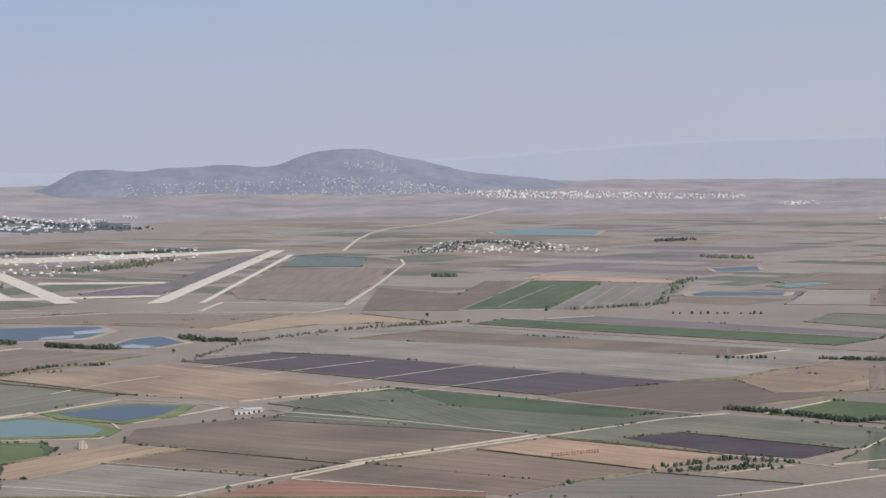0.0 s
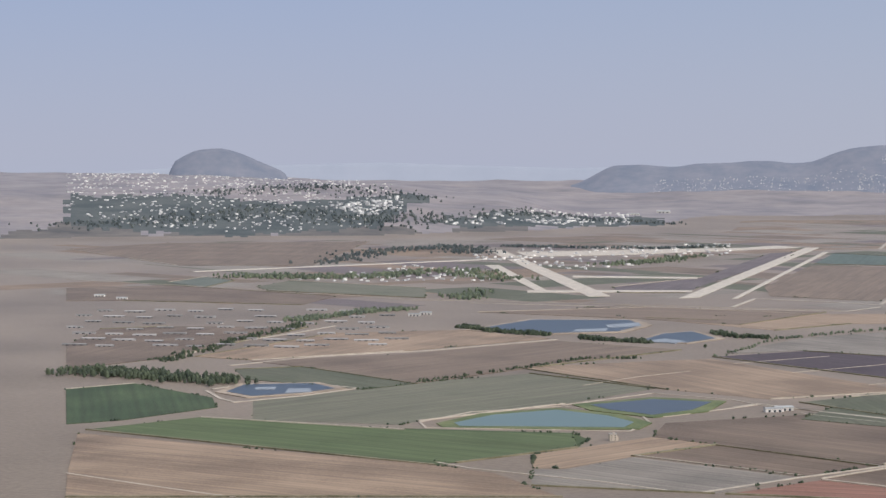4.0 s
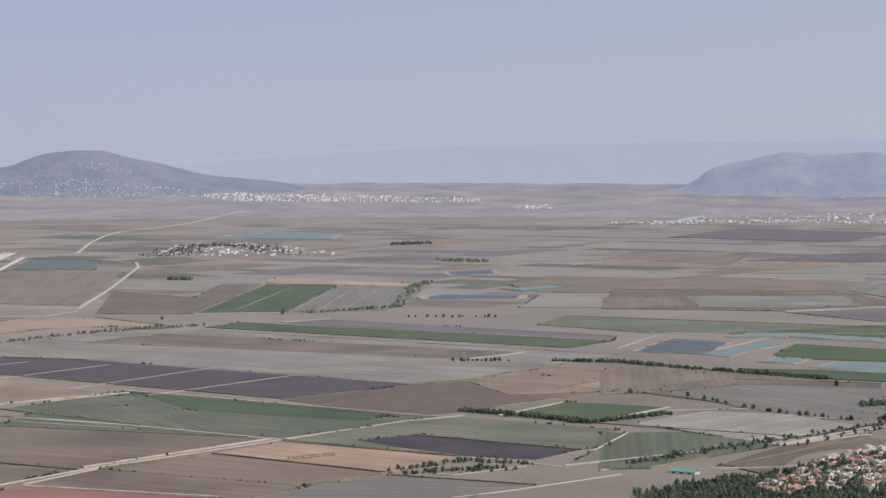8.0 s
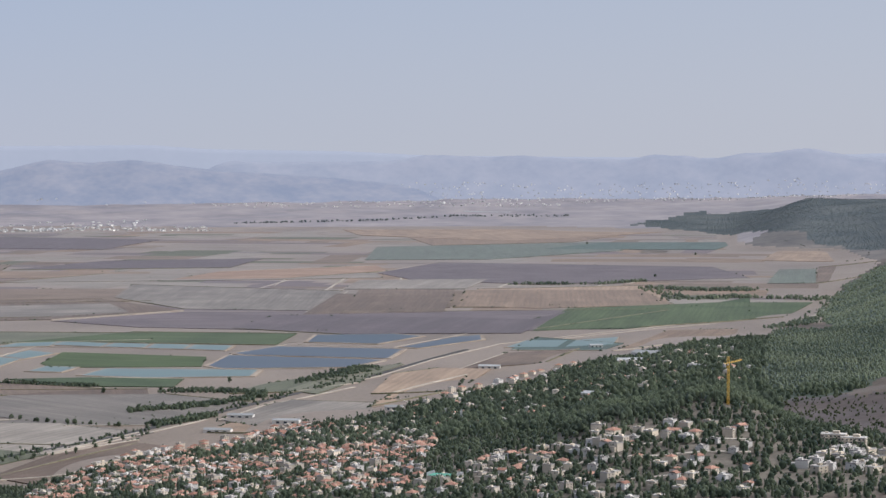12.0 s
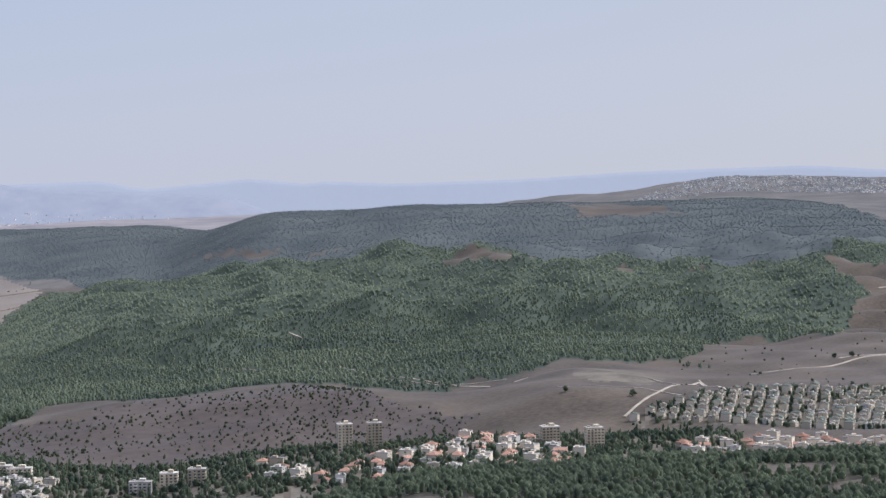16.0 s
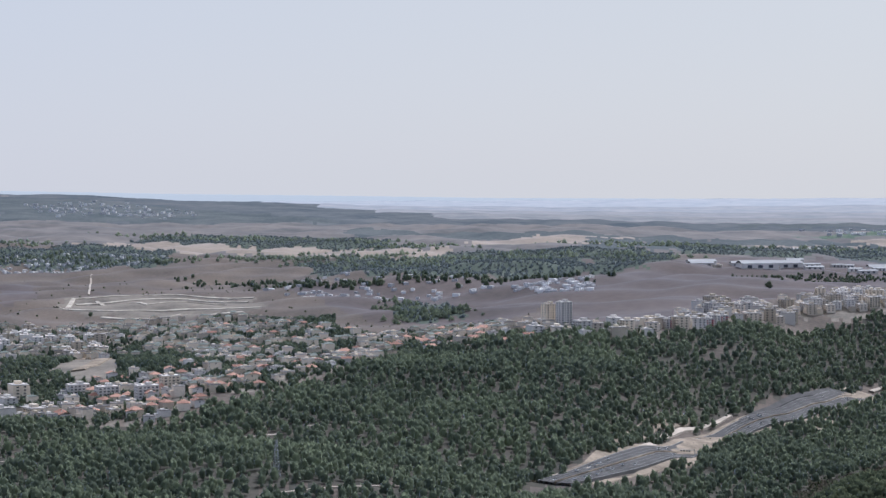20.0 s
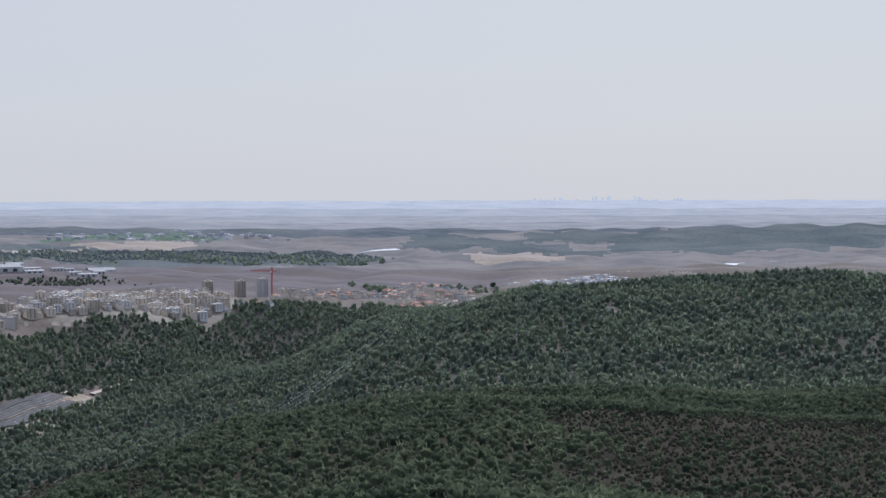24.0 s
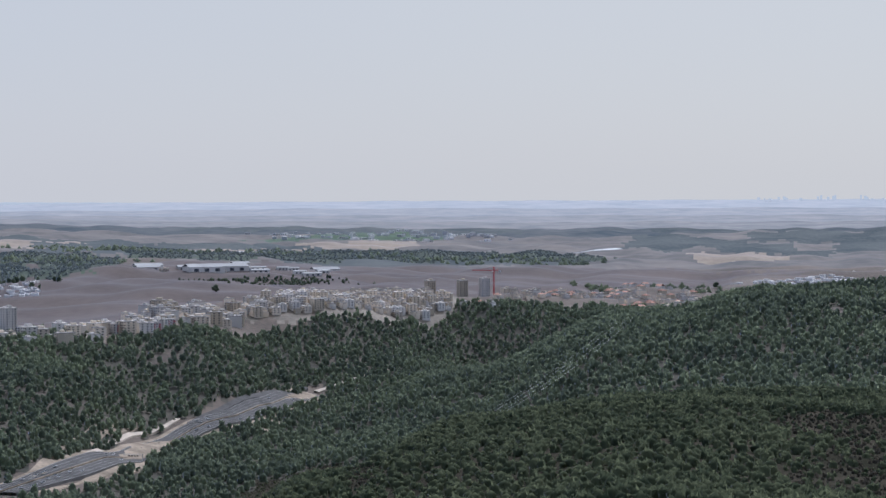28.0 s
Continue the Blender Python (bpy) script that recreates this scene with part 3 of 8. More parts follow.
zone("heath", (93.86, 557.14), (95.21, 595.95), (96.41, 619.83), (97.6, 172.91), (96.7, 167.19))
zone("forest", (92.4, 816.76), (93.85, 887.65), (95.02, 936.26), (96.19, 957.51), (96.78, 963.8), (96.18, 886), (92.4, 765.71))
zone("dry", (61.32, 466.87), (62.51, 496.6), (63.85, 512.16), (63.85, 494.28), (62.66, 478.81), (61.77, 459.08))
zone("dry", (62.81, 484.67), (65.75, 474.35), (65.75, 455.65), (62.81, 473.91))
zone("dry", (57.73, 512.16), (59.68, 531.69), (59.68, 512.64), (57.88, 489.68))
zone("dry", (64.29, 602.11), (67.91, 580), (67.91, 563.43), (64.29, 589.3))
zone("dry", (56.3, 583.81), (58.04, 577.84), (59.54, 550.41), (58.04, 548.87), (56.3, 552.99))
zone("dry", (109.2, 692.8), (109.7, 696.04), (109.8, 678.05), (109.4, 670.48))
zone("dry", (91.31, 767.87), (91.97, 777.99), (92.26, 766.43), (91.67, 756.46))
zone("ridge_wood", (109.3, 2106.9), (109.6, 2348.2), (109.89, 2589.9), (111.08, 2584.4), (112.11, 2693), (113.58, 2600.5), (115.04, 3188.2), (116.74, 2647), (116.75, 2126), (115.04, 2054.4), (112.85, 1990.2), (111.08, 1992.3))
zone("ridge_wood", (103.77, 2063.5), (104.3, 2455.1), (104.82, 2655.2), (105.42, 2515.7), (106.02, 2330.3), (105.72, 2113.2), (104.82, 2053.3))
zone("belt", (92.75, 1778.3), (95.35, 2090.5), (97.98, 2051.4), (100.64, 2042.8), (103.92, 1885.8), (103.02, 1782.3), (99.45, 1794.6), (96.51, 1759.1), (92.75, 1664.7))
zone("stubble", (92.76, 1960.6), (95.06, 2236.5), (98.57, 2395.4), (98.42, 2153.4), (95.78, 2113.6), (92.75, 1909.1))
zone("ridge_wood", (98.72, 3235.2), (100.2, 3491.5), (101.84, 3470.1), (103.03, 3217.7), (101.24, 3026.2))
zone("ridge_wood", (103.63, 2950.3), (105.42, 3205.7), (108.41, 3245.4), (109.45, 2645.1), (106.91, 2716.9))
zone("verdure", (93.62, 2331.3), (97.39, 2769.7), (99.75, 2523.2), (96.51, 2418.3))
zone("stubble", (106.02, 2067), (107.81, 1989), (108.41, 1874.1), (106.91, 1692.7), (105.72, 1837.4))
zone("stubble", (74.95, 1984.6), (76.55, 2035.8), (77.88, 2008.6), (80.69, 1917.1), (82.63, 1855.8), (84.87, 1738.2), (84.42, 1584.9), (83.37, 1554.2), (82.18, 1719), (79.2, 1834.9), (76.7, 1888))
zone("stubble", (85.32, 1938.1), (86.97, 2089.4), (89.8, 2076.2), (89.94, 1943.5), (87.26, 1840))
zone("stubble", (61.81, 1763.7), (63, 1847.6), (64.32, 1772.5), (65.27, 1777), (65.2, 1685.2), (64.02, 1666.8), (62.55, 1589), (61.66, 1611))
zone("stubble", (62.54, 1120), (63.28, 1188.7), (64.02, 1269.7), (63.28, 1103.7))
zone("stubble", (62.11, 2109.1), (63.44, 2103.9), (64.76, 2137), (63.88, 2030.9))
zone("bare", (74.42, 1160.9), (74.78, 1262.2), (75.66, 1279.5), (77.42, 1300), (79.64, 1289.7), (79.86, 1172.5), (79.19, 1145.2), (77.41, 1081.5), (75.51, 1129.8))
zone("bare", (74.18, 788.8), (74.91, 840), (75.35, 909.7), (75.93, 834.3), (76.15, 751.2), (75.78, 728.9), (75.05, 725))
zone("dry", (72.99, 535.0), (73.86, 532.3), (76.15, 528.0), (79.36, 566.4), (80.35, 569.8), (80.35, 565.4), (79.36, 562.0), (76.15, 523.6), (73.86, 527.9), (72.99, 530.6))
zone("dry", (78.39, 604.6), (79.67, 602.8), (79.67, 598.4), (78.39, 600.2))
zone("dry", (80.95, 578.6), (81.63, 581.1), (81.63, 576.7), (80.95, 574.2))
zone("dry", (79.74, 447.8), (83.28, 465.2), (84.59, 503.8), (85.28, 531.9), (85.28, 527.5), (84.59, 499.4), (83.28, 460.8), (79.74, 443.4))
zone("dry", (61.08, 463.2), (61.53, 472.0), (62.28, 487.1), (63.46, 499.8), (63.76, 539.3), (63.76, 534.9), (63.46, 495.4), (62.28, 482.7), (61.53, 467.6), (61.08, 458.8))
zone("dry", (62.94, 480.8), (64.29, 476.6), (66.1, 462.5), (66.1, 458.1), (64.29, 472.2), (62.94, 476.4))
zone("dry", (58.48, 495.4), (59.31, 507.2), (59.98, 515.8), (59.98, 511.4), (59.31, 502.8), (58.48, 491.0))
zone("dry", (41.55, 1129.1), (43.34, 1063.9), (44.83, 1062.4), (46.32, 1002.6), (48.09, 980.0), (49.84, 960.8), (49.84, 956.4), (48.09, 975.6), (46.32, 998.2), (44.83, 1058.0), (43.34, 1059.5), (41.55, 1124.7))
zone("dry", (44.1, 1417.5), (45.29, 1391.7), (46.62, 1342.5), (46.62, 1338.1), (45.29, 1387.3), (44.1, 1413.1))
zone("oak_ridge", (62.34, 3992.7), (63.15, 4089.6), (64.04, 4183.8), (65.79, 4048.6), (67.93, 4009.4), (68.96, 3921), (68.96, 3546.4), (66.95, 3482.8), (65.21, 3515.7), (63.89, 3489.9), (62.86, 3658.2))
zone("dry", (86.78, 503.3), (87.98, 526.7), (89.03, 543.7), (89.92, 599), (90.81, 653.9), (92.15, 691.4), (93.18, 722.7), (94.49, 772.6), (95.51, 834.3), (95.87, 827.5), (94.93, 753.6), (93.76, 692), (92.73, 669), (91.55, 644.7), (90.89, 574.4), (89.77, 533.6), (88.72, 508.4), (87.23, 492.8))
zone("forest", (76.35, 592.7), (77.38, 600.5), (79.46, 626.9), (81.26, 673.3), (82.75, 711.8), (84.26, 784.3), (86.35, 797.5), (87.85, 806.4), (89.34, 826), (89.34, 771.2), (86.35, 702.4), (83.35, 652.5), (80.35, 586.4), (77.38, 529.8))
zone("belt", (88.4, 1633.6), (90.57, 1742.7), (90.71, 1501.2), (88.4, 1513.4))
zone("plough", (88.4, 1508.9), (92.02, 1349.4), (96.02, 1328.8), (96.02, 1313.2), (92.02, 1223.8), (88.39, 1490.2))
zone("belt", (95.58, 2109.6), (98.71, 1921.6), (101.7, 1899.2), (103.19, 1890.8), (101.7, 1793.4), (98.71, 1897.8), (95.58, 1888))
zone("ridge_wood", (88.4, 2017.1), (92.03, 2158.2), (95.73, 2222.6), (95.73, 2112.7), (91.3, 1989.2), (88.4, 1890.8))
zone("ridge_wood", (104.09, 2714.4), (105.73, 2535.1), (107.22, 2328), (109.45, 2094.2), (109.45, 1893.6), (106.48, 2075.8), (104.24, 2290.6))
zone("ridge_wood", (92.44, 2887.3), (96.8, 3091.5), (101.25, 3026.3), (101.25, 2630), (96.8, 2864.1), (92.44, 2752.6))
zone("ridge_wood", (107.23, 2578.3), (111.67, 2533.3), (115.56, 2485.3), (115.56, 2307.5), (111.67, 2300.7), (107.22, 2348.6))
zone("plough", (101.24, 1737.6), (105.73, 1538), (108.71, 1506.7), (108.71, 1473.8), (104.98, 1508.9), (101.24, 1547.1))
zone("bare", (93.6, 955), (95.4, 1078), (97.2, 1060), (99.5, 1080), (99.5, 1012), (97.2, 968), (95.7, 952), (94.2, 942))


def cover_at(az, r):
    out = np.zeros(np.shape(az), int)
    z = height(az, r)
    out[z > 3] = 1
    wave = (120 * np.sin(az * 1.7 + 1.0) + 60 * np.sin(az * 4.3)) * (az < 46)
    # Past these distances land takes the bluer covers: haze painted by range.
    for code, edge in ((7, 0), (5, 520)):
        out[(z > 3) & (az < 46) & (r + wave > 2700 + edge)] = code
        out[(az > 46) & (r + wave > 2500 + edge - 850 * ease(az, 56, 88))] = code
    az, r = az + 0.10 * np.sin(r * 0.045 + 2 * np.sin(az * 2.3)) + 0.05 * np.sin(r * 0.17 + az * 9), r * (1 + 0.006 * np.sin(az * 5.1) + 0.004 * np.sin(az * 17 + r * 0.03))
    for i, (cover, poly) in enumerate(ZONES):
        out[inside(az, r, poly)] = 10 + i
    return out


def mesh_from(name, verts, tris, mats=(), idx=None, smooth=False):
    me = bpy.data.meshes.new(name)
    n, k = len(verts), tris.shape[1]
    me.vertices.add(n)
    me.vertices.foreach_set("co", np.asarray(verts, np.float32).ravel())
    me.loops.add(tris.size)
    me.loops.foreach_set("vertex_index", tris.astype(np.int32).ravel())
    me.polygons.add(len(tris))
    me.polygons.foreach_set("loop_start", np.arange(0, tris.size, k, dtype=np.int32))
    for m in mats:
        me.materials.append(m)
    if idx is not None:
        me.polygons.foreach_set("material_index", np.asarray(idx, np.int32))
    me.polygons.foreach_set("use_smooth", np.full(len(tris), smooth))
    me.update(calc_edges=True)
    return me


def build_ground():
    azs = np.concatenate([np.arange(-28, 36, 0.2), np.arange(36, 120.01, 0.1), np.arange(123, 332, 3.0)])
    rs = np.concatenate([[0, 6], np.geomspace(12, 640, 120), np.geomspace(645, 3300, 225), np.geomspace(3340, 4935, 40)])
    A, R = np.meshgrid(azs, rs, indexing="ij")
    Z = height(A, R)
    rad = np.radians(A)
    V = np.stack([R * np.sin(rad), R * np.cos(rad), Z], -1).reshape(-1, 3)
    na, nr = len(azs), len(rs)
    i, j = np.meshgrid(np.arange(na), np.arange(nr - 1), indexing="ij")
    i2 = (i + 1) % na
    Q = np.stack([i * nr + j, i * nr + j + 1, i2 * nr + j + 1, i2 * nr + j], -1).reshape(-1, 4)[:, ::-1]
    ca = np.where(i2 == 0, A[i, j], (A[i, j] + A[i2, j]) / 2)
    cr = (R[i, j] + R[i, j + 1]) / 2
    c = cover_at(ca, cr)
    table = np.arange(200)
    for k, (cover, _) in enumerate(ZONES):
        table[10 + k] = COVERS[cover]
    idx = table[c]
    # Farther cells swap to ground colours that carry painted haze.
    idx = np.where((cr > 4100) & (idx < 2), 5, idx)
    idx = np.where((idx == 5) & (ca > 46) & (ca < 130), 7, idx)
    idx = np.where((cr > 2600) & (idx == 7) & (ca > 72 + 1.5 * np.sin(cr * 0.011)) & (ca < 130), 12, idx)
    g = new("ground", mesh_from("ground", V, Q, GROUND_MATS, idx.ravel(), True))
    return tagged(g, "broad valley floor and hills of dry earth and woodland", "ground", kind="structure")


ground = build_ground()


# ---- helpers for things ----
def part(name, bm, material, parent=None, label="", smooth=False):
    me = bpy.data.meshes.new(name)
    bm.to_mesh(me)
    bm.free()
    me.materials.append(material)
    if smooth:
        me.polygons.foreach_set("use_smooth", np.full(len(me.polygons), True))
    ob = new(name, me)
    ob.parent = parent
    return tagged(ob, label)


def box(bm, cx, cy, z0, w, d, h, bevel=0.0):
    r = bmesh.ops.create_cube(bm, size=1.0, matrix=Matrix.LocRotScale((cx, cy, z0 + h / 2), None, (w, d, h)))
    if bevel:
        bmesh.ops.bevel(bm, geom=list({e for v in r["verts"] for e in v.link_edges}), offset=bevel, segments=1, affect="EDGES")
    return r["verts"]


def frame_of(pts):
    """Pose at the middle of a parcel, turned along its longest side."""
    best, ang = 0, 0
    for (x0, y0), (x1, y1) in zip(pts, pts[1:] + pts[:1]):
        d = math.hypot(x1 - x0, y1 - y0)
        if d > best:
            best, ang = d, math.atan2(y1 - y0, x1 - x0)
    cx, cy = sum(p[0] for p in pts) / len(pts), sum(p[1] for p in pts) / len(pts)
    return Matrix.Translation((cx, cy, 0)) @ Matrix.Rotation(ang, 4, "Z")


LEVEL = [0]
EDGES = []


def slab(name, pts, material, z=0.1, m=None):
    """A flat lying parcel with a low edge, in its own axes."""
    m = m or frame_of(pts)
    inv = m.inverted()
    bm = bmesh.new()
    loc = [inv @ Vector((x, y, 0)) for x, y in pts]
    area = sum(a.x * b.y - b.x * a.y for a, b in zip(loc, loc[1:] + loc[:1]))
    if area < 0:
        loc.reverse()
    top = [bm.verts.new((p.x, p.y, z)) for p in loc]
    low = [bm.verts.new((p.x, p.y, -0.5)) for p in loc]
    bm.faces.new(top)
    for i in range(len(top)):
        j = (i + 1) % len(top)
        bm.faces.new((top[j], top[i], low[i], low[j]))
    ob = part(name, bm, material)
    ob.matrix_world = m
    return ob


CROP_WORDS = {"tan": "tan stubble field of dry harvested crop", "orange": "bare orange earth field, freshly worked", "brown": "brown tilled field with faint furrows",
              "dark": "dark purple-brown freshly ploughed field", "red": "reddish earth field, tilled", "grey": "grey dry stubble field with tractor lines",
              "pale": "pale dry stubble field, sun-bleached", "green": "deep green crop field in rows", "lush": "bright green irrigated crop field",
              "dull": "thin grey-green crop on dry soil", "teal": "blue-green crop field on the plain", "mauve": "far dark ploughed field, paled by painted haze", "sage": "far green crop field, paled by painted haze"}


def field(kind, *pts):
    # Distant green and dark fields get paler copies that imitate haze.
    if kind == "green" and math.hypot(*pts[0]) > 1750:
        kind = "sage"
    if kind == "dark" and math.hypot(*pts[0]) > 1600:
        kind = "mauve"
    LEVEL[0] += 1
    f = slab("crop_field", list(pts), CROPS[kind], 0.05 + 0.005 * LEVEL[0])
    tagged(f, CROP_WORDS[kind], "field", group="fields of the valley")
    k = LEVEL[0]
    n = len(pts)
    EDGES.extend(zip(pts, pts[1:] + pts[:1]))
    for i in (k % n, (k + 2) % n):
        p, q = pts[i], pts[(i + 1) % n]
        span = math.hypot(p[0] - q[0], p[1] - q[1])
        skew = abs(p[0] * q[1] - p[1] * q[0]) / (math.hypot(*p) * span + 1)
        if math.hypot(*p) < 2700 and span > 40 and skew > 0.2:
            tagged(ribbon("field_margin", 0.8 + 0.35 * (k % 3), [p, q], MARGIN if (i + k) % 3 else TRACK, 0.62), "narrow weedy strip between two fields", "margin", kind="structure")
    return f


def ribbon(name, width, pts, material, lift=0.3, follow=True):
    """A strip of road or bank along a line, draped on the ground."""
    dense = []
    for (x0, y0), (x1, y1) in zip(pts[:-1], pts[1:]):
        n = max(1, int(math.hypot(x1 - x0, y1 - y0) / 12))
        dense += [(x0 + (x1 - x0) * i / n, y0 + (y1 - y0) * i / n) for i in range(n)]
    dense.append(pts[-1])
    bm = bmesh.new()
    rows = []
    for i, (x, y) in enumerate(dense):
        x0, y0 = dense[max(0, i - 1)]
        x1, y1 = dense[min(len(dense) - 1, i + 1)]
        d = Vector((x1 - x0, y1 - y0, 0)).normalized()
        s = Vector((-d.y, d.x, 0)) * width / 2
        row = []
        for k, (off, dz) in enumerate(((1.15, -1.2), (1, 0), (-1, 0), (-1.15, -1.2))):
            px, py = x + s.x * off, y + s.y * off
            row.append(bm.verts.new((px, py, at(px, py) + lift + dz)))
        rows.append(row)
    for a, b in zip(rows[:-1], rows[1:]):
        for k in range(3):
            bm.faces.new((a[k], a[k + 1], b[k + 1], b[k]))
    bmesh.ops.recalc_face_normals(bm, faces=bm.faces)
    return part(name, bm, material)


def track(width, *pts):
    return tagged(ribbon("dirt_track", width * 0.66, list(pts), TRACK), "pale dusty farm track between fields", "track", kind="structure")


# ---- trees ----
def ico(sub=1):
    bm = bmesh.new()
    bmesh.ops.create_icosphere(bm, subdivisions=sub, radius=1.0)
    v = np.array([w.co[:] for w in bm.verts])
    f = np.array([[w.index for w in q.verts] for q in bm.faces])
    bm.free()
    return v, f


ICO = ico(1)


def crown(lumps_n, spread, flat, rng, low=0.25, taper=0.0, jitter=0.22):
    """A crown of uneven clumps about a unit-high tree."""
    vs, fs, n = [], [], 0
    for i in range(lumps_n):
        t = (i + 0.5) / lumps_n
        zc = low + (1 - low) * (0.2 + 0.68 * t)
        reach = spread * (1 - taper * t)
        a = i * 2.4 + rng.uniform(-0.5, 0.5)
        rad = reach * 0.55 * (0.25 + 0.75 * rng.random()) * (0 if i == lumps_n - 1 else 1)
        size = reach * rng.uniform(0.5, 0.75)
        v = ICO[0] * (1 + rng.uniform(-jitter, jitter, (len(ICO[0]), 1)))
        v = v * (size, size, size * flat) + (rad * math.cos(a), rad * math.sin(a), zc)
        vs.append(v)
        fs.append(ICO[1] + n)
        n += len(v)
    return np.concatenate(vs), np.concatenate(fs)


def stem(top, thick):
    v = np.array([(math.cos(a) * thick * k, math.sin(a) * thick * k, z) for z, k in ((-0.08, 1.0), (top, 0.5)) for a in (0, 2.1, 4.2)])
    f = np.array([(0, 1, 4), (0, 4, 3), (1, 2, 5), (1, 5, 4), (2, 0, 3), (2, 3, 5)])
    return v, f


def tuft(rings, sides, width, rng, low=0.12):
    """A ragged conifer crown: uneven rings of foliage drawing in to a tip."""
    vs, fs = [], []
    for k in range(rings):
        t = k / (rings - 0.35)
        rad = width * (0.78 if k == 0 else 1.12 * (1 - t) ** 0.4)
        z = low + (0.95 - low) * t
        turn = k * 0.5
        for i in range(sides):
            q = rad * rng.uniform(0.62, 1.3)
            b = turn + i / sides * 6.283
            vs.append((q * math.cos(b), q * math.sin(b), z + rng.uniform(-0.09, 0.09)))
    vs.append((rng.uniform(-0.08, 0.08), rng.uniform(-0.08, 0.08), rng.uniform(0.92, 1.02)))
    for k in range(rings - 1):
        for i in range(sides):
            j = (i + 1) % sides
            p, q, r, s = k * sides + i, k * sides + j, (k + 1) * sides + j, (k + 1) * sides + i
            fs += [(p, q, r), (p, r, s)]
    for i in range(sides):
        fs.append(((rings - 1) * sides + i, (rings - 1) * sides + (i + 1) % sides, rings * sides))
    return np.array(vs), np.array(fs)


def leafy(core, n, size, rng, up=0.45):
    """A crown core with sprays of foliage standing off it, for a broken outline."""
    v, f = core
    p = v[f].mean(1)[rng.integers(0, len(f), n)]
    o = p - (0, 0, 0.4)
    o /= np.linalg.norm(o, axis=1)[:, None] + 1e-6
    tip = p + (o + rng.normal(0, 0.45, (n, 3)) + (0, 0, up)) * size
    side = np.cross(o, rng.normal(size=(n, 3)))
    side *= size * 0.6 / (np.linalg.norm(side, axis=1)[:, None] + 1e-6)
    spray = np.stack([p - side - o * size * 0.3, p + side - o * size * 0.3, tip], 1).reshape(-1, 3)
    return np.concatenate([v, spray]), np.concatenate([f, np.arange(3 * n).reshape(-1, 3) + len(v)])


RNG = np.random.default_rng(7)
KINDS = {
    "pine": [leafy(tuft(2, 5, RNG.uniform(0.34, 0.46), RNG, 0.2), 9, 0.2, RNG, 0.15) for _ in range(14)],
    "far_pine": [leafy(tuft(1, 5, 0.62, RNG), 4, 0.3, RNG, 0.1) for _ in range(9)],
    "oak": [leafy(tuft(2, 6, RNG.uniform(0.42, 0.6), RNG, 0.05), 12, 0.24, RNG) for _ in range(12)],
    "bush": [leafy(tuft(2, 6, RNG.uniform(0.6, 0.95), RNG, 0.0), 8, 0.3, RNG) for _ in range(14)],
    "cypress": [leafy(tuft(3, 5, 0.13, RNG, 0.02), 10, 0.12, RNG) for _ in range(4)],
}


def scatter(name, kind, material, places, sizes, trunk=True):
    """Many plants of one kind joined into one mesh, standing on the ground."""
    vs, fs, mi, n = [], [], [], 0
    pool = KINDS[kind]
    az, r = np.degrees(np.arctan2(places[:, 0], places[:, 1])), np.hypot(places[:, 0], places[:, 1])
    zs = height(az, r)
    pick = RNG.integers(0, len(pool), len(places))
    turn = RNG.uniform(0, 6.28, len(places))
    for k, (v, f) in enumerate(pool):
        if trunk:
            sv, sf = stem(0.45, 0.035)
            v, f = np.concatenate([v, sv]), np.concatenate([f, sf + len(v)])
        s = np.where(pick == k)[0]
        if not len(s):
            continue
        c, sn = np.cos(turn[s])[:, None], np.sin(turn[s])[:, None]
        h = sizes[s][:, None]
        X = (v[:, 0] * c - v[:, 1] * sn) * h + places[s, 0][:, None]
        Y = (v[:, 0] * sn + v[:, 1] * c) * h + places[s, 1][:, None]
        Zc = v[:, 2] * h + zs[s][:, None]
        vs.append(np.stack([X, Y, Zc], -1).reshape(-1, 3))
        fs.append((f[None] + (np.arange(len(s)) * len(v))[:, None, None]).reshape(-1, 3) + n)
        m = np.zeros(len(f), int)
        if trunk:
            m[-6:] = 1
        mi.append(np.tile(m, len(s)))
        n += len(s) * len(v)
    return new(name, mesh_from(name, np.concatenate(vs), np.concatenate(fs), (material, BARK), np.concatenate(mi), True))


def fill(index, gap, keep=1.0):
    """Places all over one zone, about gap apart, thinned in patches."""
    cover, poly = ZONES[index]
    a0, a1 = min(p[0] for p in poly), max(p[0] for p in poly)
    r0, r1 = min(p[1] for p in poly), max(p[1] for p in poly)
    rows = []
    for q in np.arange(r0 + gap / 2, r1, gap):
        m = max(1, int(radians(a1 - a0) * q / gap))
        rows.append(np.stack([a0 + (a1 - a0) * (np.arange(m) + RNG.uniform(-0.1, 1.1, m)) / m, q + RNG.uniform(-0.6, 0.6, m) * gap], -1))
    az, r = np.concatenate(rows).T
    ok = (cover_at(az, r) == 10 + index)
    az, r = az[ok], r[ok]
    x, y = r * np.sin(np.radians(az)), r * np.cos(np.radians(az))
    thin = 0.5 + 0.5 * np.sin(x * 0.05 + 2 * np.sin(y * 0.03)) * np.sin(y * 0.06 + x * 0.02)
    ok = RNG.random(len(x)) < keep + (1 - keep) * thin
    return np.stack([x[ok], y[ok]], -1)


def forest(index, name, kind, material, gap, lo, hi, keep, label):
    p = fill(index, gap, keep)
    if len(p) < 3:
        return None
    ob = scatter(name, kind, material, p, RNG.uniform(lo, hi, len(p)), trunk=False)
    return tagged(ob, label, "trees", kind="stuff")


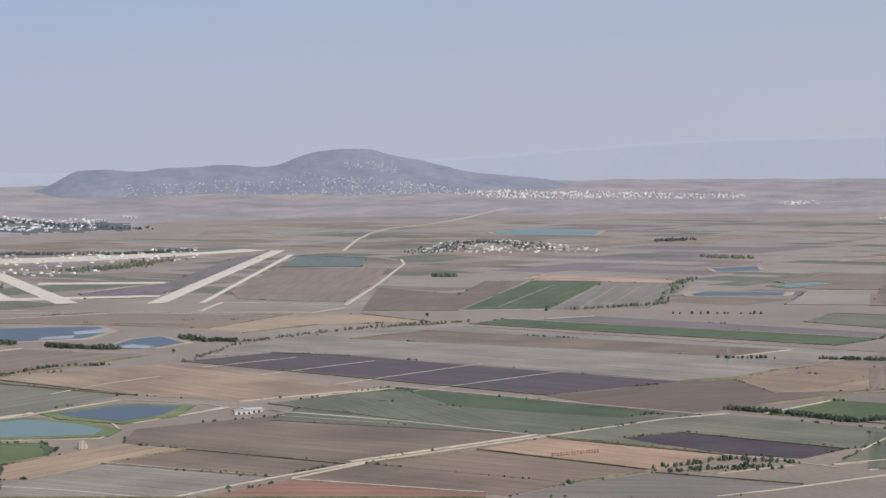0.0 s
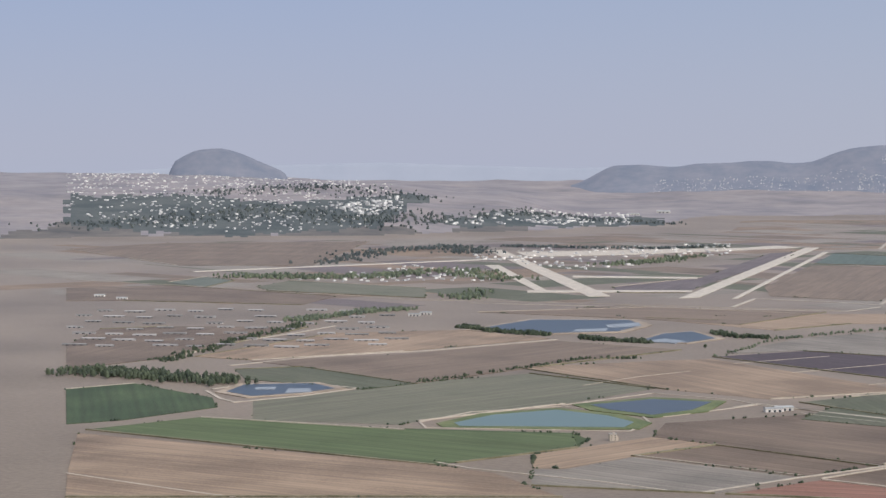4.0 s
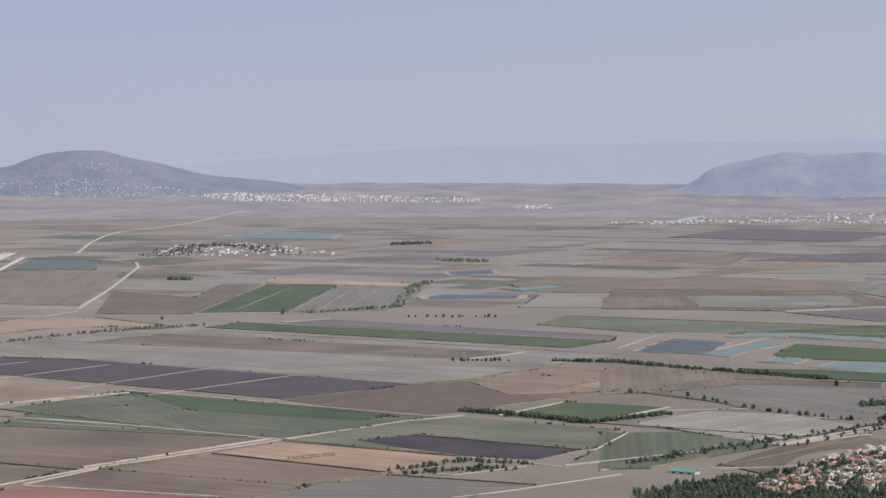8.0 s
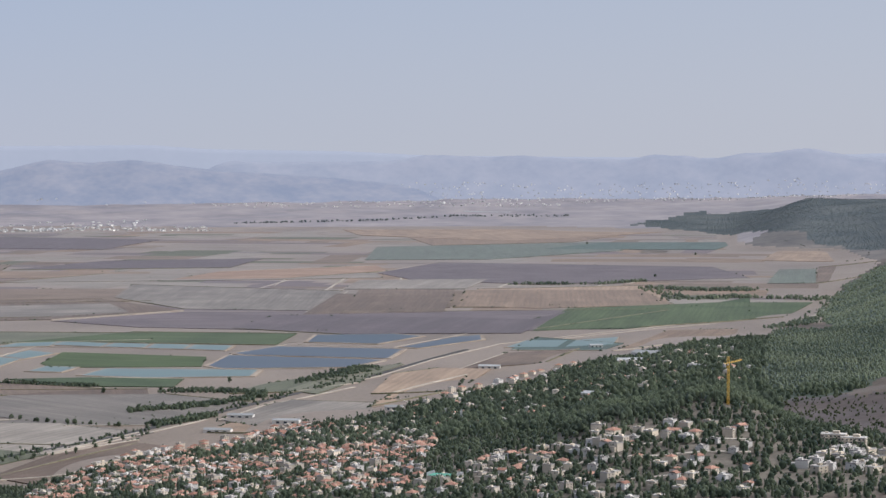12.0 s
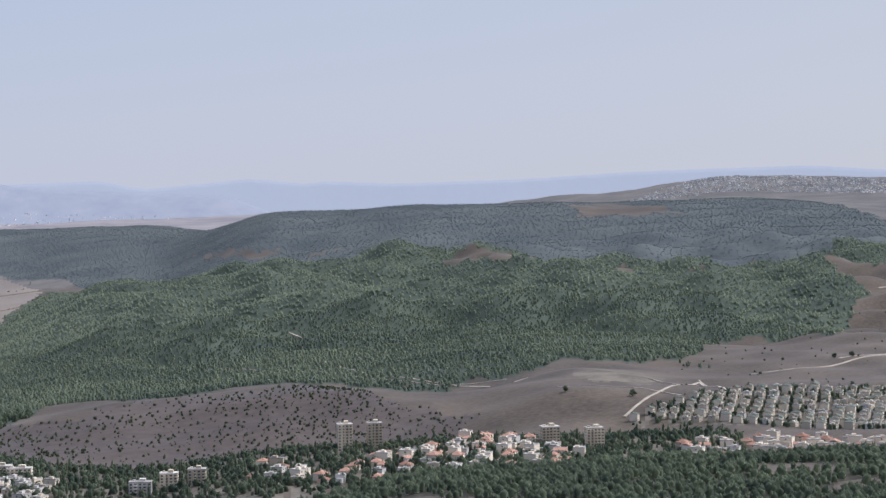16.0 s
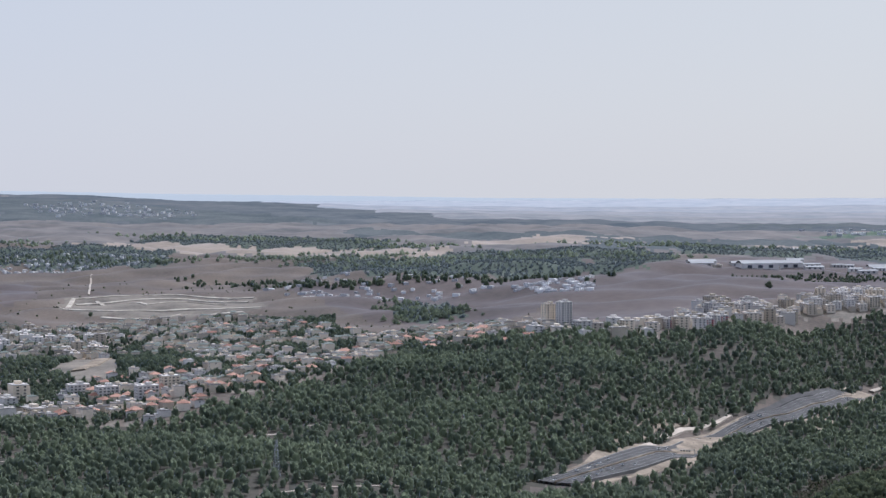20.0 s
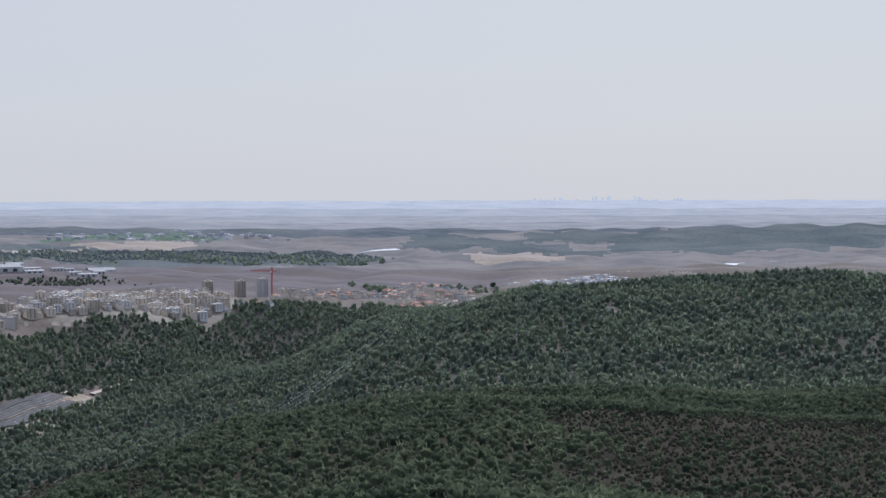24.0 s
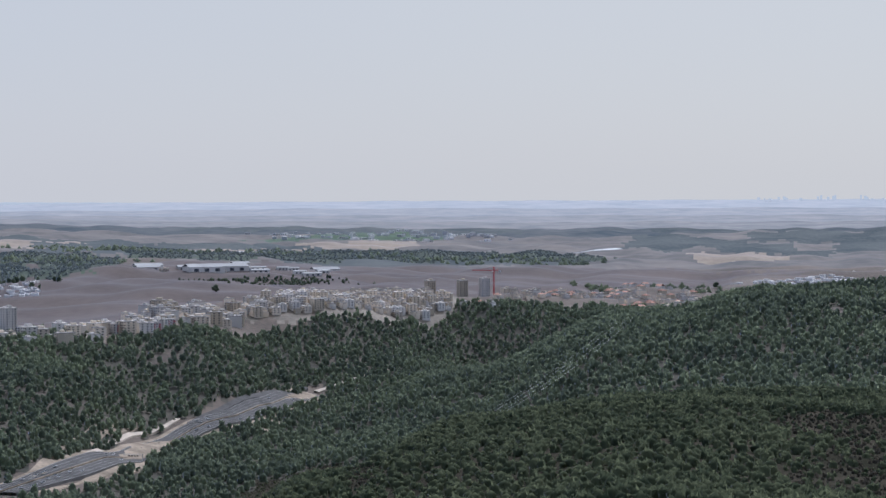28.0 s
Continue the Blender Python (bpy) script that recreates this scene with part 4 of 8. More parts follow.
for k, (cover, _) in enumerate(ZONES):
    if cover == "town":
        forest(k, "street_trees", "oak", GARDEN, 2.75, 0.9, 2.6, 0.5, "garden and street trees between the houses of a town")
        forest(k, "cypresses", "cypress", PINE, 9.0, 2.4, 4.6, 0.4, "slender dark cypresses among the houses of a town")
    elif cover == "garden":
        forest(k, "town_trees", "oak", GARDEN, 3.7, 1.6, 3.4, 0.5, "dense dark green garden and street trees among houses")
        forest(k, "tall_town_trees", "pine", PINE, 6.0, 3.0, 5.2, 0.5, "tall dark pines and cypresses among houses")
    elif cover == "grove":
        forest(k, "pine_grove", "pine", PINE, 1.9, 2.2, 3.6, 0.8, "pine grove on a knoll above the houses")
    # The hill and ridge woods wear leaf colours with haze painted in.
    elif cover == "hill_wood":
        forest(k, "pine_woods", "pine", HAZED_LEAVES, 2.9, 1.2, 2.9, 0.82, "planted pine woods over rolling hills")
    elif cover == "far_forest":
        forest(k, "pine_woods", "far_pine", HAZED_LEAVES, 3.9, 1.5, 3.1, 0.9, "planted pine woods over rolling hills")
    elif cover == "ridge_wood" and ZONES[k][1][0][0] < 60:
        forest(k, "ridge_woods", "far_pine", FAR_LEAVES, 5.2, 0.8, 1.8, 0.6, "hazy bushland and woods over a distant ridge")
    elif cover == "forest":
        forest(k, "pine_forest", "pine", PINE, 2.45, 0.9, 3.5, 0.75, "pine forest on steep valley slopes")
        forest(k, "broadleaf_trees", "oak", GARDEN, 5.0, 1.0, 2.2, 0.4, "paler broadleaf trees among the pines of a slope")
    elif cover == "scrub":
        forest(k, "scrub_oaks", "bush", OAK, 1.0, 0.22, 0.82, 0.72, "low evergreen oak scrub over stony ground")
    elif cover == "bushy":
        forest(k, "hill_shrubs", "bush", OAK, 3.2, 0.3, 1.1, 0.2, "scattered dark shrubs on a dry brown hillside")
    elif cover == "pasture":
        forest(k, "pasture_shrubs", "bush", OAK, 17.0, 0.4, 1.1, 0.2, "scattered dark shrubs on open dry pasture")
    elif cover == "yards":
        forest(k, "yard_trees", "oak", GARDEN, 2.35 if ZONES[k][1][0][0] > 69 else 3.2, 1.0, 2.4, 0.5 if ZONES[k][1][0][0] > 69 else 0.35, "small garden trees between terraced houses")
    elif cover == "belt":
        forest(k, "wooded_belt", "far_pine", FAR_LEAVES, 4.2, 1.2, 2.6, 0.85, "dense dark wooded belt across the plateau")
    elif cover == "heath":
        forest(k, "low_heath", "bush", HEATH, 0.86, 0.10, 0.34, 0.8, "low brownish heath shrubs over stony ground")
        forest(k, "heath_oaks", "bush", OAK, 1.5, 0.2, 0.6, 0.3, "dark evergreen oak bushes dotted over heath")


# ---- fields of the valley ----
field("lush", (-330, 951), (-179, 953), (-168, 934), (-168, 907), (-208, 852), (-217, 854), (-306, 884))
field("dull", (-359, 1037), (-299, 1139), (-249, 1198), (-169, 1138), (-203, 1060), (-257, 978), (-261, 963), (-335, 967))
field("tan", (-264, 1228), (-188, 1287), (-159, 1303), (-35, 1155), (-105, 1102), (-162, 1134))
field("dark", (-160, 1316), (-109, 1366), (-58, 1343), (129, 1179), (52, 1120))
field("dull", (-89, 1092), (-29, 1166), (123, 1032), (105, 1018), (45, 967), (-18, 1020))
field("green", (-66, 1121), (-26, 1157), (108, 1044), (84, 1023))
field("brown", (-143, 997), (-81, 1043), (41, 964), (-39, 886), (-142, 949))
field("tan", (-182, 882), (-142, 947), (-111, 929), (-141, 886), (-162, 847), (-175, 845))
field("brown", (-140, 887), (-111, 927), (-41, 880), (-68, 847))
field("grey", (-174, 841), (-161, 844), (-140, 884), (-69, 844), (-96, 797), (-166, 801))
field("red", (-92, 797), (-60, 839), (15, 802), (15, 791))
field("brown", (-60, 842), (-33, 880), (47, 825), (23, 796))
field("orange", (14, 920), (46, 954), (116, 898), (84, 855))
field("brown", (-32, 881), (13, 918), (82, 855), (48, 826))
field("grey", (24, 794), (48, 823), (83, 849), (136, 817), (102, 787))
field("dark", (78, 952), (105, 969), (170, 912), (147, 885), (119, 900))
field("dull", (46, 959), (105, 1018), (136, 1031), (200, 975), (189, 923), (171, 912), (107, 971), (77, 954), (116, 900))
field("lush", (153, 1033), (196, 1086), (219, 1073), (243, 1056), (194, 1003))
field("brown", (52, 1117), (129, 1176), (170, 1193), (232, 1133), (139, 1053), (105, 1033))
field("orange", (163, 1197), (196, 1221), (236, 1188), (203, 1148))
field("grey", (-156, 1337), (-117, 1459), (-58, 1526), (14, 1557), (273, 1332), (171, 1199), (130, 1182), (-58, 1347), (-110, 1370))
field("brown", (-63, 1463), (-10, 1526), (218, 1356), (177, 1315))
field("green", (19, 1577), (45, 1621), (290, 1430), (252, 1384))
field("dark", (74, 1613), (114, 1641), (302, 1472), (290, 1430))
field("tan", (-245, 1599), (-141, 1515), (-93, 1583), (-10, 1600), (-64, 1682), (-154, 1658))
field("brown", (-340, 1656), (-286, 1724), (-133, 1667), (-190, 1593), (-245, 1604))
field("green", (13, 1709), (84, 2076), (150, 2050), (83, 1713))
field("grey", (85, 1719), (153, 2050), (231, 2005), (164, 1722))
field("brown", (-65, 1718), (-60, 1994), (13, 1893), (41, 2091), (79, 2077), (11, 1709))
field("orange", (80, 2104), (100, 2175), (238, 2064), (224, 2015))
field("teal", (-179, 2373), (-173, 2608), (-89, 2541), (-89, 2348))
field("brown", (-193, 1972), (-180, 2340), (-57, 2321), (-83, 1814), (-177, 1859))
field("dark", (-329, 1950), (-267, 2106), (-247, 2593), (-211, 2656), (-251, 1979), (-253, 1882), (-311, 1875))
field("tan", (-352, 792), (-396, 903), (-216, 844), (-187, 828), (-149, 775), (-328, 736))
field("lush", (-397, 915), (-362, 969), (-255, 946), (-177, 947), (-169, 911), (-215, 844))
field("green", (-474, 1066), (-449, 1100), (-384, 1046), (-368, 1008), (-394, 951), (-414, 931))
field("brown", (-579, 1303), (-607, 1425), (-569, 1458), (-468, 1470), (-486, 1235), (-516, 1161))
field("brown", (-427, 1231), (-349, 1291), (-274, 1403), (-185, 1357), (-252, 1235), (-299, 1132), (-387, 1205))
field("tan", (-434, 1430), (-356, 1470), (-281, 1418), (-354, 1312), (-429, 1237), (-470, 1250))
field("dull", (-420, 1182), (-387, 1205), (-299, 1132), (-319, 1100), (-397, 1134))
field("dull", (-649, 1887), (-647, 1981), (-493, 1904), (-460, 1777), (-621, 1837))
field("green", (-754, 1931), (-748, 2023), (-700, 1969), (-694, 1877))
field("brown", (-814, 1834), (-739, 1892), (-541, 1780), (-539, 1679), (-702, 1696), (-746, 1680))
field("brown", (-1129, 2545), (-1063, 2723), (-807, 2813), (-706, 2240), (-849, 2209))
field("brown", (-381, 1633), (-260, 1709), (-118, 1687), (-170, 1555), (-251, 1595))
field("dull", (-83, 1024), (-58, 1137), (-20, 1145), (41, 968), (16, 977))
field("grey", (196, 999), (239, 1042), (282, 1044), (325, 965), (301, 948), (277, 938))
field("dull", (175, 905), (202, 961), (275, 932), (221, 899), (156, 866))
field("brown", (242, 1124), (309, 1181), (383, 1148), (341, 1013), (277, 1068))
field("tan", (158, 1195), (230, 1279), (315, 1202), (244, 1132), (172, 1120))
field("dull", (262, 1571), (297, 1648), (508, 1513), (490, 1458), (328, 1488))
field("grey", (276, 1742), (323, 1910), (582, 1838), (550, 1705))
field("brown", (312, 2034), (389, 2163), (681, 2029), (623, 1855), (326, 1926))
field("tan", (434, 2373), (515, 2487), (780, 2326), (737, 2197))
field("brown", (245, 1244), (291, 1259), (362, 1160), (305, 1153), (244, 1120), (220, 1117))
field("grey", (254, 1122), (305, 1153), (384, 1119), (411, 1060), (332, 991), (294, 1008))
field("pale", (212, 996), (260, 1039), (295, 1019), (318, 967), (259, 914), (229, 967))
field("dull", (168, 854), (190, 963), (228, 962), (259, 914), (221, 883), (188, 854))
field("brown", (213, 851), (261, 913), (310, 943), (290, 890), (253, 843))
field("grey", (367, 993), (422, 1055), (469, 1029), (431, 973))
field("green", (382, 1475), (499, 1531), (601, 1459), (551, 1377), (446, 1457))
field("lush", (371, 1321), (406, 1392), (479, 1316), (454, 1257), (370, 1293))
field("dark", (476, 1663), (603, 1711), (712, 1642), (975, 1549), (767, 1403), (619, 1479), (517, 1570))
field("tan", (824, 1652), (958, 1866), (1132, 1839), (1032, 1639), (866, 1633))
field("green", (772, 1412), (968, 1537), (1121, 1641), (985, 1442), (834, 1386))
field("brown", (340, 1722), (397, 1958), (592, 1898), (607, 1724), (480, 1675))
field("grey", (422, 1720), (441, 1857), (578, 1837), (561, 1729), (488, 1705))
field("brown", (724, 1658), (857, 1921), (938, 1875), (822, 1653))
field("grey", (606, 1910), (685, 2099), (831, 1903), (711, 1664), (614, 1743))
field("pale", (576, 2201), (719, 2306), (995, 2184), (959, 2090), (788, 2130))
field("orange", (752, 2170), (847, 2288), (1062, 2331), (1021, 2211), (865, 2131))
field("dark", (995, 2184), (1159, 2363), (1392, 2115), (1301, 1905), (1044, 1909), (973, 2049))
field("tan", (1521, 3247), (1971, 3790), (2420, 4025), (2078, 3302), (1609, 2822), (1372, 2816))
field("green", (1107, 2465), (1282, 2813), (1647, 2804), (1528, 2542), (1249, 2402))
field("tan", (828, 1657), (941, 1859), (1090, 1780), (1008, 1590), (887, 1605))
field("green", (766, 1403), (902, 1592), (1054, 1597), (1131, 1559), (1002, 1420), (855, 1396))
field("tan", (729, 1226), (857, 1360), (946, 1333), (886, 1270), (777, 1241))
field("green", (1258, 1812), (1426, 2030), (1470, 2020), (1305, 1794))
field("brown", (1305, 1794), (1495, 2049), (1607, 2087), (1390, 1825))
field("tan", (1527, 2211), (1789, 2533), (1711, 2234), (1610, 2124))
field("teal", (675, 1269), (740, 1348), (768, 1277), (723, 1231))
field("dull", (415, 1105), (450, 1142), (539, 1200), (569, 1215), (457, 1094))
field("tan", (456, 1012), (495, 1065), (576, 1136), (526, 1052))
field("brown", (587, 1168), (662, 1250), (721, 1256), (653, 1179))
field("tan", (347, 954), (369, 983), (394, 957), (375, 924))
field("green", (327, 1237), (374, 1223), (419, 1190), (399, 1151), (365, 1172))
field("dull", (444, 1093), (482, 1135), (541, 1188), (502, 1126))
field("brown", (340, 1722), (366, 1852), (427, 1840), (412, 1717))
field("dark", (653, 2442), (810, 2597), (1008, 2559), (889, 2365))
field("brown", (496, 2511), (576, 2701), (680, 2545), (610, 2354))
field("dark", (714, 3111), (917, 3464), (1098, 3222), (910, 2917))
field("brown", (679, 1635), (810, 1868), (895, 1791), (791, 1604))
field("dark", (576, 1528), (656, 1639), (819, 1500), (886, 1563), (747, 1386), (628, 1440))
field("grey", (842, 1928), (921, 2064), (1046, 2014), (949, 1875))
field("teal", (1456, 2632), (1641, 2791), (1825, 2702), (1649, 2498))
field("tan", (1586, 3680), (1909, 3866), (2195, 3645), (2008, 3146), (1546, 2900), (1448, 3245))
field("dull", (449.3, 1107.6), (538.2, 1203.2), (571.2, 1212.7), (456.3, 1080.3))
field("tan", (539.7, 1161.6), (578.1, 1179.1), (605.2, 1161.1), (523.6, 1047.4), (483.1, 1068.5))
field("grey", (368.6, 997.6), (433.4, 1060.4), (467.7, 1027.2), (432.1, 965.9), (375.9, 962.7))
field("brown", (220.9, 857.7), (305.7, 931.3), (315.4, 912.2), (231.2, 826.4))
field("tan", (471.2, 1034.9), (514.0, 1048.3), (498.9, 1010.7), (455.5, 1007.5))
# ---- buildings ----
WALL = plain("cream_render", (0.68, 0.585, 0.465), rough=0.85, vary=0.14, spread=0.6, grain=2.0)
WALL_WHITE = plain("white_render", (0.64, 0.60, 0.55), rough=0.8, vary=0.1, spread=0.5, grain=2.0)
STONE = plain("pale_stone_cladding", (0.64, 0.545, 0.415), rough=0.85, vary=0.15, spread=0.5, grain=3.0)
TILE = surface("clay_roof_tiles", (0.26, 0.135, 0.095), (0.44, 0.25, 0.18), grain=3.0, patch=0.4, rough=0.85, bump=0.3, spread=0.6)
TILE_GREY = plain("grey_green_roof_tiles", (0.135, 0.155, 0.132), rough=0.85, vary=0.15, spread=0.5)
FLAT_ROOF = plain("whitewashed_roof", (0.46, 0.425, 0.39), rough=0.9, vary=0.15, spread=0.6)
PANE = plain("dark_window_glass", (0.05, 0.06, 0.075), rough=0.15, vary=0.2, spec=0.6)
METAL = plain("sheet_metal_roof", (0.34, 0.34, 0.335), rough=0.8, vary=0.1, spread=0.6)
RUST = plain("old_grey_roof", (0.33, 0.31, 0.30), rough=0.8, vary=0.2, spread=0.6)
STEEL = plain("galvanised_steel", (0.42, 0.43, 0.44), rough=0.5, metal=0.6)
YELLOW = plain("yellow_crane_paint", (0.62, 0.40, 0.07), rough=0.5)
RED_PAINT = plain("red_facade", (0.45, 0.06, 0.07), rough=0.7)
WHITE_PAINT = plain("white_paint", (0.78, 0.78, 0.76), rough=0.5)
FILM = plain("greenhouse_film", (0.40, 0.41, 0.42), rough=0.6)
LINE_PAINT = plain("worn_road_paint", (0.30, 0.30, 0.29), rough=0.8)
PALE_EARTH = plain("raw_pale_earth", (0.44, 0.395, 0.33), rough=0.95, vary=0.2, spec=0.05)
POND_COVER = plain("floating_pond_cover", (0.25, 0.275, 0.31), rough=0.7)
GREEN_ROOF = plain("green_court", (0.10, 0.30, 0.22), rough=0.7)


def hip(bm, w, d, z, rise, over=0.12):
    """A hipped roof with eaves."""
    a, b = w / 2 + over, d / 2 + over
    k = max(0.02, a - b) if a > b else 0.02
    pts = [(-a, -b, z), (a, -b, z), (a, b, z), (-a, b, z), (-k, 0, z + rise), (k, 0, z + rise)]
    low = [bm.verts.new((x, y, zz - 0.05)) for x, y, zz in pts[:4]]
    v = [bm.verts.new(p) for p in pts]
    for f in ((0, 1, 5, 4), (1, 2, 5), (2, 3, 4, 5), (3, 0, 4)):
        bm.faces.new([v[i] for i in f])
    for i in range(4):
        j = (i + 1) % 4
        bm.faces.new((low[i], low[j], v[j], v[i]))
    bm.faces.new(low[::-1])


def gable(bm, w, d, z, rise, over=0.15, cx=0.0):
    a, b = w / 2 + over, d / 2 + over
    pts = [(-a, -b, z), (a, -b, z), (a, b, z), (-a, b, z), (-a, 0, z + rise), (a, 0, z + rise)]
    up = [bm.verts.new((x + cx, y, q)) for x, y, q in pts]
    lo = [bm.verts.new((x + cx, y, q - 0.06)) for x, y, q in pts]
    for f in ((0, 1, 5, 4), (2, 3, 4, 5)):
        bm.faces.new([up[i] for i in f])
        bm.faces.new([lo[i] for i in f][::-1])
    for i, j in ((0, 1), (1, 5), (5, 2), (2, 3), (3, 4), (4, 0)):
        bm.faces.new((lo[i], lo[j], up[j], up[i]))


def window_on(parent, side, off, z, w=0.36, h=0.36, W=3.4, D=3.0):
    """A framed pane set on one wall face; side 0 to 3 counts round from the front."""
    bm = bmesh.new()
    box(bm, 0, 0, 0, w, 0.06, h)
    ob = part("window", bm, PANE, parent)
    x, y, a = ((off, -D / 2, 0), (W / 2, off, 90), (off, D / 2, 180), (-W / 2, off, 270))[side]
    ob.matrix_basis = pose(x, y, z, 0, 0, a)
    return ob


def make_house(w, d, storeys, wall, roof_kind, roof_mat, label, wing=0.0, seed=1):
    rng = random.Random(seed)
    h = storeys * 0.93
    bm = bmesh.new()
    box(bm, 0, 0, -1.2, w, d, h + 1.2)
    if wing:
        box(bm, w / 2 + wing / 2 - 0.05, d * 0.1, -1.2, wing, d * 0.6, h * 0.55 + 1.2)
        box(bm, w / 2 + wing / 2 - 0.05, d * 0.1, h * 0.55, wing * 1.04, d * 0.64, 0.12)
    house = part("house", bm, wall)
    bm = bmesh.new()
    if roof_kind == "hip":
        hip(bm, w, d, h, min(w, d) * 0.26)
    elif roof_kind == "gable":
        gable(bm, w, d, h, d * 0.2)
    else:
        box(bm, 0, 0, h, w + 0.06, d + 0.06, 0.1)
        for sx, sy, ww, dd in ((0, -d / 2, w, 0.06), (0, d / 2, w, 0.06), (-w / 2, 0, 0.06, d), (w / 2, 0, 0.06, d)):
            box(bm, sx, sy, h + 0.1, ww + 0.06, dd + 0.02, 0.22)
    roof = part("roof", bm, roof_mat, house)
    if roof_kind == "flat":
        bm = bmesh.new()
        box(bm, w * 0.18, d * 0.1, h + 0.1, w * 0.32, d * 0.35, 0.6)
        part("stair_head", bm, wall, roof)
    else:
        bm = bmesh.new()
        box(bm, w * 0.12, d * 0.14, h + 0.05, 0.2, 0.2, min(w, d) * 0.3)
        part("chimney", bm, wall, roof)
    for s in range(storeys):
        z = s * 0.93 + 0.32
        window_on(house, 0, -w * 0.24, z, 0.42, 0.38, w, d)
        if s or rng.random() < 0.6:
            window_on(house, 0, w * 0.24, z, 0.42, 0.38, w, d)
    window_on(house, 3 if seed % 2 else 1, 0, 0.32 + 0.93 * (storeys - 1), 0.4, 0.38, w, d)
    return tagged(house, label, "house", group="houses of the town")


def make_block(w, d, storeys, wall, cols, label, balcony=True, accent=None, name="apartment_block"):
    """Flats: floors with a window grid, balconies in stacks, parapet and stair head."""
    h = storeys * 0.9
    bm = bmesh.new()
    box(bm, 0, 0, -2.0, w, d, h + 2.0)
    box(bm, -w * 0.31, -d / 2 - 0.2, -2.0, w * 0.3, 0.5, h + 1.8)
    body = part(name, bm, wall)
    bm = bmesh.new()
    box(bm, 0, 0, h, w + 0.1, d + 0.1, 0.28)
    roof = part("roof", bm, FLAT_ROOF, body)
    for x, y, ww, dd, hh, word in ((0.1, 0, 0.28, 0.45, 0.8, "stair_head"), (-0.3, 0.1, 0.12, 0.2, 0.4, "water_tank")):
        bm = bmesh.new()
        box(bm, x * w, y * d, h + 0.28, w * ww, d * dd, hh)
        part(word, bm, wall, roof)
    for c in range(cols):
        x = (c + 0.5) / cols * w - w / 2
        y = -d / 2 - (0.45 if x < -w * 0.16 else 0)
        bm = bmesh.new()
        for s in range(storeys):
            box(bm, x, y, s * 0.9 + 0.28, w / cols * 0.5, 0.06, 0.42)
        tagged(part("window_column", bm, PANE, body), kind="stuff")
        if balcony and c % 2:
            bm = bmesh.new()
            for s in range(1, storeys):
                box(bm, x, y - 0.2, s * 0.9 + 0.02, w / cols * 0.85, 0.42, 0.3)
            tagged(part("balcony_column", bm, accent or wall, body), kind="stuff")
    for side in (1, 3):
        bm = bmesh.new()
        for s in range(storeys):
            for k in (-0.25, 0.2):
                box(bm, (w / 2 if side == 1 else -w / 2), k * d, s * 0.9 + 0.28, 0.06, d * 0.16, 0.4)
        tagged(part("window_column", bm, PANE, body), kind="stuff")
    return tagged(body, label, "building", group="blocks of flats")


def make_shed(length, width, h, roof, label, name="farm_shed", wall=WALL_WHITE):
    bm = bmesh.new()
    box(bm, 0, 0, -1.0, length, width, h + 1.0)
    body = part(name, bm, wall)
    bm = bmesh.new()
    gable(bm, length, width, h, width * 0.14)
    part("roof", bm, roof, body)
    for k in range(3):
        bm = bmesh.new()
        box(bm, (k - 1) * length / 3.5, -width / 2, 0, length / 8, 0.06, h * 0.65)
        part("door", bm, PANE, body)
    return tagged(body, label, "shed", group="farm and works sheds")


FRESH = {}


def place(src, m):
    """The built thing itself at its first place, copies after that."""
    if src not in FRESH:
        FRESH[src] = list(src.children_recursive)
        src.matrix_basis = m
        return src
    made = {}
    for o in (src, *FRESH[src]):
        made[o] = o.copy()
        scene.collection.objects.link(made[o])
        made[o].parent = made.get(o.parent)
    made[src].matrix_basis = m
    return made[src]


